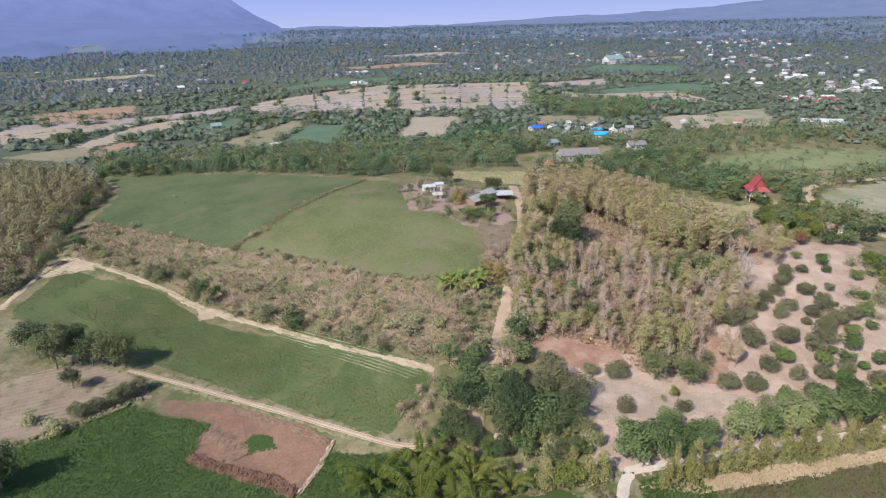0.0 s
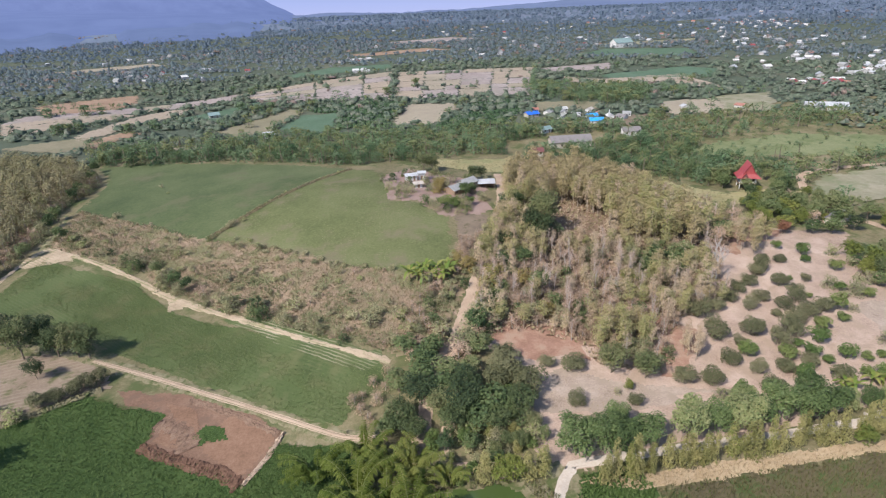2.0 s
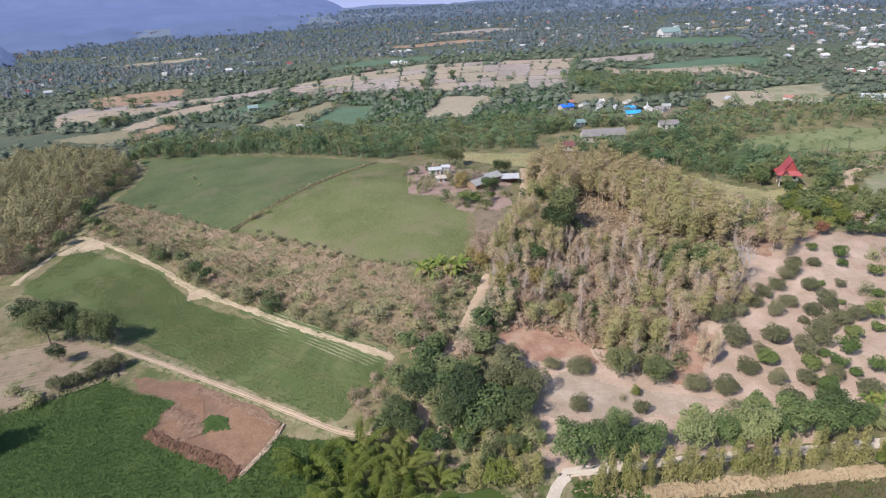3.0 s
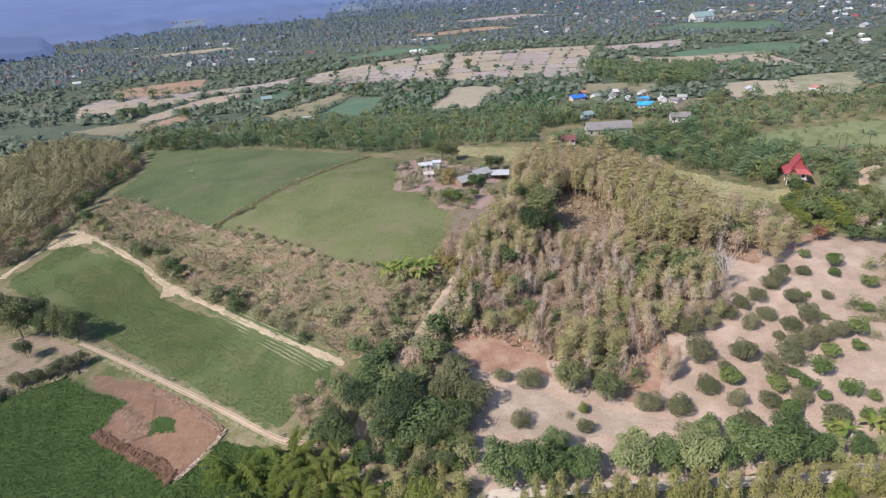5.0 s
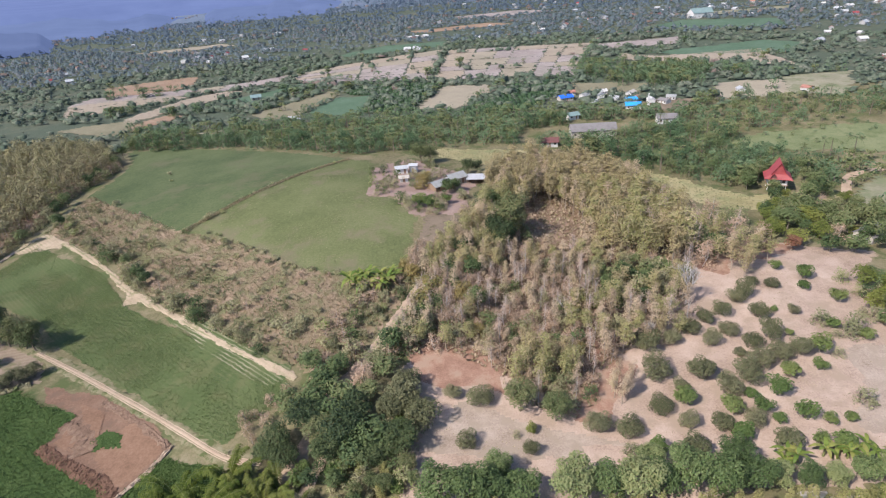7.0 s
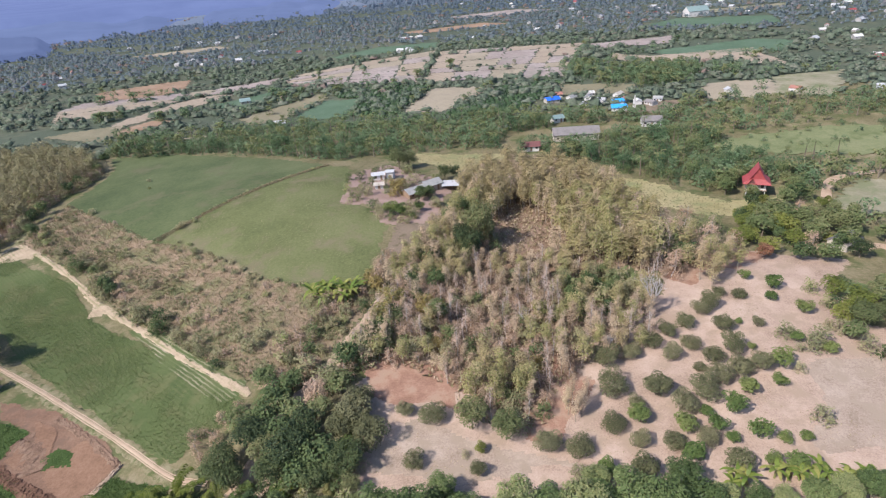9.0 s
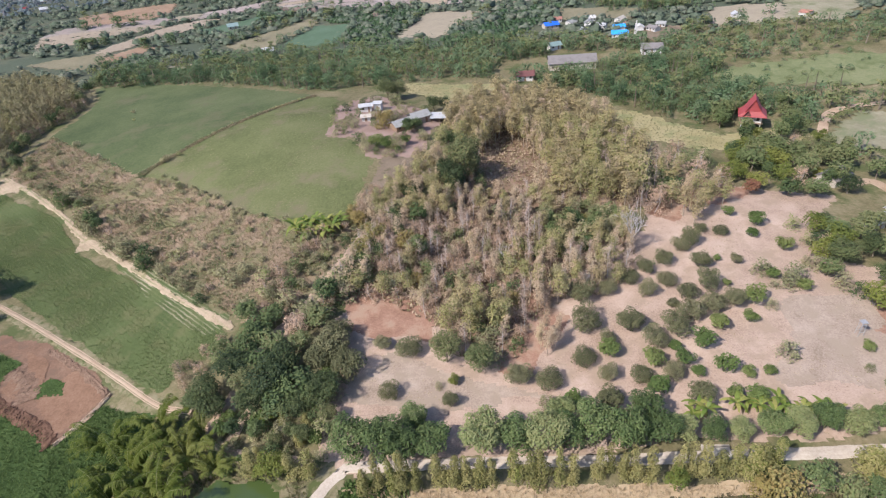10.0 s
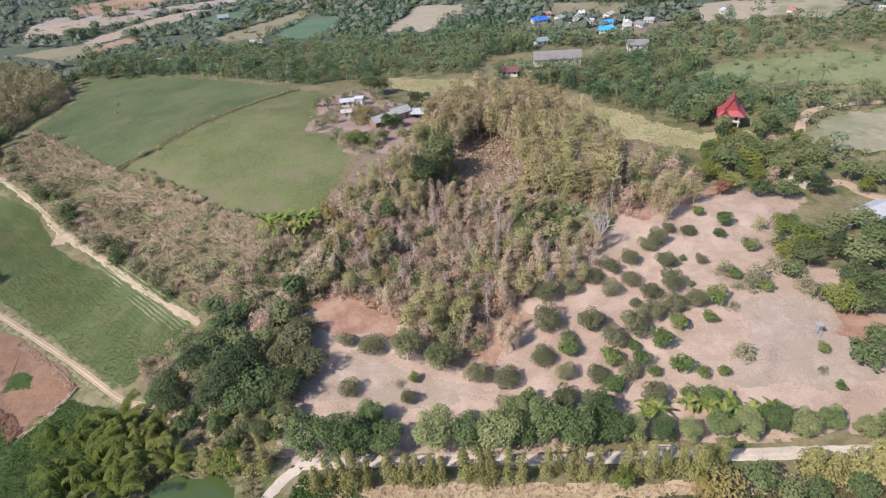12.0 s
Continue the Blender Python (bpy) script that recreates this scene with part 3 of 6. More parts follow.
FIELD_G = [(-101, 239), (-100, 258), (-103, 284), (-119, 310), (-93, 312), (-58, 296), (-24, 275), (9, 254), (-41, 192), (-54, 201), (-77, 220)]
FIELD_H = [(11, 252), (21, 245), (25, 204), (34, 197), (42, 181), (40, 165), (36, 150), (24, 149), (8, 158), (-4, 169), (-25, 184), (-39, 191)]
YARD = [(24, 203), (22, 234), (29, 244), (37, 250), (46, 240), (54, 231), (68, 223), (63, 212), (58, 200), (60, 186), (51, 181), (46, 178), (40, 186), (34, 199)]
PLOT = [(45, 184), (56, 182), (47, 155), (41, 154)]
SCRUB = [(-97, 203), (-77, 190), (-58, 177), (-39, 158), (-21, 144), (-3, 129), (17, 115), (30, 118), (38, 135), (44, 153), (25, 149), (2, 162), (-17, 180), (-40, 191), (-57, 205), (-77, 220), (-100, 240)]
ORCHARD = [(44, 76.5), (40, 82), (38, 92), (43, 100), (40, 112), (42, 119), (61, 121), (59, 112), (75, 98), (86, 113), (98, 125), (114, 139), (120, 152), (140, 161), (150, 155), (168, 148), (156, 135), (152, 120), (162, 116), (166, 100), (170, 76), (110, 77.5)]
FOREST = [(42, 131), (40, 121), (53, 116), (61, 110), (62, 103), (71, 98), (77, 98), (80, 105), (85, 110), (90, 114), (98, 115), (107, 120), (110, 131), (113, 146), (119, 152), (124, 176), (121, 204), (107, 223), (87, 228), (72, 216), (65, 197), (62, 182), (56, 170), (46, 152), (43, 144)]
STRAW_EAST = [(132.7, 109), (154.9, 113.5), (161, 106), (148.9, 85.2), (134.4, 84.9), (126.5, 86.7), (124.7, 92.1), (132.7, 98.5)]
STRAW_WEST = [(45.9, 100.4), (53.7, 104.4), (61.2, 99.3), (75.9, 91.1), (81.1, 89.3), (68.3, 89.1), (55.3, 89.5), (43.9, 92.2)]
RED_EAST = [(151.6, 107.4), (157.7, 106.2), (158.1, 100.5), (153.3, 97), (147, 99)]
CLEARING = [(75, 165), (77, 184), (84, 195), (92, 184), (97, 173), (92, 162), (83, 157), (77, 158)]
WOOD_NORTH = [(62, 178), (64, 197), (71, 218), (86, 230), (107, 226), (123, 206), (126, 176), (120, 152), (111, 147), (97, 154), (95, 163), (92, 170), (84, 183), (77, 177), (74, 185)]
WOOD_WEST = [(44, 152), (56, 172), (64, 180), (70, 157), (74, 150), (83, 149), (94, 155), (98, 148), (89, 145), (59, 146), (45, 145)]
WOOD_PALE = [(40, 145), (59, 147), (89, 146), (88, 130), (78, 125), (60, 129), (38, 130)]
WOOD_GREEN = [(89, 146), (98, 149), (113, 148), (112, 132), (88, 129)]
WEST_WOOD = [(-106, 178), (-106, 213), (-112, 243), (-109, 275), (-122, 303), (-165, 325), (-185, 318), (-165, 240), (-135, 185), (-118, 172)]

sheet("leaf_litter", FOREST, 1.5, M_FLOOR, 0.05, "brown leaf litter under the teak trees", 1.5, "forest floor")
sheet("leaf_litter_west", WEST_WOOD, 3.0, M_FLOOR, 0.05, "brown leaf litter under the western wood", 1.5, "forest floor")
sheet("scrubland", SCRUB, 1.0, M_SCRUB, 0.05, "dry fallow strip with tussocks and brush", 1.2, "scrub")
sheet("orchard_ground", ORCHARD, 0.7, M_ORCHARD, 0.06, "pale pinkish bare orchard soil with dry grass", 1.2, "soil")
sheet("red_earth", [(39, 121), (46, 124), (61, 116), (62, 106), (53, 108), (43, 110)], 0.4, M_REDSOIL, 0.09, "bare reddish soil patch beside the teak wood", 2.0, "soil")
sheet("orchard_straw", STRAW_EAST, 0.7, M_STRAW, 0.075, "thin straw grass on the eastern orchard soil", 3.0, "soil")
sheet("orchard_stubble", STRAW_WEST, 0.7, M_STRAW, 0.075, "thin dry grass on the western orchard soil", 2.6, "soil")
sheet("red_earth_stand", RED_EAST, 0.5, M_REDSOIL, 0.095, "reddish driven soil beside the stand", 1.8, "soil")
sheet("red_earth_slope", [(75, 97), (80, 96), (84, 102), (90, 110), (84, 118), (79, 106)], 0.4, M_REDSOIL, 0.09, "reddish worn soil at the wood edge", 2.2, "soil")
sheet("red_earth_north", [(117, 147), (121, 141), (126, 146), (150, 153), (142, 161), (128, 158)], 0.4, M_REDSOIL, 0.09, "reddish worn soil at the orchard top", 2.0, "soil")
sheet("crop_field", FIELD_A, 0.5, M_CROP, 0.08, "green young crop field with bare sown rows", 0.7)
sheet("sparse_crop", [(-27, 147), (-7, 132), (15, 115.5), (12, 111), (4, 116), (-11, 127), (-22, 138)], 0.4, M_SPARSE, 0.11, "thin crop with pale bare rows beside the margin", 2.0)
for poly in ([(-98, 190), (-94, 200), (-86, 195), (-84, 189), (-91, 189)], [(-46, 161), (-41, 157.5), (-40, 155), (-43, 154), (-46, 159)]):
    sheet("bare_patch", poly, 0.45, M_MARGIN, 0.12, "bare pale soil at the field edge", 1.6, "soil")
sheet("lush_field", FIELD_D, 0.6, M_LUSH, 0.07, "deep green dense crop field beside the pit", 0.7)
sheet("lush_field_east", FIELD_E, 0.8, M_LUSH, 0.07, "deep green crop corner below the track", 0.5)
sheet("bare_field", BARE_W, 1.0, M_PLOT, 0.06, "pale bare soil plot with dry crop lines", 1.0)
sheet("dark_field", FIELD_G, 1.5, M_PADDOCK, 0.07, "flat dark green paddock", 0.6)
sheet("light_field", FIELD_H, 1.2, M_MEADOW, 0.07, "flat yellowish green meadow", 0.6)
sheet("farm_yard", YARD, 1.0, M_YARD, 0.09, "bare pinkish soil yard round the farmhouse", 1.0, "yard")
sheet("fallow_plot", PLOT, 0.8, M_GREYPLOT, 0.10, "grey brown fallow plot beside the track", 0.4)
YELLOW = [(46, 269), (65, 266), (90, 260), (109, 248), (121, 238), (132, 224), (146, 209), (152, 203), (159, 195), (154, 186), (144, 186), (126, 198), (116, 212), (104, 224), (84, 234), (62, 243), (50, 254)]
sheet("yellow_field", YELLOW, 1.2, M_YELLOW, 0.10, "yellow green fallow field behind the wood", 1.2)
sheet("east_meadow", [(146, 186), (157, 182), (174, 184), (186, 190), (178, 197), (160, 196)], 1.5, M_YELLOW, 0.07, "yellow green overgrown meadow", 1.5)

# banks, marsh and pond south of the lane
sheet("dry_bank", [(46, 73.4), (108, 70), (170, 71), (170, 68.5), (108, 67.6), (60, 69), (50, 71)], 0.5, M_BANK, 0.10, "straw coloured dry grass bank", 0.6, "bank")
sheet("marsh", [(58, 69.3), (108, 67.9), (180, 68.8), (190, 30), (60, 30)], 1.2, M_MARSH, 0.06, "brown reedy marsh with green patches", 0.8, "marsh")
sheet("pond_bank", [(18, 76), (28, 79.5), (44, 78.5), (46, 74), (42, 62), (38, 60), (38, 72), (33, 76)], 0.7, M_VERGE, 0.07, "pale dry pond bank with weeds", 0.8, "bank")
sheet("lawn", [(47, 75), (57, 73.5), (58, 69), (54, 62), (42, 64)], 0.7, M_LUSH, 0.08, "deep green grass beside the lane", 0.5, "grass")
pond = sheet("pond", [(20, 66), (21, 74), (24, 76), (28, 75.6), (31, 76.6), (34, 75.4), (36, 74.6), (36.6, 72), (38.2, 69), (37, 65), (38, 58), (20, 56)], 0.4, H_WATER, 0.0, "murky green pond water", 0.5, "water")
for v in pond.data.vertices:
    v.co.z = gz(30, 74) + 0.35

# tracks
ribbon("field_track", [(-97, 158), (-84, 153), (-72, 142), (-57, 134), (-42, 125.5), (-28, 117), (-16, 109.5), (-7, 103.5), (5, 95.5), (13, 93)], 3.6, M_VERGE, 0.12, "dry grass verge of the field track", ragged=0.5)
ribbon("field_track_bed", [(-57, 134), (-42, 125.5), (-28, 117), (-16, 109.5), (-7, 103.5), (5, 95.5), (13, 93)], 1.5, M_TRACK, 0.18, "pale dusty track with two wheel ruts", ruts=0.08)
ribbon("field_margin", [(-101, 169), (-101, 176), (-97, 200), (-88, 196), (-77, 188), (-58, 173), (-48, 163), (-39, 156), (-21, 142), (-3, 126.5), (16, 113)], 1.9, M_MARGIN, 0.15, "bare pale soil margin of the crop field", ragged=0.8)
ribbon("village_track", [(74, 236), (70, 216), (61, 183), (54, 164), (43, 142), (36, 125), (32, 117), (25, 106), (21, 94), (19, 86), (26, 81), (40, 78)], 3.6, M_TRACK, 0.15, "pale dusty farm track along the wood", ruts=0.06, ragged=0.35)
ribbon("lane", [(38, 64), (42, 72), (45.5, 76.3), (48.5, 77.2), (69, 76.5), (90, 75.2), (107, 74.6), (129, 73.9), (180, 73.2)], 2.2, M_LANE, 0.14, "pale dusty lane beside the orchard", ruts=0.06, ragged=0.2)
ribbon("dyke", [(-40, 192), (-31, 202), (10, 253)], 1.5, M_VERGE, 0.22, "low grassy dyke between two fields", "bank", ragged=0.4)
ribbon("field_edge_path", [(-112, 243), (-103, 232), (-99, 215), (-97, 201)], 3.0, M_VERGE, 0.12, "worn path along the western wood", ragged=0.5)
ribbon("stony_path", [(25.5, 92), (23, 84), (24, 80)], 2.6, M_TRACK, 0.2, "pale stony path under the bamboo", ragged=0.5)

ribbon("driveway", [(168, 160), (174, 155), (182, 156.5), (184, 150), (188, 146), (200, 140)], 3.4, M_TRACK, 0.16, "pale driveway beside the white house", ragged=0.15)
ribbon("east_road", [(188, 190), (193, 198), (198, 204.5), (203, 207.7), (213, 209.4), (226, 209), (250, 207)], 3.2, M_TRACK, 0.42, "pale road beside the cleared plot", ragged=0.15)

# excavated pit
sheet("pit_soil", PIT, 0.4, M_PIT, 0.10, "reddish brown excavated soil", 0.7, "soil")
sheet("pit_floor", [(-26, 102), (-20, 108), (-14, 105), (-9.5, 99.5), (-15, 91.5), (-20, 95)], 0.6, M_PITSOIL, 0.16, "smooth pinkish brown pit floor", 0.4, "soil")
sheet("pit_spoil", [(-36, 115), (-30, 113), (-26, 107), (-28, 101), (-35, 103.5), (-33, 110)], 0.4, M_PITSOIL, 0.2, "darker crumbled spoil beside the pit", 1.2, "soil")
sheet("pit_grass", [(-27, 104), (-25, 106.5), (-21, 105.5), (-20, 102), (-25, 101)], 0.5, M_LUSH, 0.2, "green grass patch in the pit", 0.5, "grass")


def earth_bank(name, pts, width, height, material, label, lumpy=0.5, ragged=0.12, across=13):
    """A crumbling bank of heaped soil: an uneven strip of clods along pts."""
    line = smooth_line(pts, 0.3)
    d = np.gradient(line, axis=0)
    d /= np.linalg.norm(d, axis=1)[:, None]
    side = np.stack([d[:, 1], -d[:, 0]], 1)
    r = np.random.default_rng(len(label))
    n = len(line)
    knots = np.arange(0, n + 8, 4.0)
    rows = []
    for k, u in enumerate(np.linspace(-0.5, 0.5, across)):
        edge = abs(u) > 0.46
        drift = np.interp(np.arange(n), knots, r.normal(0, ragged * width, len(knots))) + r.normal(0, 0.06 * width, n) * (0.4 if edge else 1)
        q = line + side * (u * width + drift)[:, None]
        clods = np.interp(np.arange(n), knots, r.normal(0, 0.7, len(knots))) + r.normal(0, 0.5, n)
        z = ground_z(q[:, 0], q[:, 1]) + (0.0 if edge else 0.16 + height * (math.cos(math.pi * u) * (1 + lumpy * clods)))
        rows.append(np.column_stack([q, z]))
    V = np.stack(rows, 1).reshape(-1, 3)
    a = (np.arange(n - 1)[:, None] * across + np.arange(across - 1)[None]).ravel()
    return tagged(solid(name, V, np.stack([a, a + 1, a + across + 1, a + across], 1), material), label, "bank", kind="structure")


earth_bank("pit_bank", [(-37, 102.5), (-30, 98.5), (-20, 93.5), (-15.5, 89.5)], 2.9, 0.2, M_PITDARK, "dark crumbling earth bank along the pit", 0.8)
earth_bank("pit_spoil_heap", [(-35, 109), (-31, 106.5), (-28.5, 103.5), (-27, 100.5)], 4.6, 0.12, M_SPOIL, "crumbled brown spoil heaped beside the pit", 0.9, 0.16)
earth_bank("pit_track_edge", [(-30, 114.5), (-21, 109.5), (-14, 104.5), (-9, 100.5)], 1.6, 0.1, M_SPOIL, "rough dug soil edge below the track", 0.9, 0.16)
earth_bank("pit_rim", [(-15, 89.5), (-11, 95), (-8, 100.5)], 1.0, 0.25, M_TRACK, "pale heaped rim of the pit", 0.7, 0.16)
earth_bank("plot_bank", [(-95, 101), (-70, 110), (-57, 118), (-51, 122)], 2.0, 0.5, M_VERGE, "grassy bank between plot and field")

# distant fields
STUBBLES = [M_STUBBLE, M_STUBBLE, earth("pale_stubble", (0.25, 0.205, 0.15), (0.305, 0.25, 0.187), (0.345, 0.285, 0.217), 25, 2.0, 0.4, rows=(-62, 5.0, (0.24, 0.19, 0.13), 0.6)),
            earth("greyish_stubble", (0.22, 0.19, 0.14), (0.28, 0.24, 0.175), (0.33, 0.28, 0.21), 25, 2.0, 0.4)]
M_RUST = earth("rusty_ploughland", (0.2, 0.13, 0.085), (0.27, 0.18, 0.12), (0.33, 0.23, 0.16), 20, 2.0, 0.4, rows=(20, 5.0, (0.33, 0.26, 0.19), 0.6))
FAR = [
    ("ploughed_field", [(-243, 525), (-195, 562), (-178, 566), (-169, 536), (-177, 505), (-221, 482)], M_RUST, "rusty brown ploughed strip"),
    ("striped_field", [(-165, 394), (-150, 469), (-132, 492), (-110, 493), (-123, 457), (-144, 422), (-153, 378)], STUBBLES[2], "brown field with pale sown stripes"),
    ("dark_ploughland", [(-151, 372), (-137, 411), (-125, 399), (-141, 356)], M_RUST, "dark brown ploughed field"),
    ("green_field", [(-118, 451), (-78, 485), (-44, 516), (-30, 518), (-39, 496), (-68, 476), (-82, 429), (-106, 434)], M_GREENFAR, "deep green field by a hut"),
    ("fallow_field", [(-75, 395), (-32, 453), (-22, 434), (-45, 361), (-62, 368)], M_FALLOW, "olive brown fallow field"),
    ("bright_field", [(-34, 384), (-21, 423), (6, 415), (0, 372), (-7, 357), (-28, 368)], M_GREENFAR, "bright green field between hedges"),
    ("brown_field", [(36, 358), (56, 420), (95, 406), (68, 358), (60, 350)], STUBBLES[3], "brown harvested field"),
    ("green_strip", [(-50, 611), (-4, 647), (63, 644), (59, 608), (6, 605), (-38, 596)], M_GREENFAR, "green strip beyond the stubble"),
    ("far_stubble", [(195, 547), (273, 553), (258, 516), (193, 517)], M_STUBBLE, "brown harvested strip"),
    ("far_brown", [(200, 492), (220, 465), (299, 464), (288, 394), (271, 403), (266, 427), (215, 434), (195, 468)], STUBBLES[2], "pale brown field near the town"),
    ("far_green", [(223, 484), (322, 500), (342, 477), (310, 440), (236, 466)], M_GREENFAR, "green field near the town"),
    ("temple_field", [(270, 632), (320, 666), (401, 625), (380, 570), (315, 586)], M_GREENFAR, "dark green field below the hall"),
    ("hamlet_green", [(138, 393), (185, 377), (171, 352), (132, 363)], M_FALLOW, "olive green behind the hamlet"),
    ("hamlet_plot", [(164, 334), (196, 331), (182, 307), (157, 315)], M_GREYPLOT, "grey brown plot beside the hamlet"),
    ("bare_plot", [(220, 358), (256, 352), (240, 315), (203, 323)], STUBBLES[3], "bare brown plot"),
    ("pale_field", [(260, 357), (302, 361), (276, 319), (262, 307), (240, 320)], M_PALE, "pale dry green field"),
    ("far_meadow", [(186, 261), (235, 265), (281, 246), (300, 236), (270, 214), (253, 219), (173, 244)], M_ROUGH, "overgrown green meadow"),
    ("east_clearing", [(189, 189), (206, 202), (226, 203), (250, 205), (240, 180), (204, 173), (188, 178)], M_PALE, "dry cleared plot near the road"),
    ("west_clearing", [(-197, 373), (-158, 393), (-140, 368), (-151, 349)], M_FALLOW, "dry olive clearing behind the western wood"),
    ("belt_clearing", [(-96, 342), (-85, 349), (-70, 342), (-70, 332)], STUBBLES[3], "bare brown clearing in the tree belt"),
    ("north_brown", [(60, 900), (180, 930), (230, 880), (120, 850)], M_STUBBLE, "far brown plots"),
    ("north_pale", [(330, 720), (470, 720), (450, 690), (340, 690)], M_PALE, "far pale plots"),
    ("north_stubble", [(-330, 760), (-230, 790), (-200, 760), (-300, 735)], STUBBLES[3], "far brown stubble"),
    ("north_rust", [(10, 760), (120, 790), (150, 755), (40, 735)], M_RUST, "far rusty field"),
]
for k, (name, poly, m, label) in enumerate(FAR):
    sheet(name, poly, 2.5, m, 0.3, label, 1.6)

plots("stubble_plot", [(-236, 448), (-80, 522), (-86, 545), (-232, 482)], 6, 1, STUBBLES, "pale harvested plot between low banks", 83, 0.8)
plots("stubble_plot", [(-211, 402), (-150, 474), (-176, 492), (-236, 452)], 2, 2, STUBBLES, "pale harvested plot between low banks", 84, 0.8)
plots("stubble_plot", [(-66, 500), (44, 448), (58, 590), (-85, 540)], 4, 5, STUBBLES, "pale harvested plot between low banks", 81, 0.7)
plots("stubble_plot", [(47, 446), (146, 417), (196, 558), (62, 582)], 6, 5, STUBBLES, "pale harvested plot between low banks", 82, 0.7)

# ---- growth on the near ground ----
tufts("dry_tussocks", SCRUB, 0.72, 0.55, 0.42, 6, L_TUSSOCK, "dry straw coloured grass tussocks", 11, thin=-1.5, patchy=6.0, slim=0.12)
tufts("green_weeds", [(-97, 203), (-77, 190), (-58, 177), (-39, 158), (-21, 144), (-3, 129), (17, 115), (30, 118), (36, 134), (18, 138), (-8, 152), (-30, 172), (-56, 194), (-77, 214), (-96, 232)], 0.8, 0.5, 0.5, 6, L_WEED, "green weeds among dry grass", 27, thin=0.2, patchy=5.0, slim=0.16)
tufts("meadow_grass", FIELD_H, 0.85, 0.12, 0.4, 4, L_MEADOW, "uneven meadow grass", 28, thin=0.0, patchy=9.0, slim=0.16)
tufts("crop_plants", FIELD_A, 0.5, 0.2, 0.34, 5, L_CROP, "young green crop plants in the field", 12, thin=-0.3, patchy=9.0, lift=0.08, category="crop", slim=0.16)
tufts("lush_plants", FIELD_D, 0.52, 0.34, 0.45, 4, L_LUSH, "dense deep green crop plants", 13, lift=0.05, category="crop", slim=0.15)
tufts("lush_plants_east", FIELD_E, 0.45, 0.34, 0.42, 6, L_LUSH, "dense deep green crop plants", 14, lift=0.05, category="crop", slim=0.15)
tufts("orchard_grass", ORCHARD, 0.9, 0.12, 0.3, 5, L_TUSSOCK, "thin dry grass on the orchard soil", 15, thin=0.9, patchy=6.0, slim=0.14)
tufts("bank_grass", [(47, 73), (108, 69.5), (170, 71), (170, 68.5), (108, 67.6), (60, 69)], 0.5, 0.4, 0.35, 6, L_BANK, "pale straw grass on the bank", 16, slim=0.13)
tufts("reeds", [(58, 69), (108, 67.5), (178, 68.5), (185, 56), (60, 56)], 0.55, 0.7, 0.3, 6, L_REED, "brown and green reeds", 17, slim=0.14)
tufts("lawn_grass", [(47, 75), (57, 73.5), (58, 69), (54, 62), (43, 66)], 0.5, 0.5, 0.5, 4, L_LUSH, "long green grass", 18)
tufts("pond_reeds", [(18, 74.5), (28, 76.2), (36, 75.2), (38, 71), (38, 60), (41, 60), (41.5, 70), (39, 77.5), (28, 78.5), (18, 77.5)], 0.55, 0.6, 0.45, 6, L_REED, "mixed weeds and dry reeds on the pond bank", 26, slim=0.14, thin=-0.6, patchy=2.0)
tufts("dyke_grass", [(-40.8, 192), (-31.5, 202.6), (9.4, 253.6), (10.8, 252.6), (-30, 201.4), (-39, 191)], 0.5, 0.45, 0.4, 6, L_TUSSOCK, "rough grass on the dyke", 19, lift=0.15, slim=0.15)
tufts("pit_plants", [(-27, 104), (-25, 106.5), (-21, 105.5), (-20, 102), (-25, 101)], 0.4, 0.15, 0.25, 5, L_LUSH, "green weeds in the pit", 22, lift=0.2, slim=0.15)
tufts("floor_litter", FOREST, 1.1, 0.5, 0.7, 5, L_TUSSOCK, "dry undergrowth in the wood", 23)
tufts("yellow_growth", YELLOW, 1.3, 0.25, 0.5, 4, leafy("yellow_blades", [(0.17, 0.165, 0.085), (0.225, 0.205, 0.11), (0.145, 0.16, 0.075)], 0.3, 0.7, 0.0), "yellowing weeds", 24)

# ---- kinds of plant ----
R = np.random.default_rng(5)
teak = Nursery(*[tree("teak_tree", 100 + k, 11, 0.13, blobs_column(R, 2.2, 3.0 + 0.5 * (k % 3), 10.6, 7), 660, 0.45, 0.33, L_TEAK, W_TEAK,
                      "tall slim teak tree with olive brown leaves", limbs=7, stem=10, depth=0.7, lean=0.3) for k in range(6)])
dry_teak = Nursery(*[tree("dry_teak_tree", 120 + k, 10, 0.12, blobs_column(R, 1.7, 3.5, 10.5, 8), 560, 0.4, 0.28, L_DRYTEAK, W_TEAK,
                          "slim teak tree with dry brown leaves", limbs=9, stem=9.5, depth=0.8, lean=0.3) for k in range(5)])
west_teak = Nursery(*[tree("teak_tree", 140 + k, 10, 0.15, blobs_bushy(R, 2.9, 10.2, 9, 4), 330, 0.66, 0.5, L_WEST, W_TEAK,
                           "teak tree with dense brown foliage", limbs=5, stem=8.5, depth=0.5) for k in range(4)])
bush = Nursery(*[tree("orchard_bush", 160 + k, 2.6, 0.10, blobs_round(R, 2.35, 0.1, 3.9, 9, 0.48), 1750, 0.28, 0.21, L_ORCHARD, W_BARK,
                      "rounded grey green orchard bush on bare soil", "fruit bush", limbs=6, stem=1.4, depth=0.3) for k in range(4)])
green_bush = Nursery(*[tree("young_fruit_tree", 170 + k, 2.8, 0.09, blobs_round(R, 2.0, 0.4, 3.5, 7, 0.5), 650, 0.43, 0.3, L_ORCHARDGREEN, W_BARK,
                            "young bright green fruit tree on bare soil", "fruit tree", limbs=5, stem=1.6) for k in range(3)])
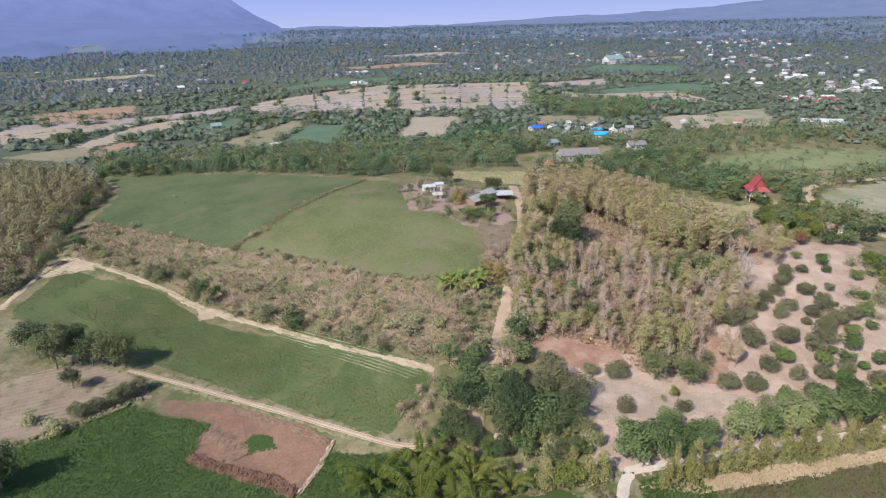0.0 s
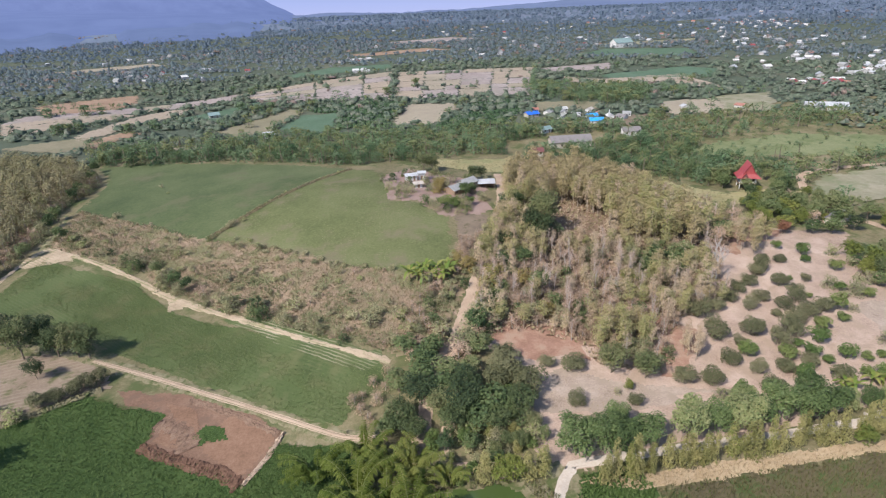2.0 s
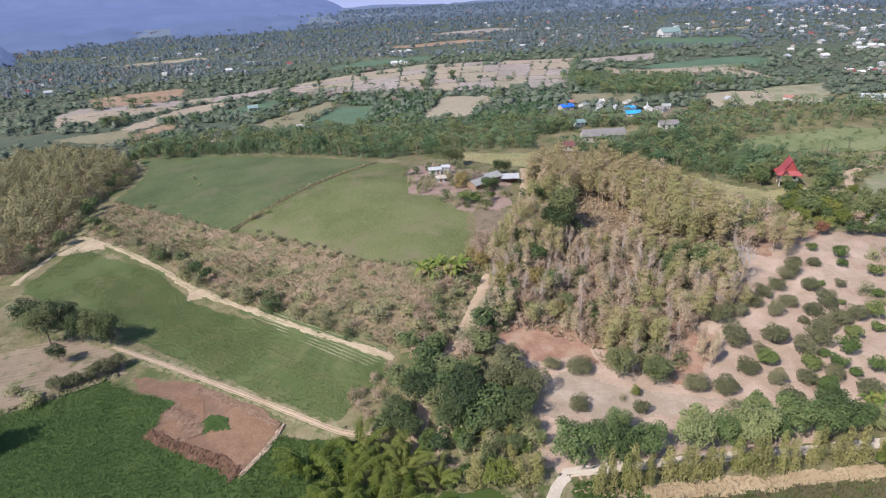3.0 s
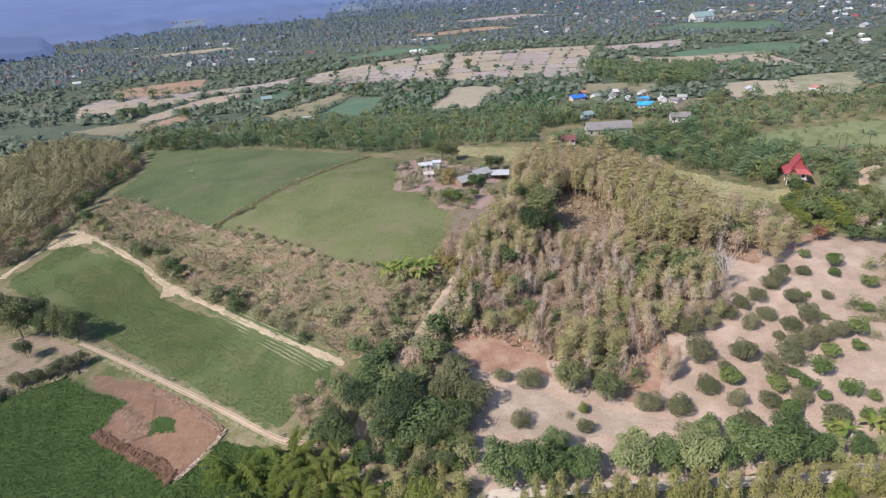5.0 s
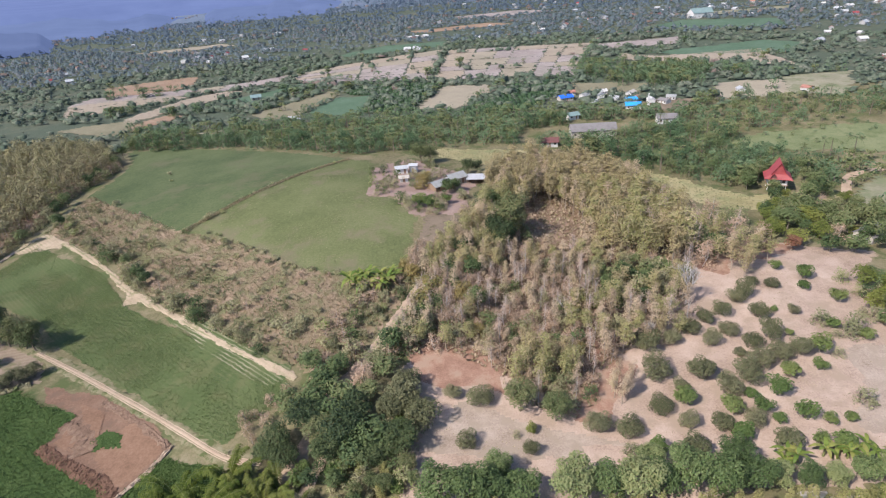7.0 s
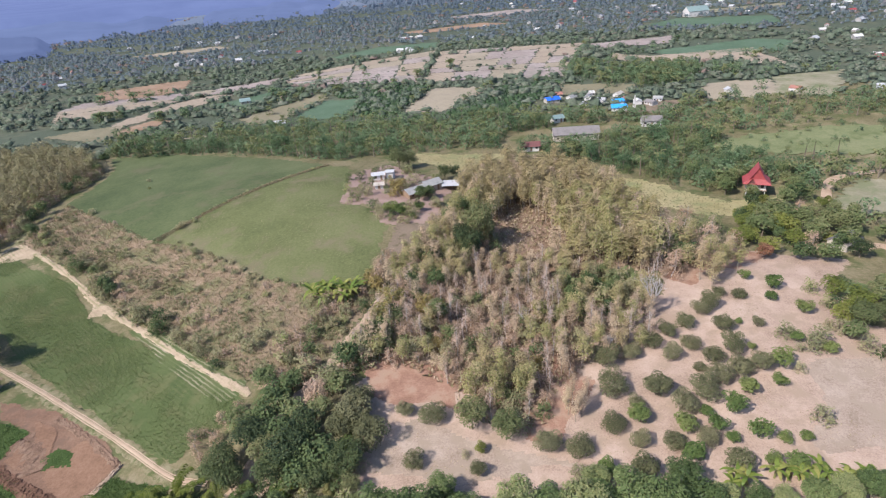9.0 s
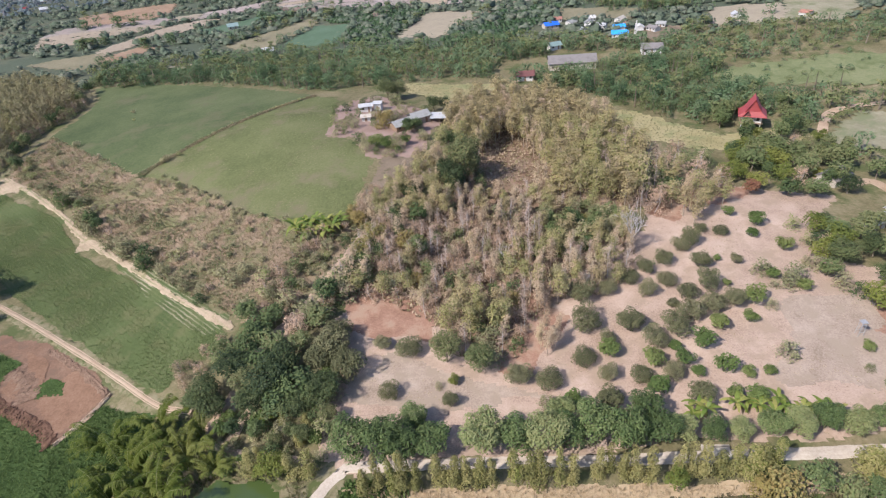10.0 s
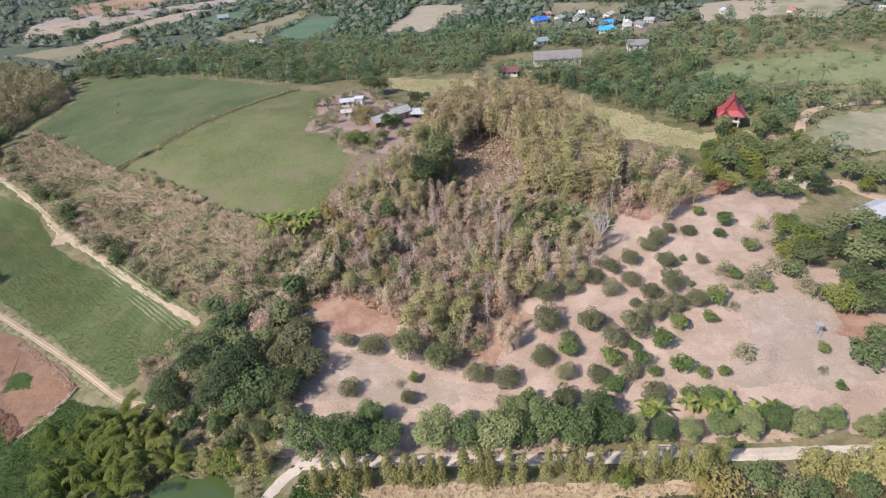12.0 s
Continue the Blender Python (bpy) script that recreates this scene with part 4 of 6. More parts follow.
mango = Nursery(*[tree("mango_tree", 180 + k, 5, 0.18, blobs_round(R, 3.6, 0.8, 7.4, 12, 0.42), 3000, 0.38, 0.27, L_MANGO, W_BARK,
                       "dense rounded green mango tree beside the lane", "fruit tree", limbs=6, stem=2.6) for k in range(4)])
broad = Nursery(*[tree("broadleaf_tree", 200 + k, 8.5, 0.22, blobs_round(R, 4.3, 1.6, 10.5, 12, 0.44), 680, 0.82, 0.6, L_BROAD, W_BARK,
                       "broad green tree with an uneven crown", limbs=8, stem=5.5) for k in range(4)])
dark = Nursery(*[tree("dark_tree", 220 + k, 8, 0.22, blobs_round(R, 4.3, 1.2, 10.5, 13, 0.42), 2200, 0.46, 0.33, L_DARK, W_BARK,
                      "dense dark green tree", limbs=7, stem=4.5) for k in range(3)])
belt = Nursery(*[tree("hedgerow_tree", 240 + k, 9, 0.22, blobs_bushy(R, 3.8, 9.4, 9, 6), 430, 0.72, 0.53, (L_BELT, L_BELT, L_BROAD, L_BELT)[k % 4], W_BARK,
                      "mid green tree in a belt behind the fields", limbs=4, stem=5) for k in range(5)])
belt_far = Nursery(*[tree("hedgerow_tree", 250 + k, 9, 0.22, blobs_bushy(R, 4.0, 9.0, 8, 5), 94, 1.25, 0.95, (L_BELT, L_BROAD, L_BELT)[k], W_BARK,
                          "mid green tree of a far belt", limbs=2, stem=5) for k in range(3)])
scrub = Nursery(*[tree("scrub_bush", 260 + k, 1.5, 0.05, blobs_round(R, 1.5, 0.1, 1.9, 5, 0.5), 180, 0.38, 0.25, L_SCRUB, W_BARK,
                       "low olive scrub bush in dry grass", "bush", limbs=4, stem=0.8, depth=0.6) for k in range(4)])
brush = Nursery(*[tree("grey_brush_tree", 270 + k, 4.5, 0.08, blobs_bushy(R, 2.1, 4.8, 6, 5), 380, 0.62, 0.13, L_GREY, W_BARE,
                       "leafless looking grey brown small tree", limbs=9, stem=4, depth=0.9) for k in range(3)])
column = Nursery(*[tree("hedge_bush", 280 + k, 3, 0.08, [(R.normal(0, 0.25), R.normal(0, 0.25), 0.6 + 0.75 * i, 1.35 - 0.13 * i, 1.35 - 0.13 * i, 0.8) for i in range(6)], 780, 0.42, 0.17, L_HEDGE, W_CULM,
                        "upright yellow green hedge bush on the bank", "bush", limbs=4, stem=2.5, depth=0.6) for k in range(3)])
lime = Nursery(*[tree("lime_green_bush", 290 + k, 3, 0.09, blobs_round(R, 2.3, 0.2, 5.2, 7, 0.5), 800, 0.45, 0.26, L_LIME, W_BARK,
                      "bright lime green bush beside the pond", "bush", limbs=4, stem=2) for k in range(2)])
leafless = Nursery(*[tree("leafless_teak_tree", 310 + k, 9, 0.11, blobs_column(R, 1.6, 2.5, 10.0, 7), 270, 1.0, 0.085, L_TWIG, W_BARE,
                          "slim leafless teak tree with pinkish grey twigs", limbs=14, stem=9, depth=0.9, up=0.0, lean=0.3) for k in range(3)])
autumn = Nursery(*[tree("autumn_tree", 320 + k, 5, 0.12, blobs_bushy(R, 2.4, 5.0, 7, 5), 600, 0.5, 0.34, L_ORANGE, W_BARK,
                        "small tree with yellow orange leaves", limbs=5, stem=3) for k in range(2)])
olive = Nursery(*[tree("olive_thicket_tree", 330 + k, 4.5, 0.1, blobs_bushy(R, 2.3, 4.4, 7, 6), 350, 0.5, 0.3, L_SCRUB if k else L_BROAD, W_BARK,
                       "olive green thicket tree in dry scrub", limbs=5, stem=2.8, depth=0.6) for k in range(3)])
red_tree = Nursery(tree("reddish_tree", 300, 5, 0.12, blobs_round(R, 2.5, 1, 5.5, 7), 600, 0.6, 0.4, L_RED, W_BARK, "small tree with reddish leaves", stem=3))


def bare_tree(seed, height, label):
    r = np.random.default_rng(seed)
    pieces = []

    def grow(p, d, length, rad, level):
        q = p + d * length
        m = (p + q) / 2 + r.normal(0, 0.05 * length, 3)
        pieces.append(tube([p, m, q], [rad, rad * 0.82, rad * 0.62], 5 if level < 2 else 3))
        if level < 4:
            for _ in range(3 if level else 4):
                e = d + r.normal(0, 0.42, 3) + np.array([0, 0, 0.12])
                grow(p + d * length * r.uniform(0.55, 1.0), e / np.linalg.norm(e), length * r.uniform(0.55, 0.8), rad * 0.58, level + 1)

    grow(np.array([0, 0, -0.3]), np.array([0.02, 0.03, 1.0]), height * 0.38, 0.19, 0)
    v, f = join(pieces)
    ob = new("bare_tree")
    solid("trunk", v, f, W_BARE, ob)
    return tagged(ob, label, "tree")


def blade_row(r, root, heading, length, rise, width, droop, k):
    """One arching blade of k pieces, as a strip."""
    u = np.linspace(0, 1, k + 1)
    h = np.array([math.cos(heading), math.sin(heading), 0])
    s = np.array([-h[1], h[0], 0])
    line = root + np.outer(u * length, h) + np.outer(rise * u - droop * u ** 2.2, [0, 0, 1])
    w = width * np.sin(np.pi * (0.08 + 0.9 * u)) ** 0.7
    V = np.concatenate([line - s * w[:, None] / 2, line + s * w[:, None] / 2])
    return V, [[i, i + 1, k + 2 + i, k + 1 + i] for i in range(k)]


def bamboo(seed):
    r = np.random.default_rng(seed)
    stems, blades = [], []
    for c in range(16):
        a = r.uniform(0, 6.28)
        h = np.array([math.cos(a), math.sin(a), 0])
        top, out = r.uniform(8.0, 14.0), r.uniform(2.5, 8.0)
        u = np.linspace(0, 1, 7)
        line = np.outer(0.6 * np.ones(7), h) * r.uniform(0.2, 1.2) + np.outer(out * u ** 2, h) + np.outer(top * (u - 0.42 * u ** 3), [0, 0, 1])
        stems.append(tube(line, 0.05 * (1 - 0.8 * u) + 0.008, 4))
        for f in np.linspace(0.3, 1.0, 34):
            p = np.array([np.interp(f, u, line[:, k]) for k in range(3)])
            for side in (-1.3, 1.3):
                blades.append(blade_row(r, p, a + side + r.normal(0, 0.14), r.uniform(1.0, 1.9) * (1.3 - 0.7 * f), r.uniform(-0.1, 0.2), 0.26, r.uniform(0.4, 0.9), 2))
    ob = new("bamboo_clump")
    for v, f in stems:
        solid("culm", v, f, W_CULM, ob)
    tagged(solid("foliage", *join(blades), L_BAMBOO, ob), kind="stuff")
    return tagged(ob, "arching bamboo clump with feathery light green fronds", "bamboo")


def banana(seed):
    r = np.random.default_rng(seed)
    ob = new("banana_plant")
    solid("stem", *tube([(0, 0, -0.2), (0, 0, 0.8), (0.05, 0, 1.7)], [0.16, 0.13, 0.08], 6), W_CULM, ob)
    for k in range(8):
        v, f = blade_row(r, np.array([0, 0, 1.5]), k * 0.82 + r.normal(0, 0.2), r.uniform(1.5, 2.2), r.uniform(1.0, 2.2), 0.55, r.uniform(0.9, 2.2), 5)
        solid("leaf", v, f, L_BANANA, ob)
    return tagged(ob, "banana plant with broad arching yellow green leaves", "plant")


def palm(seed):
    r = np.random.default_rng(seed)
    ob = new("palm_tree")
    solid("trunk", *tube([(0, 0, -0.3), (0.1, 0, 3), (0.25, 0.1, 6.5)], [0.24, 0.17, 0.14], 7), W_BARK, ob)
    fronds = []
    for k in range(18):
        a = k * 0.85
        root, length, rise, droop = np.array([0.25, 0.1, 6.4]), r.uniform(2.4, 3.2), r.uniform(0.4, 2.4), r.uniform(1.8, 3.2)
        for s in np.linspace(0.2, 1.0, 9):
            p = root + s * length * np.array([math.cos(a), math.sin(a), 0]) + np.array([0, 0, rise * s - droop * s ** 2.2])
            for side in (-0.9, 0.9):
                fronds.append(blade_row(r, p, a + side, 0.9 * (1.2 - 0.6 * s), 0.0, 0.16, 0.35, 1))
    solid("fronds", *join(fronds), L_BROAD, ob)
    return tagged(ob, "tall palm with drooping green fronds", "palm")


bare = Nursery(bare_tree(1, 11, "tall leafless pale grey tree"), bare_tree(2, 9, "leafless grey brown tree"))
bamboos = Nursery(bamboo(3), bamboo(4))
bananas = Nursery(banana(5), banana(6))
palms = Nursery(palm(7), palm(8))

# ---- teak wood ----
P, r = scatter(FOREST, 3.3, 31, 0.38, holes=[CLEARING])
for x, y in P:
    s, w, turn, pick = r.uniform(0.75, 1.1), r.uniform(), r.uniform(0, 6.28), int(r.integers(60))
    here = dict(group="trees of the teak wood", far=y > 190)
    if within(WOOD_NORTH, x, y):
        s *= 1.14
        kind, size, tall = (dry_teak, s, s) if w < 0.14 else (leafless, s, s) if w < 0.18 else (broad, 0.7 * s, 0.8 * s) if w < 0.21 else (teak, s, s * r.uniform(0.92, 1.12))
    elif within(WOOD_WEST, x, y):
        s *= 0.9
        kind, size, tall = (dry_teak, s, s) if w < 0.25 else (leafless, s, s) if w < 0.34 else (olive, 1.2 * s, 1.3 * s) if w < 0.42 else (teak, s, s * r.uniform(0.8, 1.0))
    elif within(WOOD_PALE, x, y):
        s *= 0.78
        kind, size, tall = (leafless, s, s) if w < 0.46 else (brush, 1.25 * s, 1.3 * s) if w < 0.74 else (dry_teak, s, 0.9 * s) if w < 0.92 else (olive, s, s)
    elif within(WOOD_GREEN, x, y):
        s *= 0.8
        kind, size, tall = (olive, 1.5 * s, 1.7 * s) if w < 0.42 else (broad, 0.7 * s, 0.72 * s) if w < 0.52 else (brush, 1.2 * s, 1.3 * s) if w < 0.68 else (autumn, s, 1.1 * s) if w < 0.74 else (teak, s, 0.85 * s)
    elif x > 80:
        s *= 0.82
        kind, size, tall = (leafless, s, s) if w < 0.26 else (brush, 1.2 * s, 1.3 * s) if w < 0.36 else (dry_teak, s, s) if w < 0.78 else (teak, s, 0.9 * s)
    else:
        s *= 0.76
        kind, size, tall = (brush, 1.25 * s, 1.3 * s) if w < 0.34 else (leafless, s, s) if w < 0.46 else (autumn, s, s) if w < 0.52 else (olive, 1.3 * s, 1.4 * s) if w < 0.70 else (dry_teak, s, 0.85 * s) if w < 0.88 else (teak, s, 0.85 * s)
    if 75 < x < 97 and 147 < y < 158:
        tall = 0.68 * tall
    kind.put(x, y, size, turn, pick, tall, **here)
UNDER = [(46, 132), (52, 127), (60, 120), (60, 113), (77, 100), (86, 112), (97, 125), (108, 136), (100, 140), (84, 146), (70, 152), (58, 160), (49, 145)]
P, r = scatter(UNDER, 3.9, 35, 0.45)
for k, (x, y) in enumerate(P):
    (brush if r.uniform() < 0.68 else olive).put(x, y, r.uniform(0.55, 0.95), r.uniform(0, 6.28), k, far=True)
for k, (x, y) in enumerate([(64, 106), (66, 108), (68, 110), (70, 107), (72, 108.5), (74, 105.5), (76, 106), (71, 111), (75, 110), (67, 112), (69, 104.5)]):
    teak.put(x, y, 0.8 + 0.03 * (k % 4), k, k, group="trees of the teak wood")
for k, (x, y) in enumerate([(84, 99), (85.5, 100.2), (83, 100.8), (128, 158), (131, 161), (126, 162)]):
    (dry_teak if k < 3 else teak).put(x, y, 0.62 if k < 3 else 0.85, k, k, group="trees of the teak wood")
for x, y, radius in [(70.4, 165.5, 6.0), (67.5, 158, 4.4), (65.5, 163, 4.0), (71.5, 171, 4.6)]:
    dark.put(x, y, radius / 4.6, x, int(x), 1.35 * radius / 5.4, group="green trees among the teak")
for x, y, s in [(103, 141, 0.75), (97, 140, 0.7), (92, 137, 0.6), (107, 143, 0.7)]:
    broad.put(x, y, s, x, int(x), 0.8 * s, group="green trees among the teak")
autumn.put(83, 130, 1.2, 0.4, 0, group="green trees among the teak")
bare.put(108.5, 129, 1.4, 0.5, 0)
bare.put(95, 116, 0.75, 1.5, 0)
bare.put(79, 128, 0.75, 2.5, 1)
for nursery, name, label in ((teak, "teak_wood", "crowded teak trees on the far side of the wood"), (dry_teak, "dry_teak_wood", "dry brown teak trees deep in the wood"), (broad, "wood_greenery", "green trees deep in the teak wood"), (leafless, "leafless_wood", "leafless grey teak trees deep in the wood"), (brush, "undergrowth", "dry brown brush under the teak trees"), (olive, "olive_undergrowth", "olive green brush under the teak trees")):
    if nursery.rest:
        nursery.join_rest(name, label)
west, r = scatter(WEST_WOOD, 5.0, 33, 0.4)
for x, y in west:
    s = r.uniform(0.8, 1.1)
    west_teak.put(x, y, s, r.uniform(0, 6.28), int(r.integers(4)), s * r.uniform(0.9, 1.1), group="trees of the western wood", far=x + 0.12 * y < -97)
west_teak.join_rest("western_wood", "brown canopy of the western teak wood")

# ---- orchard ----
OLIVE = [(50.6, 104.4, 2.1), (56.4, 102.6, 3.0), (52.8, 91.9, 2.2), (64.4, 89.0, 1.8), (77.7, 93.2, 2.8), (83.3, 92.0, 2.8), (92.8, 105.7, 3.5), (93.8, 113.8, 3.1), (99.9, 115.5, 2.4), (90.6, 96.7, 2.6),
         (96.3, 101.1, 1.9), (94.3, 92.1, 2.0), (93.0, 85.8, 2.9), (105.0, 119.0, 2.6), (109.7, 121.7, 2.4), (108.0, 114.0, 2.2), (114.8, 124.1, 2.5), (112.9, 117.0, 2.4), (120.0, 128.5, 2.3), (122.9, 130.3, 2.6),
         (127.3, 135.3, 1.8), (131.4, 133.6, 2.0), (122.3, 122.0, 2.6), (121.2, 114.6, 2.8), (116.0, 112.2, 2.5), (112.1, 109.7, 1.5), (101.6, 104.3, 3.2), (110.0, 102.2, 3.1), (114.5, 106.1, 3.1), (119.7, 107.9, 2.9),
         (124.3, 108.8, 2.7), (105.0, 99.5, 2.8), (106.0, 91.4, 2.4), (100.2, 91.1, 2.3), (109.0, 85.8, 2.6), (130.3, 122.1, 1.6)]
DRY_OLIVE = [(134.2, 117.9, 2.4), (139.5, 114.9, 2.9), (145.0, 120.3, 1.3), (149.3, 127.6, 1.9), (131.3, 107.1, 1.5), (137.6, 112.9, 2.2), (82.0, 86.8, 1.8), (134.6, 113.1, 1.2), (140.3, 89.6, 1.0), (62.3, 93.0, 0.9), (128.1, 94.3, 2.3)]
GREEN = [(95.9, 97.6, 2.4), (86.5, 86.4, 2.2), (128.3, 108.6, 2.6), (125.2, 103.7, 1.7), (118.7, 102.8, 2.2), (113.8, 98.1, 2.5), (108.5, 98.0, 1.4), (103.5, 94.8, 2.4), (108.9, 94.2, 2.0), (110.4, 91.0, 1.5), (102.3, 88.3, 2.2),
         (115.4, 91.7, 2.2), (118.9, 90.2, 1.5), (122.9, 90.3, 1.4), (114.7, 85.8, 1.6), (118.3, 84.7, 2.1), (142.9, 94.3, 1.4), (141.2, 85.6, 1.1), (125.2, 114.6, 1.1), (140.0, 111.8, 1.8), (136.8, 141.9, 1.6), (141.3, 137.0, 2.4),
         (138.3, 131.7, 1.7), (142.8, 125.7, 2.1), (135.7, 116.0, 1.7), (126.7, 123.5, 1.0)]
for k, (x, y, radius) in enumerate(OLIVE):
    s = radius / 2.45
    bush.put(x, y, s, 1.7 * k, k, s * (0.82 + 0.05 * (k % 4)), group="orchard bushes")
for k, (x, y, radius) in enumerate(DRY_OLIVE):
    olive.put(x, y, radius / 2.5, 1.7 * k, 1 + k % 2, 0.75 * radius / 2.5 + 0.1, group="straggling bushes of the orchard")
for k, (x, y, radius) in enumerate(GREEN):
    green_bush.put(x, y, radius / 2.1, 1.3 * k, k, 0.92 * radius / 2.1, group="young fruit trees of the orchard")
for x, y, s in [(64, 99.5, .88), (70.4, 96.3, .78)]:
    dark.put(x, y, s, x, int(y), s * 0.85, group="dark trees of the orchard")
lime.put(65.3, 93.7, 0.5, 1, 0)
for k, (x, y) in enumerate([(83.0, 102.5), (85.2, 101.0), (87.0, 103.0), (84.6, 104.2)]):
    dry_teak.put(x, y, 0.55 + 0.04 * k, 1.3 * k, k, group="trees of the teak wood")
for x, y in [(108.5, 82.4), (105.9, 81.8), (107.2, 83.4), (115.6, 83.4), (113.6, 83.2), (117.2, 82.4), (121, 83.7), (121.2, 81.9), (123.3, 81.1), (125.2, 81.6), (127, 81.1), (128, 80.2), (118.8, 80.5), (59.1, 83.3), (30, 88),
             (34.6, 144.4), (31.4, 145.3), (28, 146.4), (25.5, 147.5), (24.3, 145.6), (33.5, 142.1), (30.3, 142.9), (27.7, 142.2), (32.6, 146.8), (29.4, 148), (36.4, 146), (26.4, 144.2), (35.6, 148.4)]:
    bananas.put(x, y, (1.45 if y > 140 else 1.1) + 0.06 * (int(x) % 5), x, int(x), group="banana plants")

# row of mango trees, hedge on the bank
r = np.random.default_rng(41)
for k, x in enumerate(np.arange(47.5, 165, 4.6)):
    if abs(x - 66) > 1.2:
        s = r.uniform(0.72, 1.0) * (1 if x < 101 else 0.68)
        mango.put(x + r.normal(0, 0.5), 79.4 - 0.025 * (x - 47) + r.normal(0, 0.7), s * 1.22, r.uniform(0, 6.28), k, group="row of trees along the lane")
for x, y, s in [(84, 83.5, .8), (98, 82.5, .9), (58, 84, .8)]:
    mango.put(x, y, s, x, int(x), group="row of trees along the lane")
for k, x in enumerate(np.arange(50.5, 112, 2.05)):
    if k % 6 != 5 and r.uniform() < 0.97 and not 60.8 < x < 62.5:
        column.put(x + r.normal(0, 0.3), 73.0 - 0.03 * (x - 50) + r.normal(0, 0.35), r.uniform(0.8, 1.15), r.uniform(0, 6.28), k, r.uniform(1.25, 1.75), group="hedge on the bank")
for k, (x, y, radius) in enumerate([(110.4, 71, 2.2), (114.9, 72.2, 1.7), (127.6, 70, 2.6), (130.5, 69.8, 2.6), (133.4, 68.8, 3.0), (136.6, 69.3, 2.8), (140, 69.5, 2.6), (143.5, 69.2, 2.8), (147, 69, 2.6), (151, 69.3, 2.8), (155, 69, 2.8)]):
    column.put(x, y, radius / 1.55, 1.3 * k, k, 1.25 + 0.1 * (k % 3), group="hedge on the bank")
for k, (x, y, radius) in enumerate([(113.5, 66.6, 3.4), (118.5, 67.5, 3.1), (122.6, 66.2, 2.5), (111.3, 67.6, 2.2), (126.4, 65.8, 2.3), (132.3, 65.7, 2.6), (138, 65.5, 2.6), (145, 66, 2.6)]):
    (autumn if k in (0, 3) else broad).put(x, y, radius / (2.7 if k in (0, 3) else 5.0), 1.1 * k, k, group="small trees below the bank")
lime.put(99, 69.5, 0.9, 0.4, 1)
for k, (x, y) in enumerate([(29.5, 77.5), (32.9, 76.6), (35.3, 76.9), (38, 76.2), (40.4, 76.4)]):
    (lime if k in (1, 2) else column).put(x, y, 1.0 if k in (1, 2) else 1.25, k, k, group="bushes beside the pond")

# bamboo and trees round the track
for k, (x, y, size) in enumerate([(-0.4, 86.5, .85), (8.7, 88, .8), (6.9, 78.8, 1.0), (7, 73.3, .95), (15.8, 72.2, .9), (17.4, 80.5, .8), (18.7, 85, .6), (12, 84, .75), (23.3, 78.1, .55), (12, 76, .8)]):
    bamboos.put(x, y, size, 1.9 * k, k, group="bamboo clumps by the pond")
for k, (x, y, radius) in enumerate([(21.2, 99, 4.8), (29.1, 94.5, 5.0), (26.8, 90.6, 4.2), (35.2, 92.5, 4.8), (40.7, 92, 4.2), (30.9, 99.7, 4.2), (25, 95, 4.4), (32, 90, 4.0), (16.3, 94.6, 4.2), (18.4, 91.1, 3.6), (34.9, 88.9, 3.6), (26, 99.5, 4.2), (38, 90.5, 3.4)]):
    (dark if k % 4 != 3 else broad).put(x, y, radius / 4.7, 1.3 * k, k, 0.72 * radius / 4.7, group="dense trees by the track")
for k, (x, y, radius) in enumerate([(40.6, 103.3, 3.8), (38.5, 101.1, 3.4), (44.5, 97.4, 3.6), (41.5, 107.5, 3.0), (42.5, 100.5, 2.8)]):
    bush.put(x, y, radius / 2.4, 1.3 * k, k, 1.55 * radius / 3.6, group="small trees by the track")
for k, (x, y, radius) in enumerate([(23.3, 109.2, 3.8), (19.6, 114.4, 3.4), (25.8, 113.1, 3.4), (36.5, 111.4, 3.8), (17, 104, 3.6), (22, 104.5, 3.8), (28, 105, 3.6), (13.7, 93.5, 3.0), (33, 105, 3.2)]):
    broad.put(x, y, radius / 4.8, 1.1 * k, k, 0.7 * radius / 4.8, group="small trees by the track")
for k, (x, y, radius) in enumerate([(31.6, 109.9, 3.0), (28.5, 117, 3.0), (36, 118, 3.2), (41, 123, 3.2), (45, 125, 3), (51, 126, 2.8), (47, 131, 3), (33.5, 114, 2.8)]):
    (brush if k in (0, 5) else olive).put(x, y, radius / 2.3, 1.1 * k, k, group="small trees by the track")
for k, (x, y, s) in enumerate([(42, 87, .6), (43, 84, .45), (38, 83, .6), (29, 85, .6), (33, 82.3, .5), (24, 86, .55), (35.7, 84.2, .5)]):
    (broad if k % 2 else dark).put(x, y, 0.75 * s, k, k, group="small trees by the track")
P, r = scatter([(19, 77), (42, 79.5), (44, 90), (42, 112), (34, 90), (24, 92), (18, 86)], 2.7, 47)
for k, (x, y) in enumerate(P):
    w = r.uniform()
    (column if w < 0.14 else brush if w < 0.20 else autumn if w < 0.24 else green_bush if w < 0.36 else olive if w < 0.7 else scrub).put(x, y, r.uniform(0.6, 1.0), r.uniform(0, 6.28), k, group="brush by the track")
for k, (x, y) in enumerate([(9, 104), (11.5, 107), (8.5, 100.5), (12, 102), (10, 98), (14, 105), (15, 109), (7, 103)]):
    brush.put(x, y, 0.55 + 0.07 * (k % 4), k, k, group="brush by the track")
TRACKSIDE = smooth_line([(61, 183), (54, 164), (43, 142), (36, 125), (32, 117), (25, 106)], 1.0)
P, r = scatter([(29, 108), (34, 117), (38, 126), (45, 142), (56, 165), (60, 172), (58, 156), (58, 140), (60, 128), (50, 125), (42, 120), (38, 112), (34, 106)], 2.9, 48)
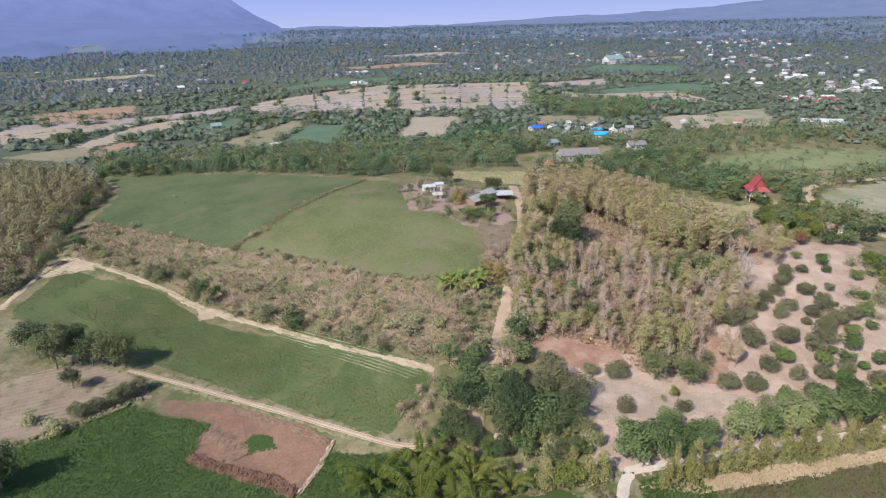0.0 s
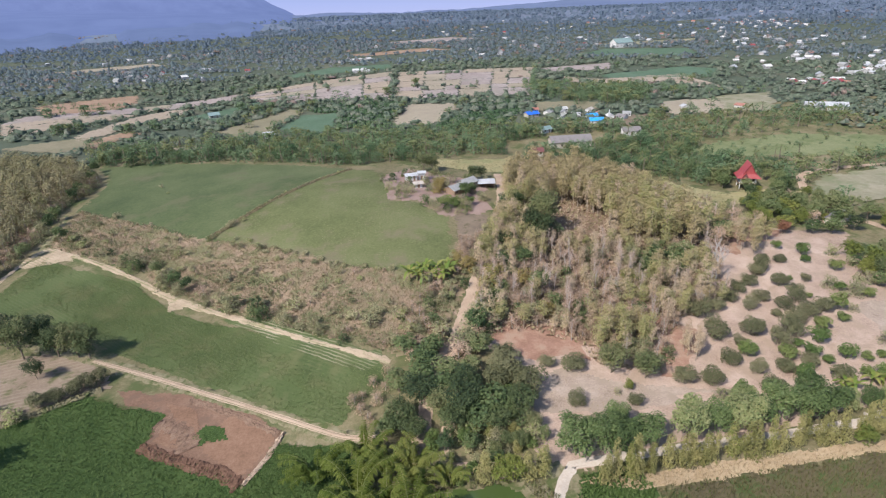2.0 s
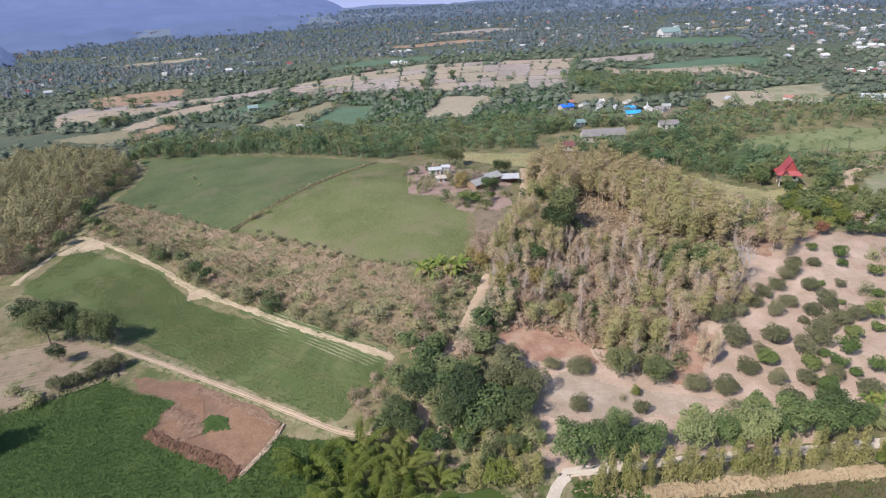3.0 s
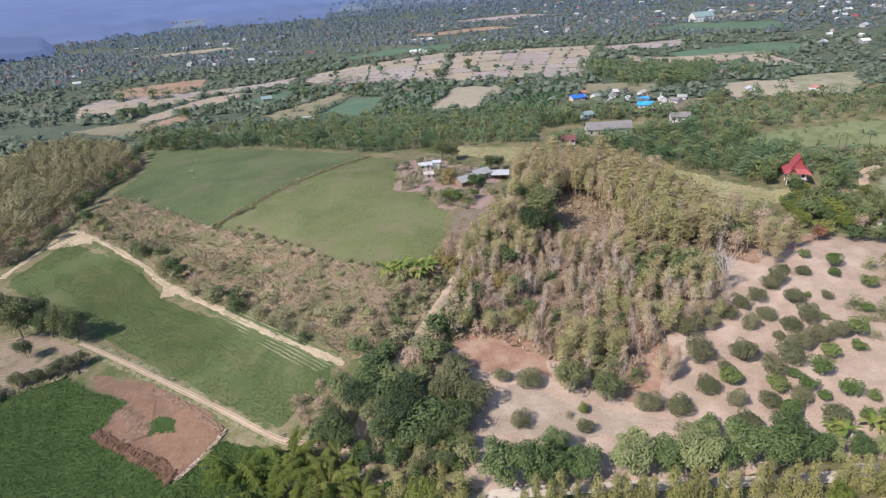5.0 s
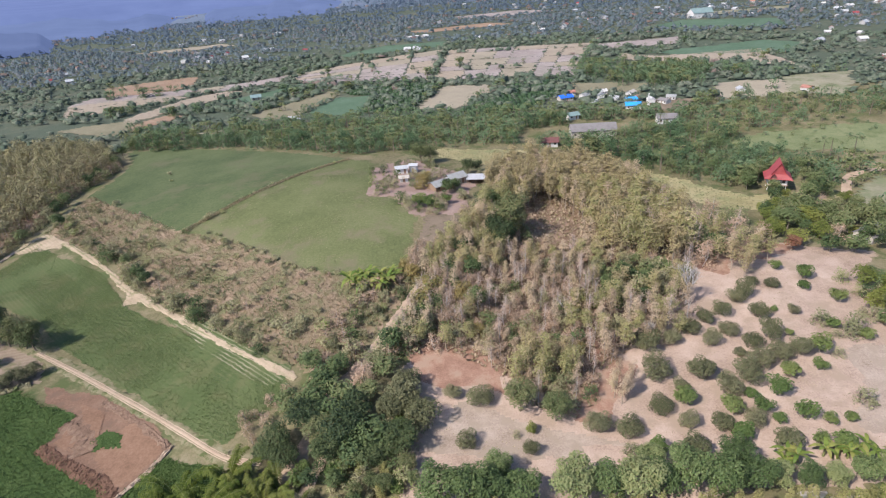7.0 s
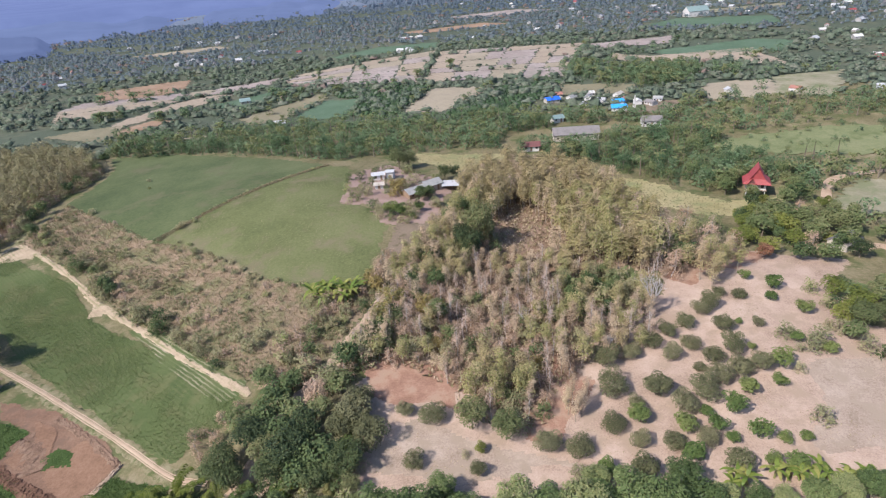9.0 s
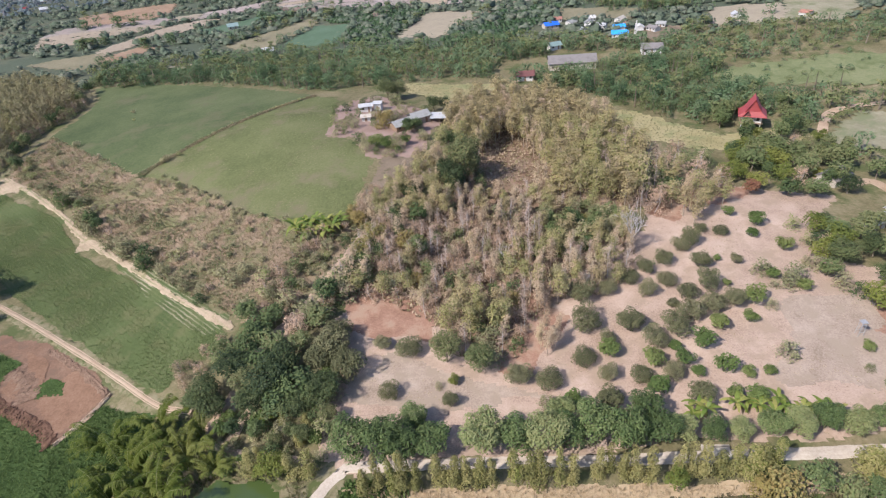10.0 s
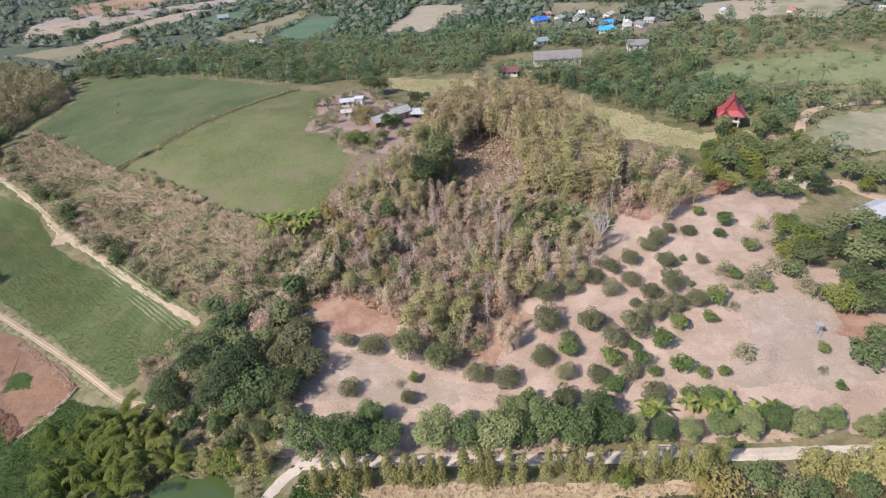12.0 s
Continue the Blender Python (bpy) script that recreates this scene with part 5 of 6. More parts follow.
P = P[np.hypot(P[:, :1] - TRACKSIDE[:, 0], P[:, 1:] - TRACKSIDE[:, 1]).min(1) > 2.4]
for k, (x, y) in enumerate(P):
    w = r.uniform()
    (brush if w < 0.40 else leafless if w < 0.5 else autumn if w < 0.55 else dry_teak if w < 0.67 else broad if w < 0.72 else olive).put(x, y, r.uniform(0.85, 1.3) * (0.55 if 0.55 <= w < 0.72 else 0.65 if 0.40 <= w < 0.5 else 1), r.uniform(0, 6.28), k, group="thicket beside the wood")
P, r = scatter([(20, 112), (21, 124), (24, 136), (31, 147), (40, 158), (51, 168), (47, 152), (40, 140), (33, 126), (28, 114)], 2.8, 46)
P = P[np.hypot(P[:, :1] - TRACKSIDE[:, 0], P[:, 1:] - TRACKSIDE[:, 1]).min(1) > 2.2]
for k, (x, y) in enumerate(P):
    w = r.uniform()
    (brush if w < 0.48 else olive if w < 0.72 else autumn if w < 0.78 else scrub).put(x, y, r.uniform(0.55, 1.0), r.uniform(0, 6.28), k, group="brush by the track")
for k, (x, y) in enumerate([(42, 127), (44, 132), (39, 122), (47, 138), (45, 128)]):
    (autumn if k % 2 else olive).put(x, y, 1.4, k, k, group="thicket beside the wood")

line = smooth_line([(38, 122), (44, 134), (49, 147), (55, 160), (60, 176), (65, 192)], 2.3)
r = np.random.default_rng(49)
for k, (x, y) in enumerate(line):
    for off in (1.0, 4.0):
        w = r.uniform()
        (brush if w < 0.3 else leafless if w < 0.55 else dry_teak if w < 0.75 else olive).put(x + off + r.normal(0, 0.8), y - 0.4 * off + r.normal(0, 0.8), r.uniform(0.9, 1.3) * (0.55 if 0.3 <= w < 0.75 else 1), r.uniform(0, 6.28), k, group="brush along the wood edge")

# scrub strip
for k, (x, y, s) in enumerate([(-76, 206, 1.2), (-89, 206, 1.3), (-101, 215, 1.2), (-58, 181, 1.4), (-54, 178, 1.5), (-52, 174, 1.5), (-48, 171, 1.7), (-45, 167, 1.8), (-41, 163, 1.7), (-30, 165, 1.6), (-22, 165, 1.0), (-8, 142, 1.8), (12, 127, 1.8),
                               (8, 131, 1.5), (-2, 145, 1.2), (-80, 224, 1.3), (-83, 199, 1.4), (-63, 186, 1.2), (-33, 198, 1.3), (-29, 201, .8), (14, 131, 1.4), (20, 128, 1.5), (22, 122, 1.6), (17, 119, 1.2)]):
    (broad if k in (5, 7, 8) else scrub).put(x, y, s * (0.3 if k in (5, 7, 8) else 1), k, k, group="bushes of the fallow strip")
P, r = scatter([(-72, 193), (-62, 186), (-50, 172), (-40, 163), (-28, 155), (-14, 143), (0, 132), (14, 120), (10, 118), (-6, 130), (-24, 145), (-42, 159), (-58, 174), (-76, 190)], 4.2, 44, 0.5)
for k, (x, y) in enumerate(P):
    w = r.uniform()
    (olive if w < 0.62 else brush if w < 0.7 else scrub).put(x, y, r.uniform(0.5, 1.15), r.uniform(0, 6.28), k, group="bushes of the fallow strip")
P, r = scatter(SCRUB, 5.6, 43, 0.5)
for k, (x, y) in enumerate(P):
    w = r.uniform()
    (brush if w < 0.14 else olive if w < 0.34 else scrub).put(x, y, r.uniform(0.35, 0.95) * (0.6 if w < 0.34 else 1), r.uniform(0, 6.28), k, group="bushes of the fallow strip")
for k, (x, y) in enumerate([(-38, 192), (-30, 188), (-25, 185), (-22, 181), (-16, 178), (-11, 174), (-6, 170), (-1, 165), (2, 162), (6, 159), (12, 156), (20, 152), (25, 151), (33, 150), (36, 151), (-19, 176), (-9, 172), (4, 161), (28, 150)]):
    scrub.put(x, y, 0.55 + 0.12 * (k % 4), k, k, group="hedge of the light meadow")
u = np.linspace(0, 1, 44)
for k, t in enumerate(u):
    scrub.put(-40 + 50 * t + R.normal(0, 0.3), 192 + 61 * t + R.normal(0, 0.3), R.uniform(0.25, 0.55), k, k, group="bushes on the dyke")
scrub.put(-73, 258, 0.8, 0, 0)
scrub.put(-67, 246, 0.6, 0, 1)

# trees of the western plot
for k, (x, y, s) in enumerate([(-80, 142, .95), (-74, 137, 1.0), (-71, 141, .9), (-66, 137, .8), (-61, 136, .85), (-58, 135, .8), (-67, 128, .5), (-68, 98, .8), (-72, 95, .9)]):
    dark.put(x, y, 1.12 * s, k, k, group="dark trees of the western plot")
for k, (x, y) in enumerate([(-62, 117), (-59, 119), (-56, 121), (-54, 123), (-52, 125), (-71, 116), (-64, 112), (-66, 114)]):
    (bush if k < 5 else scrub).put(x, y, 0.95 if k < 5 else 1.4, k, k, group="bushes of the western plot")
for k, (x, y) in enumerate([(-93, 207), (-104, 230), (-108, 255), (-110, 265), (-103, 222), (-116, 300), (-118, 316), (-112, 285), (-100, 196), (-104, 186)]):
    broad.put(x, y, 0.6, k, k, group="trees along the western wood")
for k, (x, y) in enumerate(smooth_line([(-104, 180), (-103, 196), (-104, 213), (-109, 230), (-110, 243), (-107, 262), (-107, 276), (-114, 290)], 3.2)):
    (olive if k % 3 else brush).put(x + R.normal(0, 1), y, R.uniform(0.7, 1.2), k, k, group="bushes along the western wood")

# trees east of the orchard
for k, (x, y, radius) in enumerate([(155.5, 128.5, 4), (151.8, 119.3, 4.2), (147.3, 115.6, 3.0), (162, 128.5, 3.8), (160.5, 121.5, 4), (162.5, 117.4, 5), (170.6, 124.9, 4.2), (157.3, 110.4, 4.6), (160.2, 107.4, 4.2), (154.4, 103.7, 3.4), (157.8, 103.8, 3.4), (147.9, 90.7, 4),
                                   (153, 95.1, 3.2), (157, 135.6, 2.1), (162.3, 148.6, 3.8), (156.4, 150.2, 3.6), (171.9, 150, 3.6), (184.4, 157.7, 4), (188.5, 154.4, 4), (176.9, 166.4, 4.4), (166, 132, 3.6), (172, 132, 4), (168, 116, 4.4), (176, 128, 4), (165, 100, 4), (160, 95, 3.6)]):
    (dark if k % 3 == 1 else broad).put(x, y, radius / 4.8, k, k, 0.7 * radius / 4.8, group="trees east of the orchard")
for k, (x, y, radius) in enumerate([(151.2, 104.8, 3.4), (154, 124, 3.4), (152.5, 131, 3), (148.5, 121.5, 2.6), (184, 150, 2.6)]):
    lime.put(x, y, radius / 2.4, k, k, 0.95 * radius / 2.4, group="trees east of the orchard")
for k, (x, y) in enumerate([(150.6, 126.7), (153.8, 126.4), (148, 112), (150, 109), (146, 118), (149, 134)]):
    olive.put(x, y, 0.85, k, k, group="bushes east of the orchard")
for k, (x, y, s) in enumerate([(127.4, 139.1, .72), (129.5, 142, .8), (126, 143, .8), (128, 147.6, .85), (132, 145, .8), (134.4, 147.1, .8), (131.5, 150.5, .85), (136.5, 151, .8), (124.5, 147.5, .75), (138, 147.5, .7)]):
    (dry_teak if k % 4 == 3 else teak).put(x, y, 1.12 * s, k, k, s, group="trees at the orchard top")
for k, (x, y) in enumerate([(124.3, 152.4), (119.7, 145.7), (122, 149), (127, 154), (140.9, 156.6), (129.2, 169.1), (136.2, 170.5), (131, 161), (137, 163), (125, 160), (128, 176), (136, 178), (142, 172), (133, 155)]):
    (brush if k % 3 else olive).put(x, y, 1.45 + 0.1 * (k % 3), k, k, group="brush at the orchard top")
for k, (x, y) in enumerate([(113, 141), (116, 146), (119, 151), (123, 157), (121, 160), (132, 166), (126, 166), (139, 166)]):
    leafless.put(x, y, 0.78, k, k, group="trees at the orchard top")
red_tree.put(147, 151.7, 0.85, 0.2)
for k, (x, y, radius) in enumerate([(145.8, 161.4, 3.8), (154.4, 166.8, 4.4), (161.5, 168.2, 4.4), (156.7, 178, 4.2), (164.9, 179.3, 4.4), (150, 155.7, 3.4), (152, 172, 3.6)]):
    (lime if k % 3 != 1 else broad).put(x, y, radius / (2.5 if k % 3 != 1 else 4.8), k, k, radius / (3.4 if k % 3 != 1 else 6.5), group="trees round the red house")
for k, (x, y) in enumerate([(166, 196), (165, 209), (180, 196), (183, 206), (162, 206), (176, 212), (186, 214), (160, 202), (177, 190), (171, 213)]):
    broad.put(x, y, 0.6 + 0.1 * (k % 3), k, k, group="trees round the red house")
E_TREES = [(150, 159), (170, 152), (184, 166), (190, 178), (184, 194), (176, 194), (166, 190), (152, 182), (146, 172)]
P, r = scatter(E_TREES, 4.8, 45)
for k, (x, y) in enumerate(P):
    w = r.uniform()
    (lime if w < 0.16 else scrub if w < 0.24 else brush if w < 0.44 else olive if w < 0.6 else broad).put(x, y, r.uniform(0.45, 0.8) * (1.5 if w < 0.6 else 1), k, k, group="trees round the red house")

# ---- farm yard ----
for k, (x, y, s) in enumerate([(42, 243, 1.05), (46, 245, .85), (61, 226, .75), (65, 229, .6), (52.5, 202, .62), (55, 204, .55), (52, 206, .45)]):
    (dark if k < 4 else broad).put(x, y, s, k, k, 0.85 * s, group="garden trees of the farm")
for k, (x, y, s) in enumerate([(36, 194, .9), (38.5, 191.5, .8), (42.5, 190, 1.1), (45.5, 189, 1.1), (48, 188.5, .8), (52, 192, .8), (43, 208, 1.0), (44.5, 212, .9), (33, 209, .7), (30, 204, .6), (28, 211, .6), (31, 214, .7), (33, 220, .8), (40, 222, .7), (38, 218, .6), (27, 207, .5), (47, 218, .7), (50, 222, .8), (57, 222, .8), (58, 196, .7), (46, 184, .5), (50, 186, .5)]):
    (green_bush if k in (2, 3, 5) else autumn if k in (6, 7) else olive).put(x, y, 1.15 * s, k, k, group="garden bushes of the farm")
P, r = scatter(YARD, 4.0, 57)
for k, (x, y) in enumerate(P):
    if all(math.hypot(x - hx, y - hy) > 5.5 for hx, hy in ((50, 207.5), (55.6, 214.5), (63.4, 214), (34.6, 228.5), (39.4, 229.5), (36, 216.5), (43, 200), (45, 204), (57, 190))) and r.uniform() < 0.6:
        (scrub if r.uniform() < 0.5 else olive).put(x, y, r.uniform(0.45, 0.9), k, k, group="garden bushes of the farm")


# ---- buildings ----
def box(bm, x0, x1, y0, y1, z0, z1):
    v = [bm.verts.new((x, y, z)) for z in (z0, z1) for x, y in ((x0, y0), (x1, y0), (x1, y1), (x0, y1))]
    for q in ((3, 2, 1, 0), (4, 5, 6, 7), (0, 1, 5, 4), (1, 2, 6, 5), (2, 3, 7, 6), (3, 0, 4, 7)):
        bm.faces.new([v[i] for i in q])


def boxes(*sizes):
    bm = bmesh.new()
    for s in sizes:
        box(bm, *s)
    return bm


def gable(w, d, z, rise, over=0.6, thick=0.12):
    """A pitched roof with its ridge along x, as two slabs."""
    bm = bmesh.new()
    x, y = w / 2 + over, d / 2 + over
    e = z - rise * over / (d / 2)
    for s in (-1, 1):
        v = [bm.verts.new(p) for p in ((-x, s * y, e), (x, s * y, e), (x, 0, z + rise), (-x, 0, z + rise),
                                       (-x, s * y, e + thick), (x, s * y, e + thick), (x, 0, z + rise + thick), (-x, 0, z + rise + thick))]
        for q in ((0, 1, 2, 3), (7, 6, 5, 4), (0, 4, 5, 1), (1, 5, 6, 2), (2, 6, 7, 3), (3, 7, 4, 0)):
            bm.faces.new([v[i] for i in (q if s > 0 else q[::-1])])
    bmesh.ops.recalc_face_normals(bm, faces=bm.faces)
    return bm


def gable_walls(w, d, h, rise):
    bm = boxes((-w / 2, w / 2, -d / 2, d / 2, -0.5, h))
    for s in (-1, 1):
        x0, x1 = s * w / 2, s * (w / 2 - 0.15)
        v = [bm.verts.new((x, y, z)) for x in (x0, x1) for y, z in ((-d / 2, h), (d / 2, h), (0, h + rise))]
        for q in ((0, 1, 2), (5, 4, 3), (0, 3, 4, 1), (1, 4, 5, 2), (2, 5, 3, 0)):
            bm.faces.new([v[i] for i in q])
    bmesh.ops.recalc_face_normals(bm, faces=bm.faces)
    return bm


def house(name, w, d, h, rise, wall, roof, label, category="house", windows=2, doors=1):
    ob = new(name)
    part("wall", gable_walls(w, d, h, rise), wall, ob)
    part("roof", gable(w, d, h, rise), roof, ob)
    n = windows + doors
    for k in range(n):
        x = -w / 2 + (k + 0.5) * w / n
        if k == n // 2 and doors:
            part("door", boxes((x - 0.45, x + 0.45, -d / 2 - 0.05, -d / 2 + 0.02, 0, 2.05)), H_WOOD, ob)
        else:
            win = part("window", boxes((x - 0.55, x + 0.55, -d / 2 - 0.04, -d / 2 + 0.02, 0.95, 2.05)), H_WOOD, ob)
            part("pane", boxes((x - 0.46, x + 0.46, -d / 2 - 0.055, -d / 2 - 0.042, 1.04, 1.96)), H_DARK, win)
    return tagged(ob, label, category)


def shed(name, w, d, h, fall, roof, label, category="shed"):
    """An open shed: posts and a sloping sheet."""
    ob = new(name)
    for x in (-w / 2 + 0.2, 0, w / 2 - 0.2):
        for y, z in ((-d / 2 + 0.2, h), (d / 2 - 0.2, h + fall)):
            part("post", boxes((x - 0.08, x + 0.08, y - 0.08, y + 0.08, -0.4, z)), H_WOOD, ob)
    bm = boxes((-w / 2 - 0.4, w / 2 + 0.4, -d / 2 - 0.4, d / 2 + 0.4, 0, 0.1))
    for v in bm.verts:
        v.co.z += h + fall * (v.co.y + d / 2) / d
    part("roof", bm, roof, ob)
    part("rear_wall", boxes((-w / 2, w / 2, d / 2 - 0.1, d / 2, -0.4, h + fall - 0.15)), H_WOOD, ob)
    return tagged(ob, label, category)


def set_down(ob, x, y, turn=0.0, scale=1.0):
    ob.matrix_basis = Matrix.Translation((x, y, gz(x, y) + 0.1)) @ Matrix.Rotation(radians(turn), 4, "Z") @ Matrix.Scale(scale, 4)
    return ob


set_down(house("farmhouse", 10, 7, 2.6, 1.5, H_WOOD, H_GREYROOF, "farmhouse with a grey corrugated roof"), 50, 207.5, 35, 0.8)
set_down(house("farmhouse_wing", 7, 5.5, 2.6, 1.3, H_STONE, H_GREYROOF, "low house wing with a grey sheet roof", windows=1), 55.6, 214.5, 35, 0.95)
set_down(shed("open_shed", 8, 5, 2.6, 0.8, H_TINROOF, "open shed with a pale tin roof"), 63.4, 214, -8, 0.8)
set_down(house("hut", 5, 3.5, 2.5, 0.7, H_WHITE, H_TINROOF, "small white hut with a tin roof", "hut", 1), 34.6, 228.5, 8, 0.9)
set_down(house("hut", 3, 3, 3.4, 0.5, H_WHITE, H_TINROOF, "tall narrow white hut", "hut", 0), 39.4, 229.5, -10, 0.9)
set_down(house("hut", 3, 2.5, 1.8, 0.5, H_WHITE, H_STONE, "low pale storage hut", "hut", 0), 36.1, 216.5, 5)
set_down(house("roadside_hut", 7, 4.5, 2.4, 1.4, H_WHITE, H_MAROON, "white hut with a maroon roof", "hut", 2), 101, 266, -6)
set_down(house("long_barn", 22, 9, 3.4, 2.6, H_STONE, H_DARKROOF, "long barn with a weathered dark roof", "barn", 5), 124, 279, -4, 0.95)
set_down(house("field_house", 9, 6, 2.8, 1.6, H_WHITE, H_DARKROOF, "small house with a grey roof"), 164, 291, -10)
set_down(house("green_hut", 6, 4, 2.3, 1.2, H_WHITE, H_TURQ, "small hut with a pale green roof", "hut", 1), 121, 309, 20)
set_down(house("field_hut", 7, 5, 2.6, 1.6, H_STONE, H_TURQ, "hut with a pale green roof in the fields", "hut", 1), -88, 446, 20)
set_down(house("field_shelter", 6, 4, 2.3, 1.2, H_WHITE, H_TINROOF, "white roofed field shelter", "hut", 1), -38, 356, 10)
set_down(house("white_house", 12, 8, 3, 2, H_WHITE, H_TINROOF, "white house with a pale metal roof"), 179, 137.5, 25, 0.75)
set_down(house("garden_shed", 4, 3, 2.4, 0.8, H_WHITE, H_TINROOF, "white garden shed beside the house", "shed", 0), 168, 133, 20, 0.9)
set_down(house("grey_house", 10, 7, 3, 2, H_STONE, H_DARKROOF, "house with a dark grey roof among trees"), 172.5, 157.5, 30, 0.75)

# hamlet with tarpaulins
set_down(house("tarpaulin_house", 11, 8, 2.6, 1.8, H_STONE, H_BLUE, "house under a deep blue tarpaulin roof", windows=2), 126, 350, 15, 0.72)
set_down(house("blue_house", 11, 8, 2.8, 1.8, H_WHITE, H_CYAN, "white house with a bright blue roof"), 157, 321, -10, 0.72)
hamlet = [(132, 362, H_TERRA), (138, 352, H_GREYROOF), (147, 349, H_GREYROOF), (140, 336, H_TINROOF), (152, 340, H_TINROOF), (160, 334, H_CYAN), (165, 338, H_TERRA), (170, 330, H_WHITE), (176, 326, H_DARKROOF), (182, 332, H_GREYROOF), (150, 358, H_WHITE), (165, 350, H_STONE), (222, 334, H_TINROOF), (252, 322, H_TERRA)]
for k, (x, y, m) in enumerate(hamlet):
    set_down(house("hamlet_house", 7 + k % 3, 6, 2.6, 1.6, H_WHITE, m, "small village house with a sheet roof", windows=2), x, y, 37 * k, 0.66)
ob = new("stupa")
part("shaft", boxes((-0.9, 0.9, -0.9, 0.9, -0.5, 4), (-0.6, 0.6, -0.6, 0.6, 4, 7), (-0.3, 0.3, -0.3, 0.3, 7, 9)), H_WHITE, ob)
set_down(tagged(ob, "narrow white tower in the hamlet", "tower"), 166, 323, 0, 0.75)


def stilt_house():
    """A house on stilts: flared skirt roof below a steep gable."""
    ob = new("stilt_house")
    part("wall", boxes((-3.2, 3.2, -2.8, 2.8, 2.4, 5.4)), H_WHITE, ob)
    for x in (-3.0, 0, 3.0):
        for y in (-2.6, 2.6):
            part("stilt", boxes((x - 0.16, x + 0.16, y - 0.16, y + 0.16, -0.6, 2.4)), H_WHITE, ob)
    part("floor", boxes((-3.7, 3.7, -3.2, 3.2, 2.2, 2.4)), H_WOOD, ob)
    bm = bmesh.new()
    lo = [(-4.6, -4.4, 5.0), (4.6, -4.4, 5.0), (4.6, 4.4, 5.0), (-4.6, 4.4, 5.0)]
    hi = [(-2.6, -3.5, 6.7), (2.6, -3.5, 6.7), (2.6, 3.5, 6.7), (-2.6, 3.5, 6.7)]
    a, b = [bm.verts.new(p) for p in lo], [bm.verts.new(p) for p in hi]
    c = [bm.verts.new((x, y, z - 0.15)) for x, y, z in lo]
    for i in range(4):
        j = (i + 1) % 4
        bm.faces.new((a[i], a[j], b[j], b[i]))
        bm.faces.new((c[j], c[i], a[i], a[j]))
    bm.faces.new(c)
    bm.faces.new(b)
    bmesh.ops.recalc_face_normals(bm, faces=bm.faces)
    part("skirt_roof", bm, H_RED, ob)
    bm = gable(7.4, 5.2, 6.6, 4.4, 0.2, 0.14)
    bmesh.ops.rotate(bm, verts=bm.verts, cent=(0, 0, 0), matrix=Matrix.Rotation(radians(90), 3, "Z"))
    part("gable_roof", bm, H_RED, ob)
    for s in (-1, 1):
        bm = bmesh.new()
        v = [bm.verts.new((x, s * y, z)) for y in (3.3, 3.4) for x, z in ((-2.4, 6.72), (2.4, 6.72), (0, 10.7))]
        for q in ((0, 1, 2), (5, 4, 3), (0, 3, 4, 1), (1, 4, 5, 2), (2, 5, 3, 0)):
            bm.faces.new([v[i] for i in q])
        bmesh.ops.recalc_face_normals(bm, faces=bm.faces)
        part("pediment", bm, H_RED, ob)
    bm = gable(3.2, 2.6, 5.3, 1.9, 0.3, 0.12)
    bmesh.ops.rotate(bm, verts=bm.verts, cent=(0, 0, 0), matrix=Matrix.Rotation(radians(90), 3, "Z"))
    bmesh.ops.translate(bm, verts=bm.verts, vec=(-1.7, -2.9, 0))
    porch = part("porch_roof", bm, H_RED, ob)
    bm = bmesh.new()
    v = [bm.verts.new((x - 1.7, y, z)) for y in (-4.3, -4.2) for x, z in ((-1.2, 5.3), (1.2, 5.3), (0, 7.0))]
    for q in ((0, 1, 2), (5, 4, 3), (0, 3, 4, 1), (1, 4, 5, 2), (2, 5, 3, 0)):
        bm.faces.new([v[i] for i in q])
    bmesh.ops.recalc_face_normals(bm, faces=bm.faces)
    part("porch_pediment", bm, H_MAROON, porch, "dark maroon pediment")
    for x in (-2, 2):
        win = part("window", boxes((x - 0.5, x + 0.5, -2.86, -2.78, 3.2, 4.5)), H_WOOD, ob)
        part("pane", boxes((x - 0.42, x + 0.42, -2.88, -2.862, 3.28, 4.42)), H_DARK, win)
    return tagged(ob, "white stilt house with a steep bright red tiled roof", "house")


set_down(stilt_house(), 170, 201.5, -24, 0.95)


def water_stand():
    """A steel ladder stand with a tank."""
    ob = new("tank_stand")
    for x in (-0.7, 0.7):
        for y in (-0.7, 0.7):
            v, f = tube([(x, y, -0.2), (0.75 * x, 0.75 * y, 4.4)], [0.06, 0.06], 6)
            solid("leg", v, f, H_STEEL, ob)
    for z in (1.2, 2.4, 3.6):
        for y in (-0.65, 0.65):
            solid("rung", *tube([(-0.65, y * 0.92, z), (0.65, y * 0.92, z)], [0.04, 0.04], 5), H_STEEL, ob)
    part("platform", boxes((-0.8, 0.8, -0.8, 0.8, 4.4, 4.5)), H_STEEL, ob)
    return tagged(ob, "slim steel ladder stand on bare soil", "stand")


set_down(water_stand(), 143.5, 98.2, 0, 0.72)
ob = new("culvert_slab")
part("slab", boxes((-2.2, 2.2, -1.6, 1.6, -0.3, 0.25)), H_STONE, ob)
part("kerb", boxes((-2.2, 2.2, 1.45, 1.75, 0.0, 0.55)), H_STONE, ob)
set_down(tagged(ob, "pale concrete culvert slab on the lane", "slab"), 107.5, 74.6, -4)
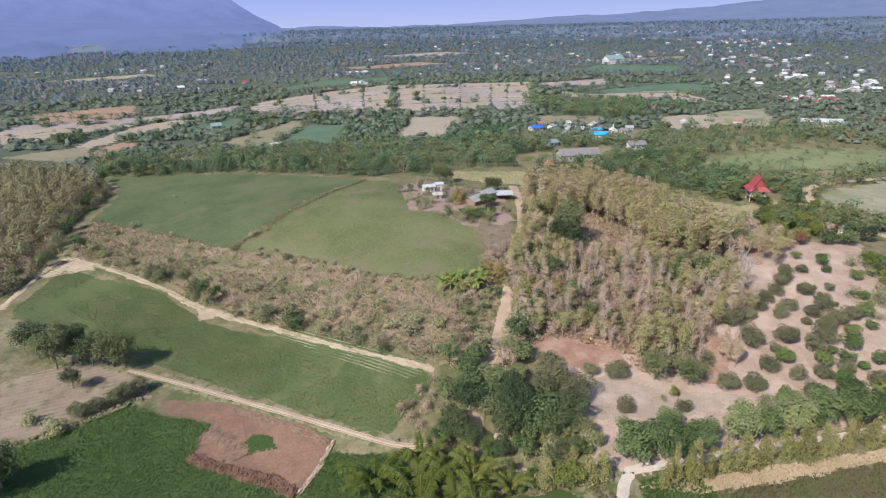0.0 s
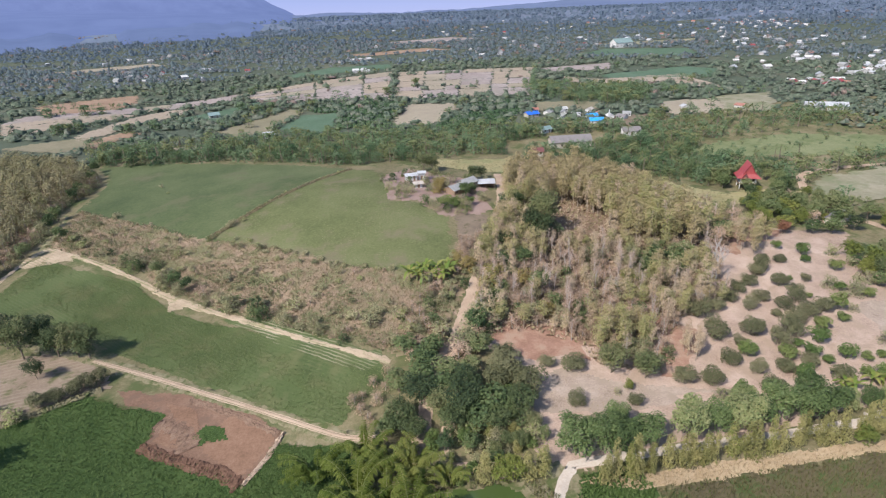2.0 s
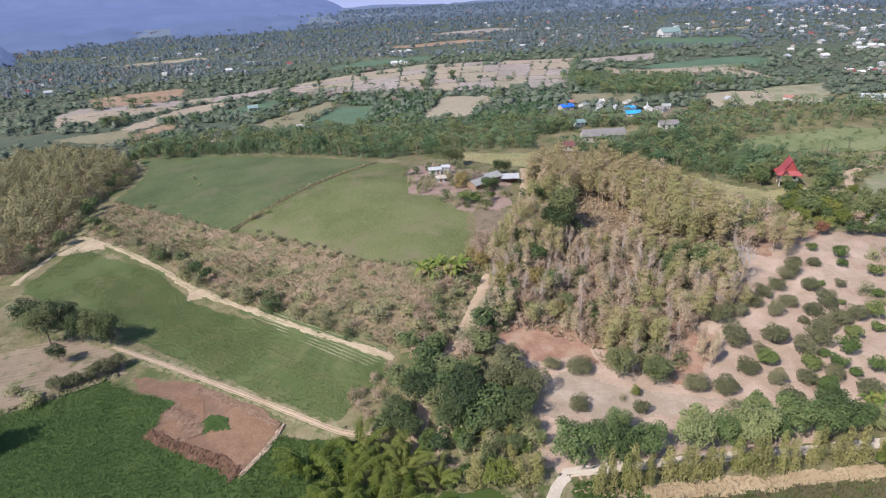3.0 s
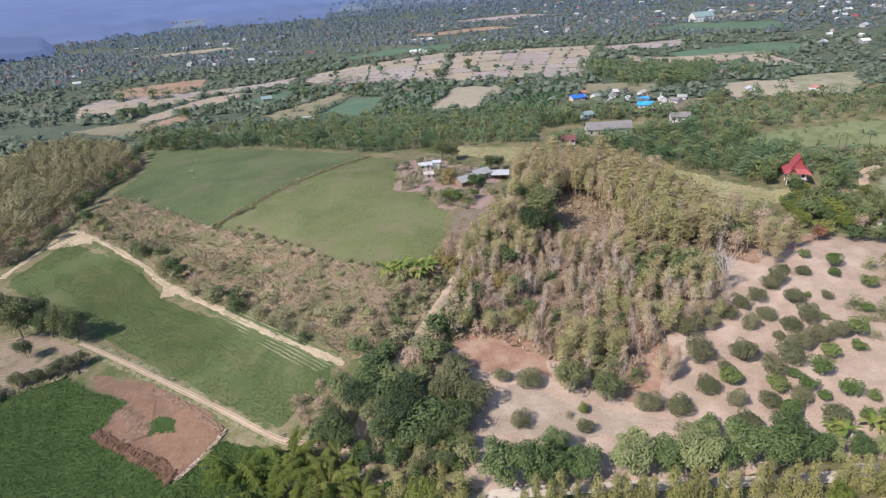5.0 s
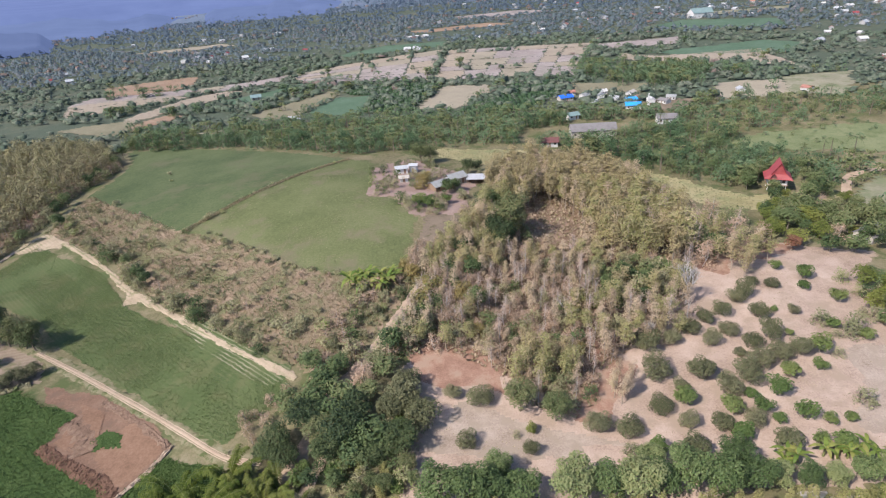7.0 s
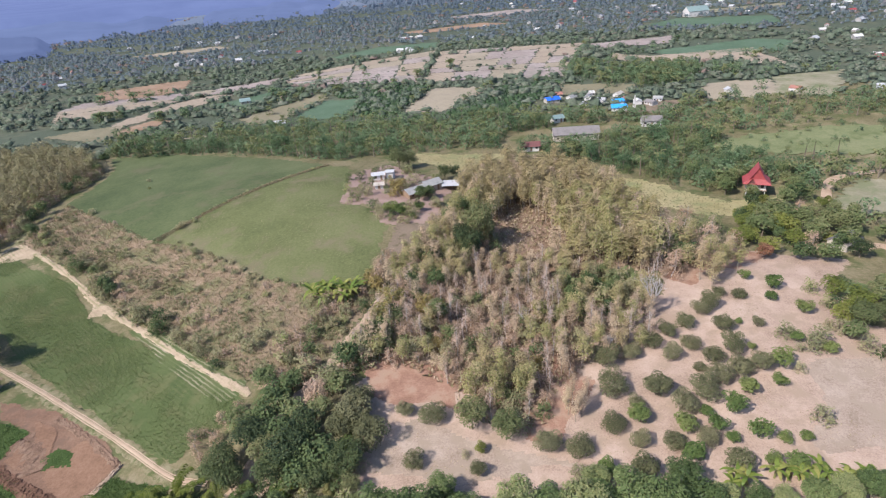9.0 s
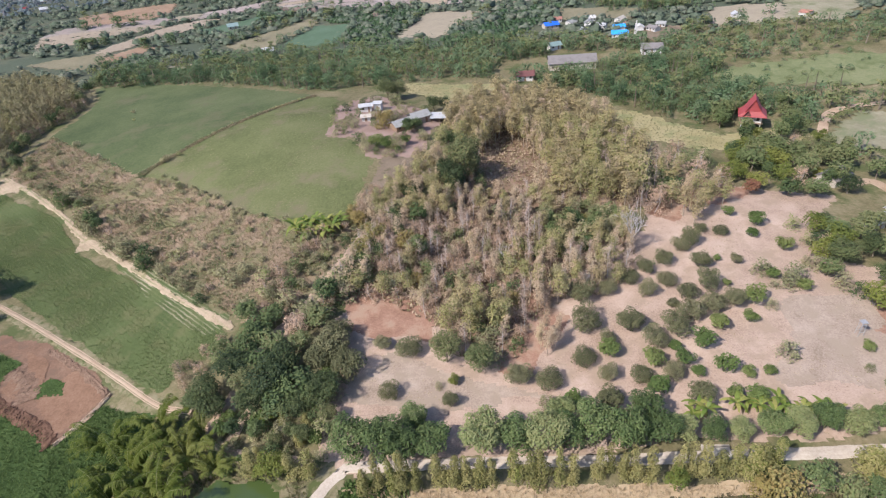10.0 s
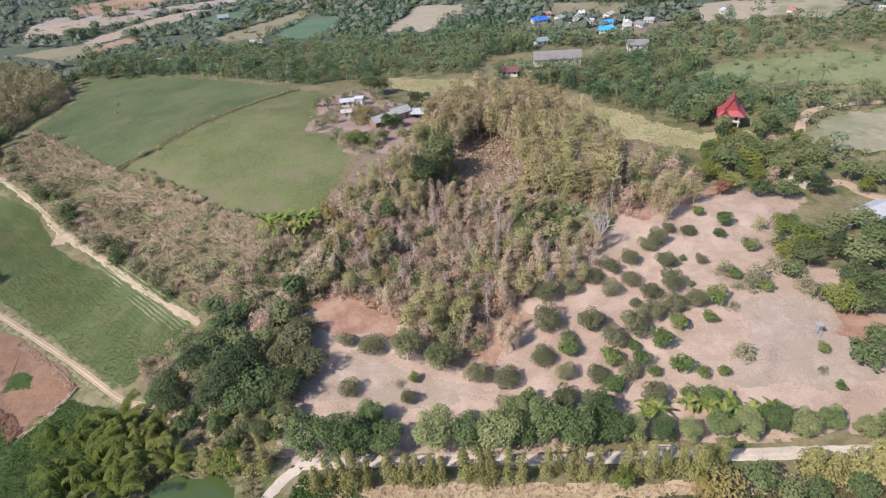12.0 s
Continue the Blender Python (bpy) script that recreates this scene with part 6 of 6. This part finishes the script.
# ---- tree belts and woods beyond ----
BELTS = [
    [(-124, 312), (-58, 300), (8, 262), (42, 266), (86, 276), (92, 300), (60, 330), (-10, 345), (-60, 352), (-100, 352), (-135, 345)],
    [(92, 262), (120, 245), (150, 225), (186, 232), (184, 262), (178, 280), (150, 282), (118, 268), (100, 276)],
    [(60, 330), (100, 300), (116, 300), (160, 300), (185, 300), (205, 322), (180, 322), (150, 312), (128, 325), (105, 330), (80, 338)],
    [(186, 196), (200, 212), (186, 234), (160, 222), (150, 206), (164, 214), (180, 208)],
    [(190, 160), (240, 176), (260, 215), (290, 260), (310, 250), (260, 150), (220, 100), (180, 96), (178, 125)],
    [(184, 176), (196, 190), (190, 212), (206, 222), (262, 222), (292, 268), (330, 262), (300, 180), (230, 150), (196, 160)],
    [(178, 244), (186, 268), (290, 272), (300, 300), (208, 316), (186, 300), (176, 282)],
    [(100, 262), (124, 242), (140, 219), (157, 200), (176, 214), (186, 236), (150, 232), (120, 262)],
    [(150, 420), (225, 430), (235, 400), (215, 372), (180, 362), (160, 380)],
    [(84, 276), (97, 292), (118, 300), (150, 300), (178, 286), (178, 302), (120, 306), (94, 302)],
]
FAR_POLYS = [f[1] for f in FAR] + PLOTS
r = np.random.default_rng(50)
for k, poly in enumerate(BELTS):
    gap = (4.5, 4.6, 4.6, 4.6, 6.2, 5.8, 5.6, 4.6, 5.2, 4.6)[k]
    P, _ = scatter(poly, gap, 51 + k, 0.42)
    for x, y in P:
        if any(within(q, x, y) for q in FAR_POLYS + [YELLOW, YARD]):
            continue
        if any(math.hypot(x - hx, y - hy) < 5 for hx, hy in ((101, 266), (124, 279), (118, 279), (131, 279), (124, 274), (116, 275), (164, 291), (170, 201), (101, 260), (172, 157), (179, 137), (126, 347), (157, 318), (121, 309), (121, 303))):
            continue
        if r.uniform() < 0.07:
            palms.put(x, y, r.uniform(0.9, 1.25), r.uniform(0, 6.28), int(r.integers(2)), group="palms of the tree belts")
        else:
            s = r.uniform(0.36, 0.92)
            away = (k == 0 and y > 295 - 0.35 * x) or k in (2, 4, 5, 6, 8) or r.uniform() < 0.4
            (belt_far if away else belt).put(x, y, s, r.uniform(0, 6.28), int(r.integers(5)), s * r.uniform(0.8, 1.1), group="trees of the belts", far=away)
LINES = [((-75, 398), (-32, 456)), ((-45, 361), (-21, 436)), ((-62, 366), (-30, 360)), ((-7, 355), (34, 355)), ((34, 356), (56, 424)), ((95, 408), (66, 352)), ((-118, 448), (-82, 427)), ((-141, 356), (-108, 434)), ((-243, 520), (-170, 500)), ((146, 412), (197, 560)),
         ((-20, 458), (50, 438)), ((-15, 476), (-40, 500)), ((100, 404), (146, 408)), ((-78, 486), (-66, 478)), ((203, 320), (240, 312)), ((195, 466), (233, 484)), ((215, 432), (310, 438)), ((220, 362), (302, 364)), ((-86, 548), (58, 596)), ((58, 596), (196, 563)), ((-178, 570), (-90, 552)), ((193, 514), (258, 512)), ((138, 396), (186, 380))]
for (x0, y0), (x1, y1) in LINES:
    n = int(math.hypot(x1 - x0, y1 - y0) / 4.5)
    for u in np.linspace(0, 1, n):
        if r.uniform() < 0.62:
            s = r.uniform(0.25, 0.75)
            belt_far.put(x0 + u * (x1 - x0) + r.normal(0, 1.5), y0 + u * (y1 - y0) + r.normal(0, 1.5), s, r.uniform(0, 6.28), int(r.integers(5)), far=True)
for x, y, radius in [(-92, 554, 5.1), (-73, 538, 5.5), (-48, 538, 4.9), (3, 476, 4.3), (10, 478, 2.9), (69, 495, 6.6), (44, 470, 5.8), (22, 422, 3.4), (-16, 441, 7.2), (27, 427, 4.3), (-159, 452, 2.9), (-189, 478, 7.3), (-214, 478, 6.4), (-181, 486, 5.2), (-208, 485, 4.3), (-135, 406, 6.1), (-122, 415, 5.3),
                     (-71, 463, 6.7), (-56, 444, 7.3), (-47, 456, 5.6), (-55, 394, 4), (-74, 401, 4.2), (-173, 410, 6.3), (-179, 407, 6.3), (-171, 421, 4.6), (140, 440, 2.4), (282, 425, 4.7), (266, 522, 4.8), (238, 332, 3.8)]:
    for _ in range(1 if radius < 4.5 else 3):
        f = radius if radius < 4.5 else 0.68 * radius
        belt_far.put(x + r.normal(0, 0.3 * (radius - f) + 0.2), y + r.normal(0, radius - f + 0.2), f / 4.3, r.uniform(0, 6.28), int(r.integers(3)), 0.85 * f / 4.3, far=True)
for x, y, n in [(163, 450, 16), (178, 445, 16), (195, 377, 24), (208, 369, 26), (222, 410, 18), (193, 400, 16), (179, 397, 12), (205, 392, 18), (160, 430, 14), (240, 385, 16)]:
    for _ in range(n):
        belt_far.put(x + r.normal(0, 6), y + r.normal(0, 8), r.uniform(0.5, 0.9), r.uniform(0, 6.28), int(r.integers(3)), far=True)
P, _ = scatter([(185, 270), (290, 268), (262, 222), (179, 243)], 9.0, 59, 0.5)
for x, y in P:
    s = r.uniform(0.12, 0.34)
    belt_far.put(x, y, 1.4 * s, r.uniform(0, 6.28), int(r.integers(3)), s, far=True)
for k in range(3):
    belt_far.put(200 + 9 * k, 432 - 4 * k, 0.8, k, k, group="trees of the belts")
belt_far.join_rest("belt_woods", "mid green trees of the farther tree belts")
for k, (x, y) in enumerate([(141, 245), (147, 238), (161, 242), (206, 228), (134, 262), (152, 246), (156, 236), (200, 224), (214, 226)]):
    palms.put(x, y, 1.1, k, k, group="palms of the tree belts")
for k, (x, y, s) in enumerate([(85, 272, .8), (80, 274, .7), (-120, 322, .8), (222, 328, .7), (52, 470, .6), (30, 500, .5), (-5, 520, .5), (120, 480, .5), (180, 540, .6)]):
    belt.put(x, y, s, k, k, group="single trees of the fields")


def woods(name, places, sizes, per, leaf, material, label, seed, ring=5, rows=2):
    """Far woods in one mesh: each crown is an uneven leafy dome with loose clumps on it."""
    r = np.random.default_rng(seed)
    n = len(places)
    base = np.column_stack([places, ground_z(places[:, 0], places[:, 1])])
    stretch_x, squat = r.uniform(0.9, 1.9, (n, 1, 1)), r.uniform(0.55, 1.0, (n, 1, 1))
    theta = 2 * np.pi * np.arange(ring) / ring
    phi = np.linspace(-0.35, 1.25, rows + 1)
    d = np.stack([np.outer(np.cos(phi), np.cos(theta)), np.outer(np.cos(phi), np.sin(theta)), np.outer(np.sin(phi), np.ones(ring))], -1).reshape(-1, 3)
    rad = r.uniform(0.35, 0.95, (n, len(d), 1))
    shape = np.concatenate([stretch_x, np.ones((n, 1, 1)), squat], 2)
    lift = np.array([0, 0, 1.0]) * 0.55 * sizes[:, None, None]
    core = base[:, None] + d[None] * rad * shape * sizes[:, None, None] + lift
    a = (np.arange(rows)[:, None] * ring + np.arange(ring)[None]).ravel()
    b = (np.arange(rows)[:, None] * ring + (np.arange(ring)[None] + 1) % ring).ravel()
    quads = np.stack([a, b, b + ring, a + ring], 1)
    F1 = (quads[None] + (np.arange(n) * len(d))[:, None, None]).reshape(-1, 4)
    caps = [[k * len(d) + rows * ring + s for s in range(ring)] for k in range(n)]
    V1 = core.reshape(-1, 3)
    d = r.normal(0, 1, (n, per, 3))
    d /= np.linalg.norm(d, axis=2)[..., None]
    d[..., 2] = np.abs(d[..., 2])
    P = base[:, None] + d * r.uniform(0.7, 1.2, (n, per, 1)) * shape * sizes[:, None, None] + lift
    L = (leaf * sizes)[:, None] * np.ones((1, per))
    V2, F2 = leaf_fan(r, P.reshape(-1, 3), (d + r.normal(0, 0.4, d.shape) + np.array([0, 0, 0.9])).reshape(-1, 3), L.reshape(-1, 1), 0.75 * L.reshape(-1, 1))
    ob = solid(name, np.concatenate([V1, V2]), F1.tolist() + caps + (F2 + len(V1)).tolist(), material, smooth=True)
    return tagged(ob, label, "woods", kind="stuff")


def open_places(n, near_d, far_d, seed, keep_fields=True, gaps=0.0):
    """Places in the wide plain ahead, clear of fields and houses."""
    r = np.random.default_rng(seed)
    d = np.sqrt(r.uniform(near_d ** 2, far_d ** 2, n))
    a = r.uniform(radians(-52), radians(58), n)
    x, y = 30 + d * np.sin(a), d * np.cos(a)
    k = wobble(0.55 * x, 1.5 * y, 70.0) + r.normal(0, 0.4, n) > gaps
    k &= ~(within([(290, 320), (600, 330), (620, 720), (330, 640)], x, y) & (r.uniform(0, 1, n) < 0.2))
    k &= y > 300 - 0.5 * np.maximum(0, x - 200)
    for poly in FAR_POLYS + [FIELD_G, FIELD_H, WEST_WOOD, FOREST] + BELTS:
        k &= ~within(poly, x, y)
    k &= (x > -100) | (y > 310)
    return np.stack([x[k], y[k]], 1), r


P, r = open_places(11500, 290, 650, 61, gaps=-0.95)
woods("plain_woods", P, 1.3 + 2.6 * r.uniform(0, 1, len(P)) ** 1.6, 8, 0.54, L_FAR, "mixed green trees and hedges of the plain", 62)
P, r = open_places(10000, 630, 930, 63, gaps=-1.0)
woods("distant_woods", P, 1.4 + 2.8 * r.uniform(0, 1, len(P)) ** 1.5, 4, 0.66, L_FARHAZE, "distant woods of the plain", 64, 4, 1)
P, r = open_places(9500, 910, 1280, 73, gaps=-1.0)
# Blue-green grove leaves: haze between the bands is painted into them.
woods("remote_woods", P, 1.6 + 3.2 * r.uniform(0, 1, len(P)) ** 1.5, 3, 0.66, leafy("hazed_grove_leaves", [(0.112, 0.15, 0.185), (0.135, 0.175, 0.208), (0.16, 0.195, 0.225)], 0.4, 0.9, 0.0, 2.0), "remote woods of the plain", 74, 4, 1)
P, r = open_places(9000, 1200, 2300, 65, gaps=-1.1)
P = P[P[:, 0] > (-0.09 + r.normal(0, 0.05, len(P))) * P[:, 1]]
woods("farthest_woods", P, r.uniform(3.0, 7.0, len(P)), 4, 0.8, L_DEEPHAZE, "farthest woods below the hills", 66, 4, 1)
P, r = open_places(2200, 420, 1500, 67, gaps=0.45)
woods("brown_woods", P, r.uniform(1.6, 4.0, len(P)), 10, 0.5, L_HAZEBROWN, "brown teak woods in the plain", 68)
rows = [(x, y) for x in np.arange(-22, 146, 3.0) for y in np.arange(330, 458, 2.1)]
rows = np.array([p for p in rows if any(within(q, *p) for q in ([(-19, 455), (45, 436), (52, 422), (32, 356), (2, 362), (6, 415), (-15, 426)], [(63, 341), (103, 403), (144, 404), (121, 361), (105, 336), (78, 333)]))])
woods("plantation", rows, np.random.default_rng(70).uniform(1.2, 1.8, len(rows)), 10, 0.55, L_PLANT, "rows of dark green plantation trees", 69)

# ---- town ----
H_TOWN = plain("weathered_town_wall", (0.33, 0.32, 0.31), 0.85)
kinds = [house("town_house", 10, 8, 3.2, 2.4, H_TOWN, m, label, windows=1) for m, label in
         ((H_TERRA, "town house with a terracotta roof"), (H_WHITE, "pale town house with a white roof"), (H_RED, "town house with a red roof"), (H_TINROOF, "town house with a grey white roof"), (H_GREYROOF, "low house with a grey roof"))]
town = Nursery(*kinds)
r = np.random.default_rng(71)
QUARTERS = [(360, 388, 22, 14, 13), (376, 384, 14, 8, 9), (430, 425, 40, 22, 22), (472, 437, 30, 16, 12), (420, 500, 80, 40, 18), (670, 880, 80, 40, 36), (640, 800, 70, 40, 18), (520, 640, 110, 60, 26), (430, 760, 120, 60, 22), (260, 760, 120, 70, 18), (320, 1000, 200, 110, 22), (120, 700, 110, 50, 10), (30, 606, 12, 8, 6), (28, 690, 24, 8, 5), (-150, 660, 90, 50, 14), (-330, 620, 60, 40, 6), (-260, 820, 160, 60, 12), (620, 1150, 260, 120, 24)]
for cx, cy, wide, deep, n in QUARTERS:
    for k in range(n):
        x, y = cx + r.normal(0, 0.6 * wide), cy + r.normal(0, 0.6 * deep)
        red = r.uniform() < (0.6 if cx in (360, 376) else 0.2)
        if any(within(p, x, y) for p in FAR_POLYS):
            continue
        town.put(x, y, r.uniform(0.38, 0.7), r.uniform(0, 6.28), int(r.choice([0, 2])) if red else int(r.choice([1, 1, 3, 3, 4])), group="houses of the town")
set_down(house("long_hall", 24, 8, 3.4, 1.8, H_WHITE, H_TINROOF, "long white hall with a pale roof", "hall", 6), 294, 302, -30, 0.9)
ob = set_down(house("temple_hall", 26, 14, 6, 5, H_WHITE, H_TURQ, "white hall with a turquoise roof", "hall", 4), 344, 676, 10, 0.9)

# ---- hills of the distance ----
def hill_range(name, steps, away, material, label, foot):
    """A ridge far off: heights in metres over the bearing in degrees, east of north."""
    b = np.linspace(steps[0][0], steps[-1][0], 260)
    top = np.interp(b, [s[0] for s in steps], [s[1] for s in steps])
    r = np.random.default_rng(int(away))
    for wide, high in ((9.0, 1.0), (3.5, 0.55), (1.3, 0.3), (0.6, 0.15)):
        knots = np.arange(b[0] - wide, b[-1] + 2 * wide, wide)
        top = top + (0.035 * top + 5) * high * np.interp(b, knots, r.normal(0, 1, len(knots)))
    rows = []
    for f, g in ((foot, -0.3), (foot + 0.04, 0.012), (foot + 0.05, 0.03), (0.86, 0.1), (0.90, 0.3), (0.95, 0.65), (1.0, 1.0), (1.04, 0.5)):
        q = np.radians(b)
        base = ground_z(away * f * np.sin(q), away * f * np.cos(q))
        z = base + (-8 if f == foot else -4 + 11 * np.clip(top / 10, 0, 1)) + np.maximum(top, 0) * max(g, 0)
        rows.append(np.stack([away * f * np.sin(q), away * f * np.cos(q), z], 1))
    V = np.concatenate(rows)
    n = len(b)
    a = (np.arange(7)[:, None] * n + np.arange(n - 1)[None]).ravel()
    ob = solid(name, V, np.stack([a, a + 1, a + n + 1, a + n], 1), material, smooth=True)
    return tagged(ob, label, "hills", kind="structure")


def haze_glow_hill(name, low, high):
    """A remote hillside whose haze is a painted blue glow, deeper at its foot."""
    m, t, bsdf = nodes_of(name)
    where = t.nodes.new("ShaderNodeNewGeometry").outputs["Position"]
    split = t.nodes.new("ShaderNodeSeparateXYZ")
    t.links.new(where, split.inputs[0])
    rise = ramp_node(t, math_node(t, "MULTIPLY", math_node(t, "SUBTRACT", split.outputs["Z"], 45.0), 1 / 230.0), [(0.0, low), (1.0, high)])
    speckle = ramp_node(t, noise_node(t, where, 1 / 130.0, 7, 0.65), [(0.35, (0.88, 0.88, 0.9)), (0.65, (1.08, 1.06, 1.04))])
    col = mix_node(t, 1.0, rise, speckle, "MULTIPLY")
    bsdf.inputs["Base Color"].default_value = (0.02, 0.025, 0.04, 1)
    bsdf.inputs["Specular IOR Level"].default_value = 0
    # The hillside itself emits the haze colour.
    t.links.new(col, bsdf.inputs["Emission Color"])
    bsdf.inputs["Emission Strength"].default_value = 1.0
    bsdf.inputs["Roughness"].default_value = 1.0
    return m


hill_range("backdrop_mountain", [(-75, 500), (-45, 760), (-28, 830), (-20, 640), (-10.5, 300), (-8, 188), (-6.2, 100), (-3.9, 14), (-1, 18), (3, 6)], 4200, haze_glow_hill("haze_glow_mountain", (0.09, 0.128, 0.265), (0.122, 0.163, 0.335)), "hazy blue mountain beyond the plain", 0.36)
hill_range("backdrop_slope", [(-75, 22), (-40, 22), (-26, 20), (-14, 16), (-8, 10), (-4, 4), (-2, 0)], 1500, haze_glow_hill("haze_glow_slope", (0.088, 0.125, 0.24), (0.1, 0.137, 0.275)), "wooded slope in blue haze at the mountain's foot", 0.76)
hill_range("backdrop_foothill", [(-48, 24), (-40, 22), (-34, 21), (-31, 21), (-29.6, 8), (-29, 0)], 1130, haze_glow_hill("haze_glow_foothill", (0.076, 0.108, 0.21), (0.076, 0.108, 0.215)), "low wooded foothill in dark blue haze", 0.85)
hill_range("backdrop_hills", [(-8, 0), (0, 4), (12, 5), (20, 25), (27, 48), (37, 85), (50, 160), (70, 220)], 3900, haze_glow_hill("haze_glow_hills", (0.11, 0.148, 0.25), (0.112, 0.145, 0.27)), "low hazy blue hills beyond the town", 0.55)
b = np.radians(np.linspace(-110, 110, 90))
rows = [np.stack([4600 * np.sin(b), 4600 * np.cos(b), np.full(90, z)], 1) for z in np.linspace(-300, 2600, 30)]
a = (np.arange(29)[:, None] * 90 + np.arange(89)[None]).ravel()
M_SKY, st, sb = nodes_of("hazy_sky")
sep = st.nodes.new("ShaderNodeSeparateXYZ")
st.links.new(st.nodes.new("ShaderNodeNewGeometry").outputs["Position"], sep.inputs[0])
up = math_node(st, "MULTIPLY", sep.outputs["Z"], 1 / 2600)
glow = ramp_node(st, up, [(0.02, (0.29, 0.335, 0.54)), (0.12, (0.2, 0.27, 0.52)), (1.0, (0.08, 0.16, 0.42))])
st.links.new(glow, sb.inputs["Emission Color"])
sb.inputs["Base Color"].default_value = (0, 0, 0, 1)
sb.inputs["Specular IOR Level"].default_value = 0
sb.inputs["Emission Strength"].default_value = 1.0
tagged(solid("backdrop_sky", np.concatenate(rows), np.stack([a, a + 1, a + 91, a + 90], 1), M_SKY, smooth=True), "pale blue hazy sky over the horizon", "sky", kind="structure")
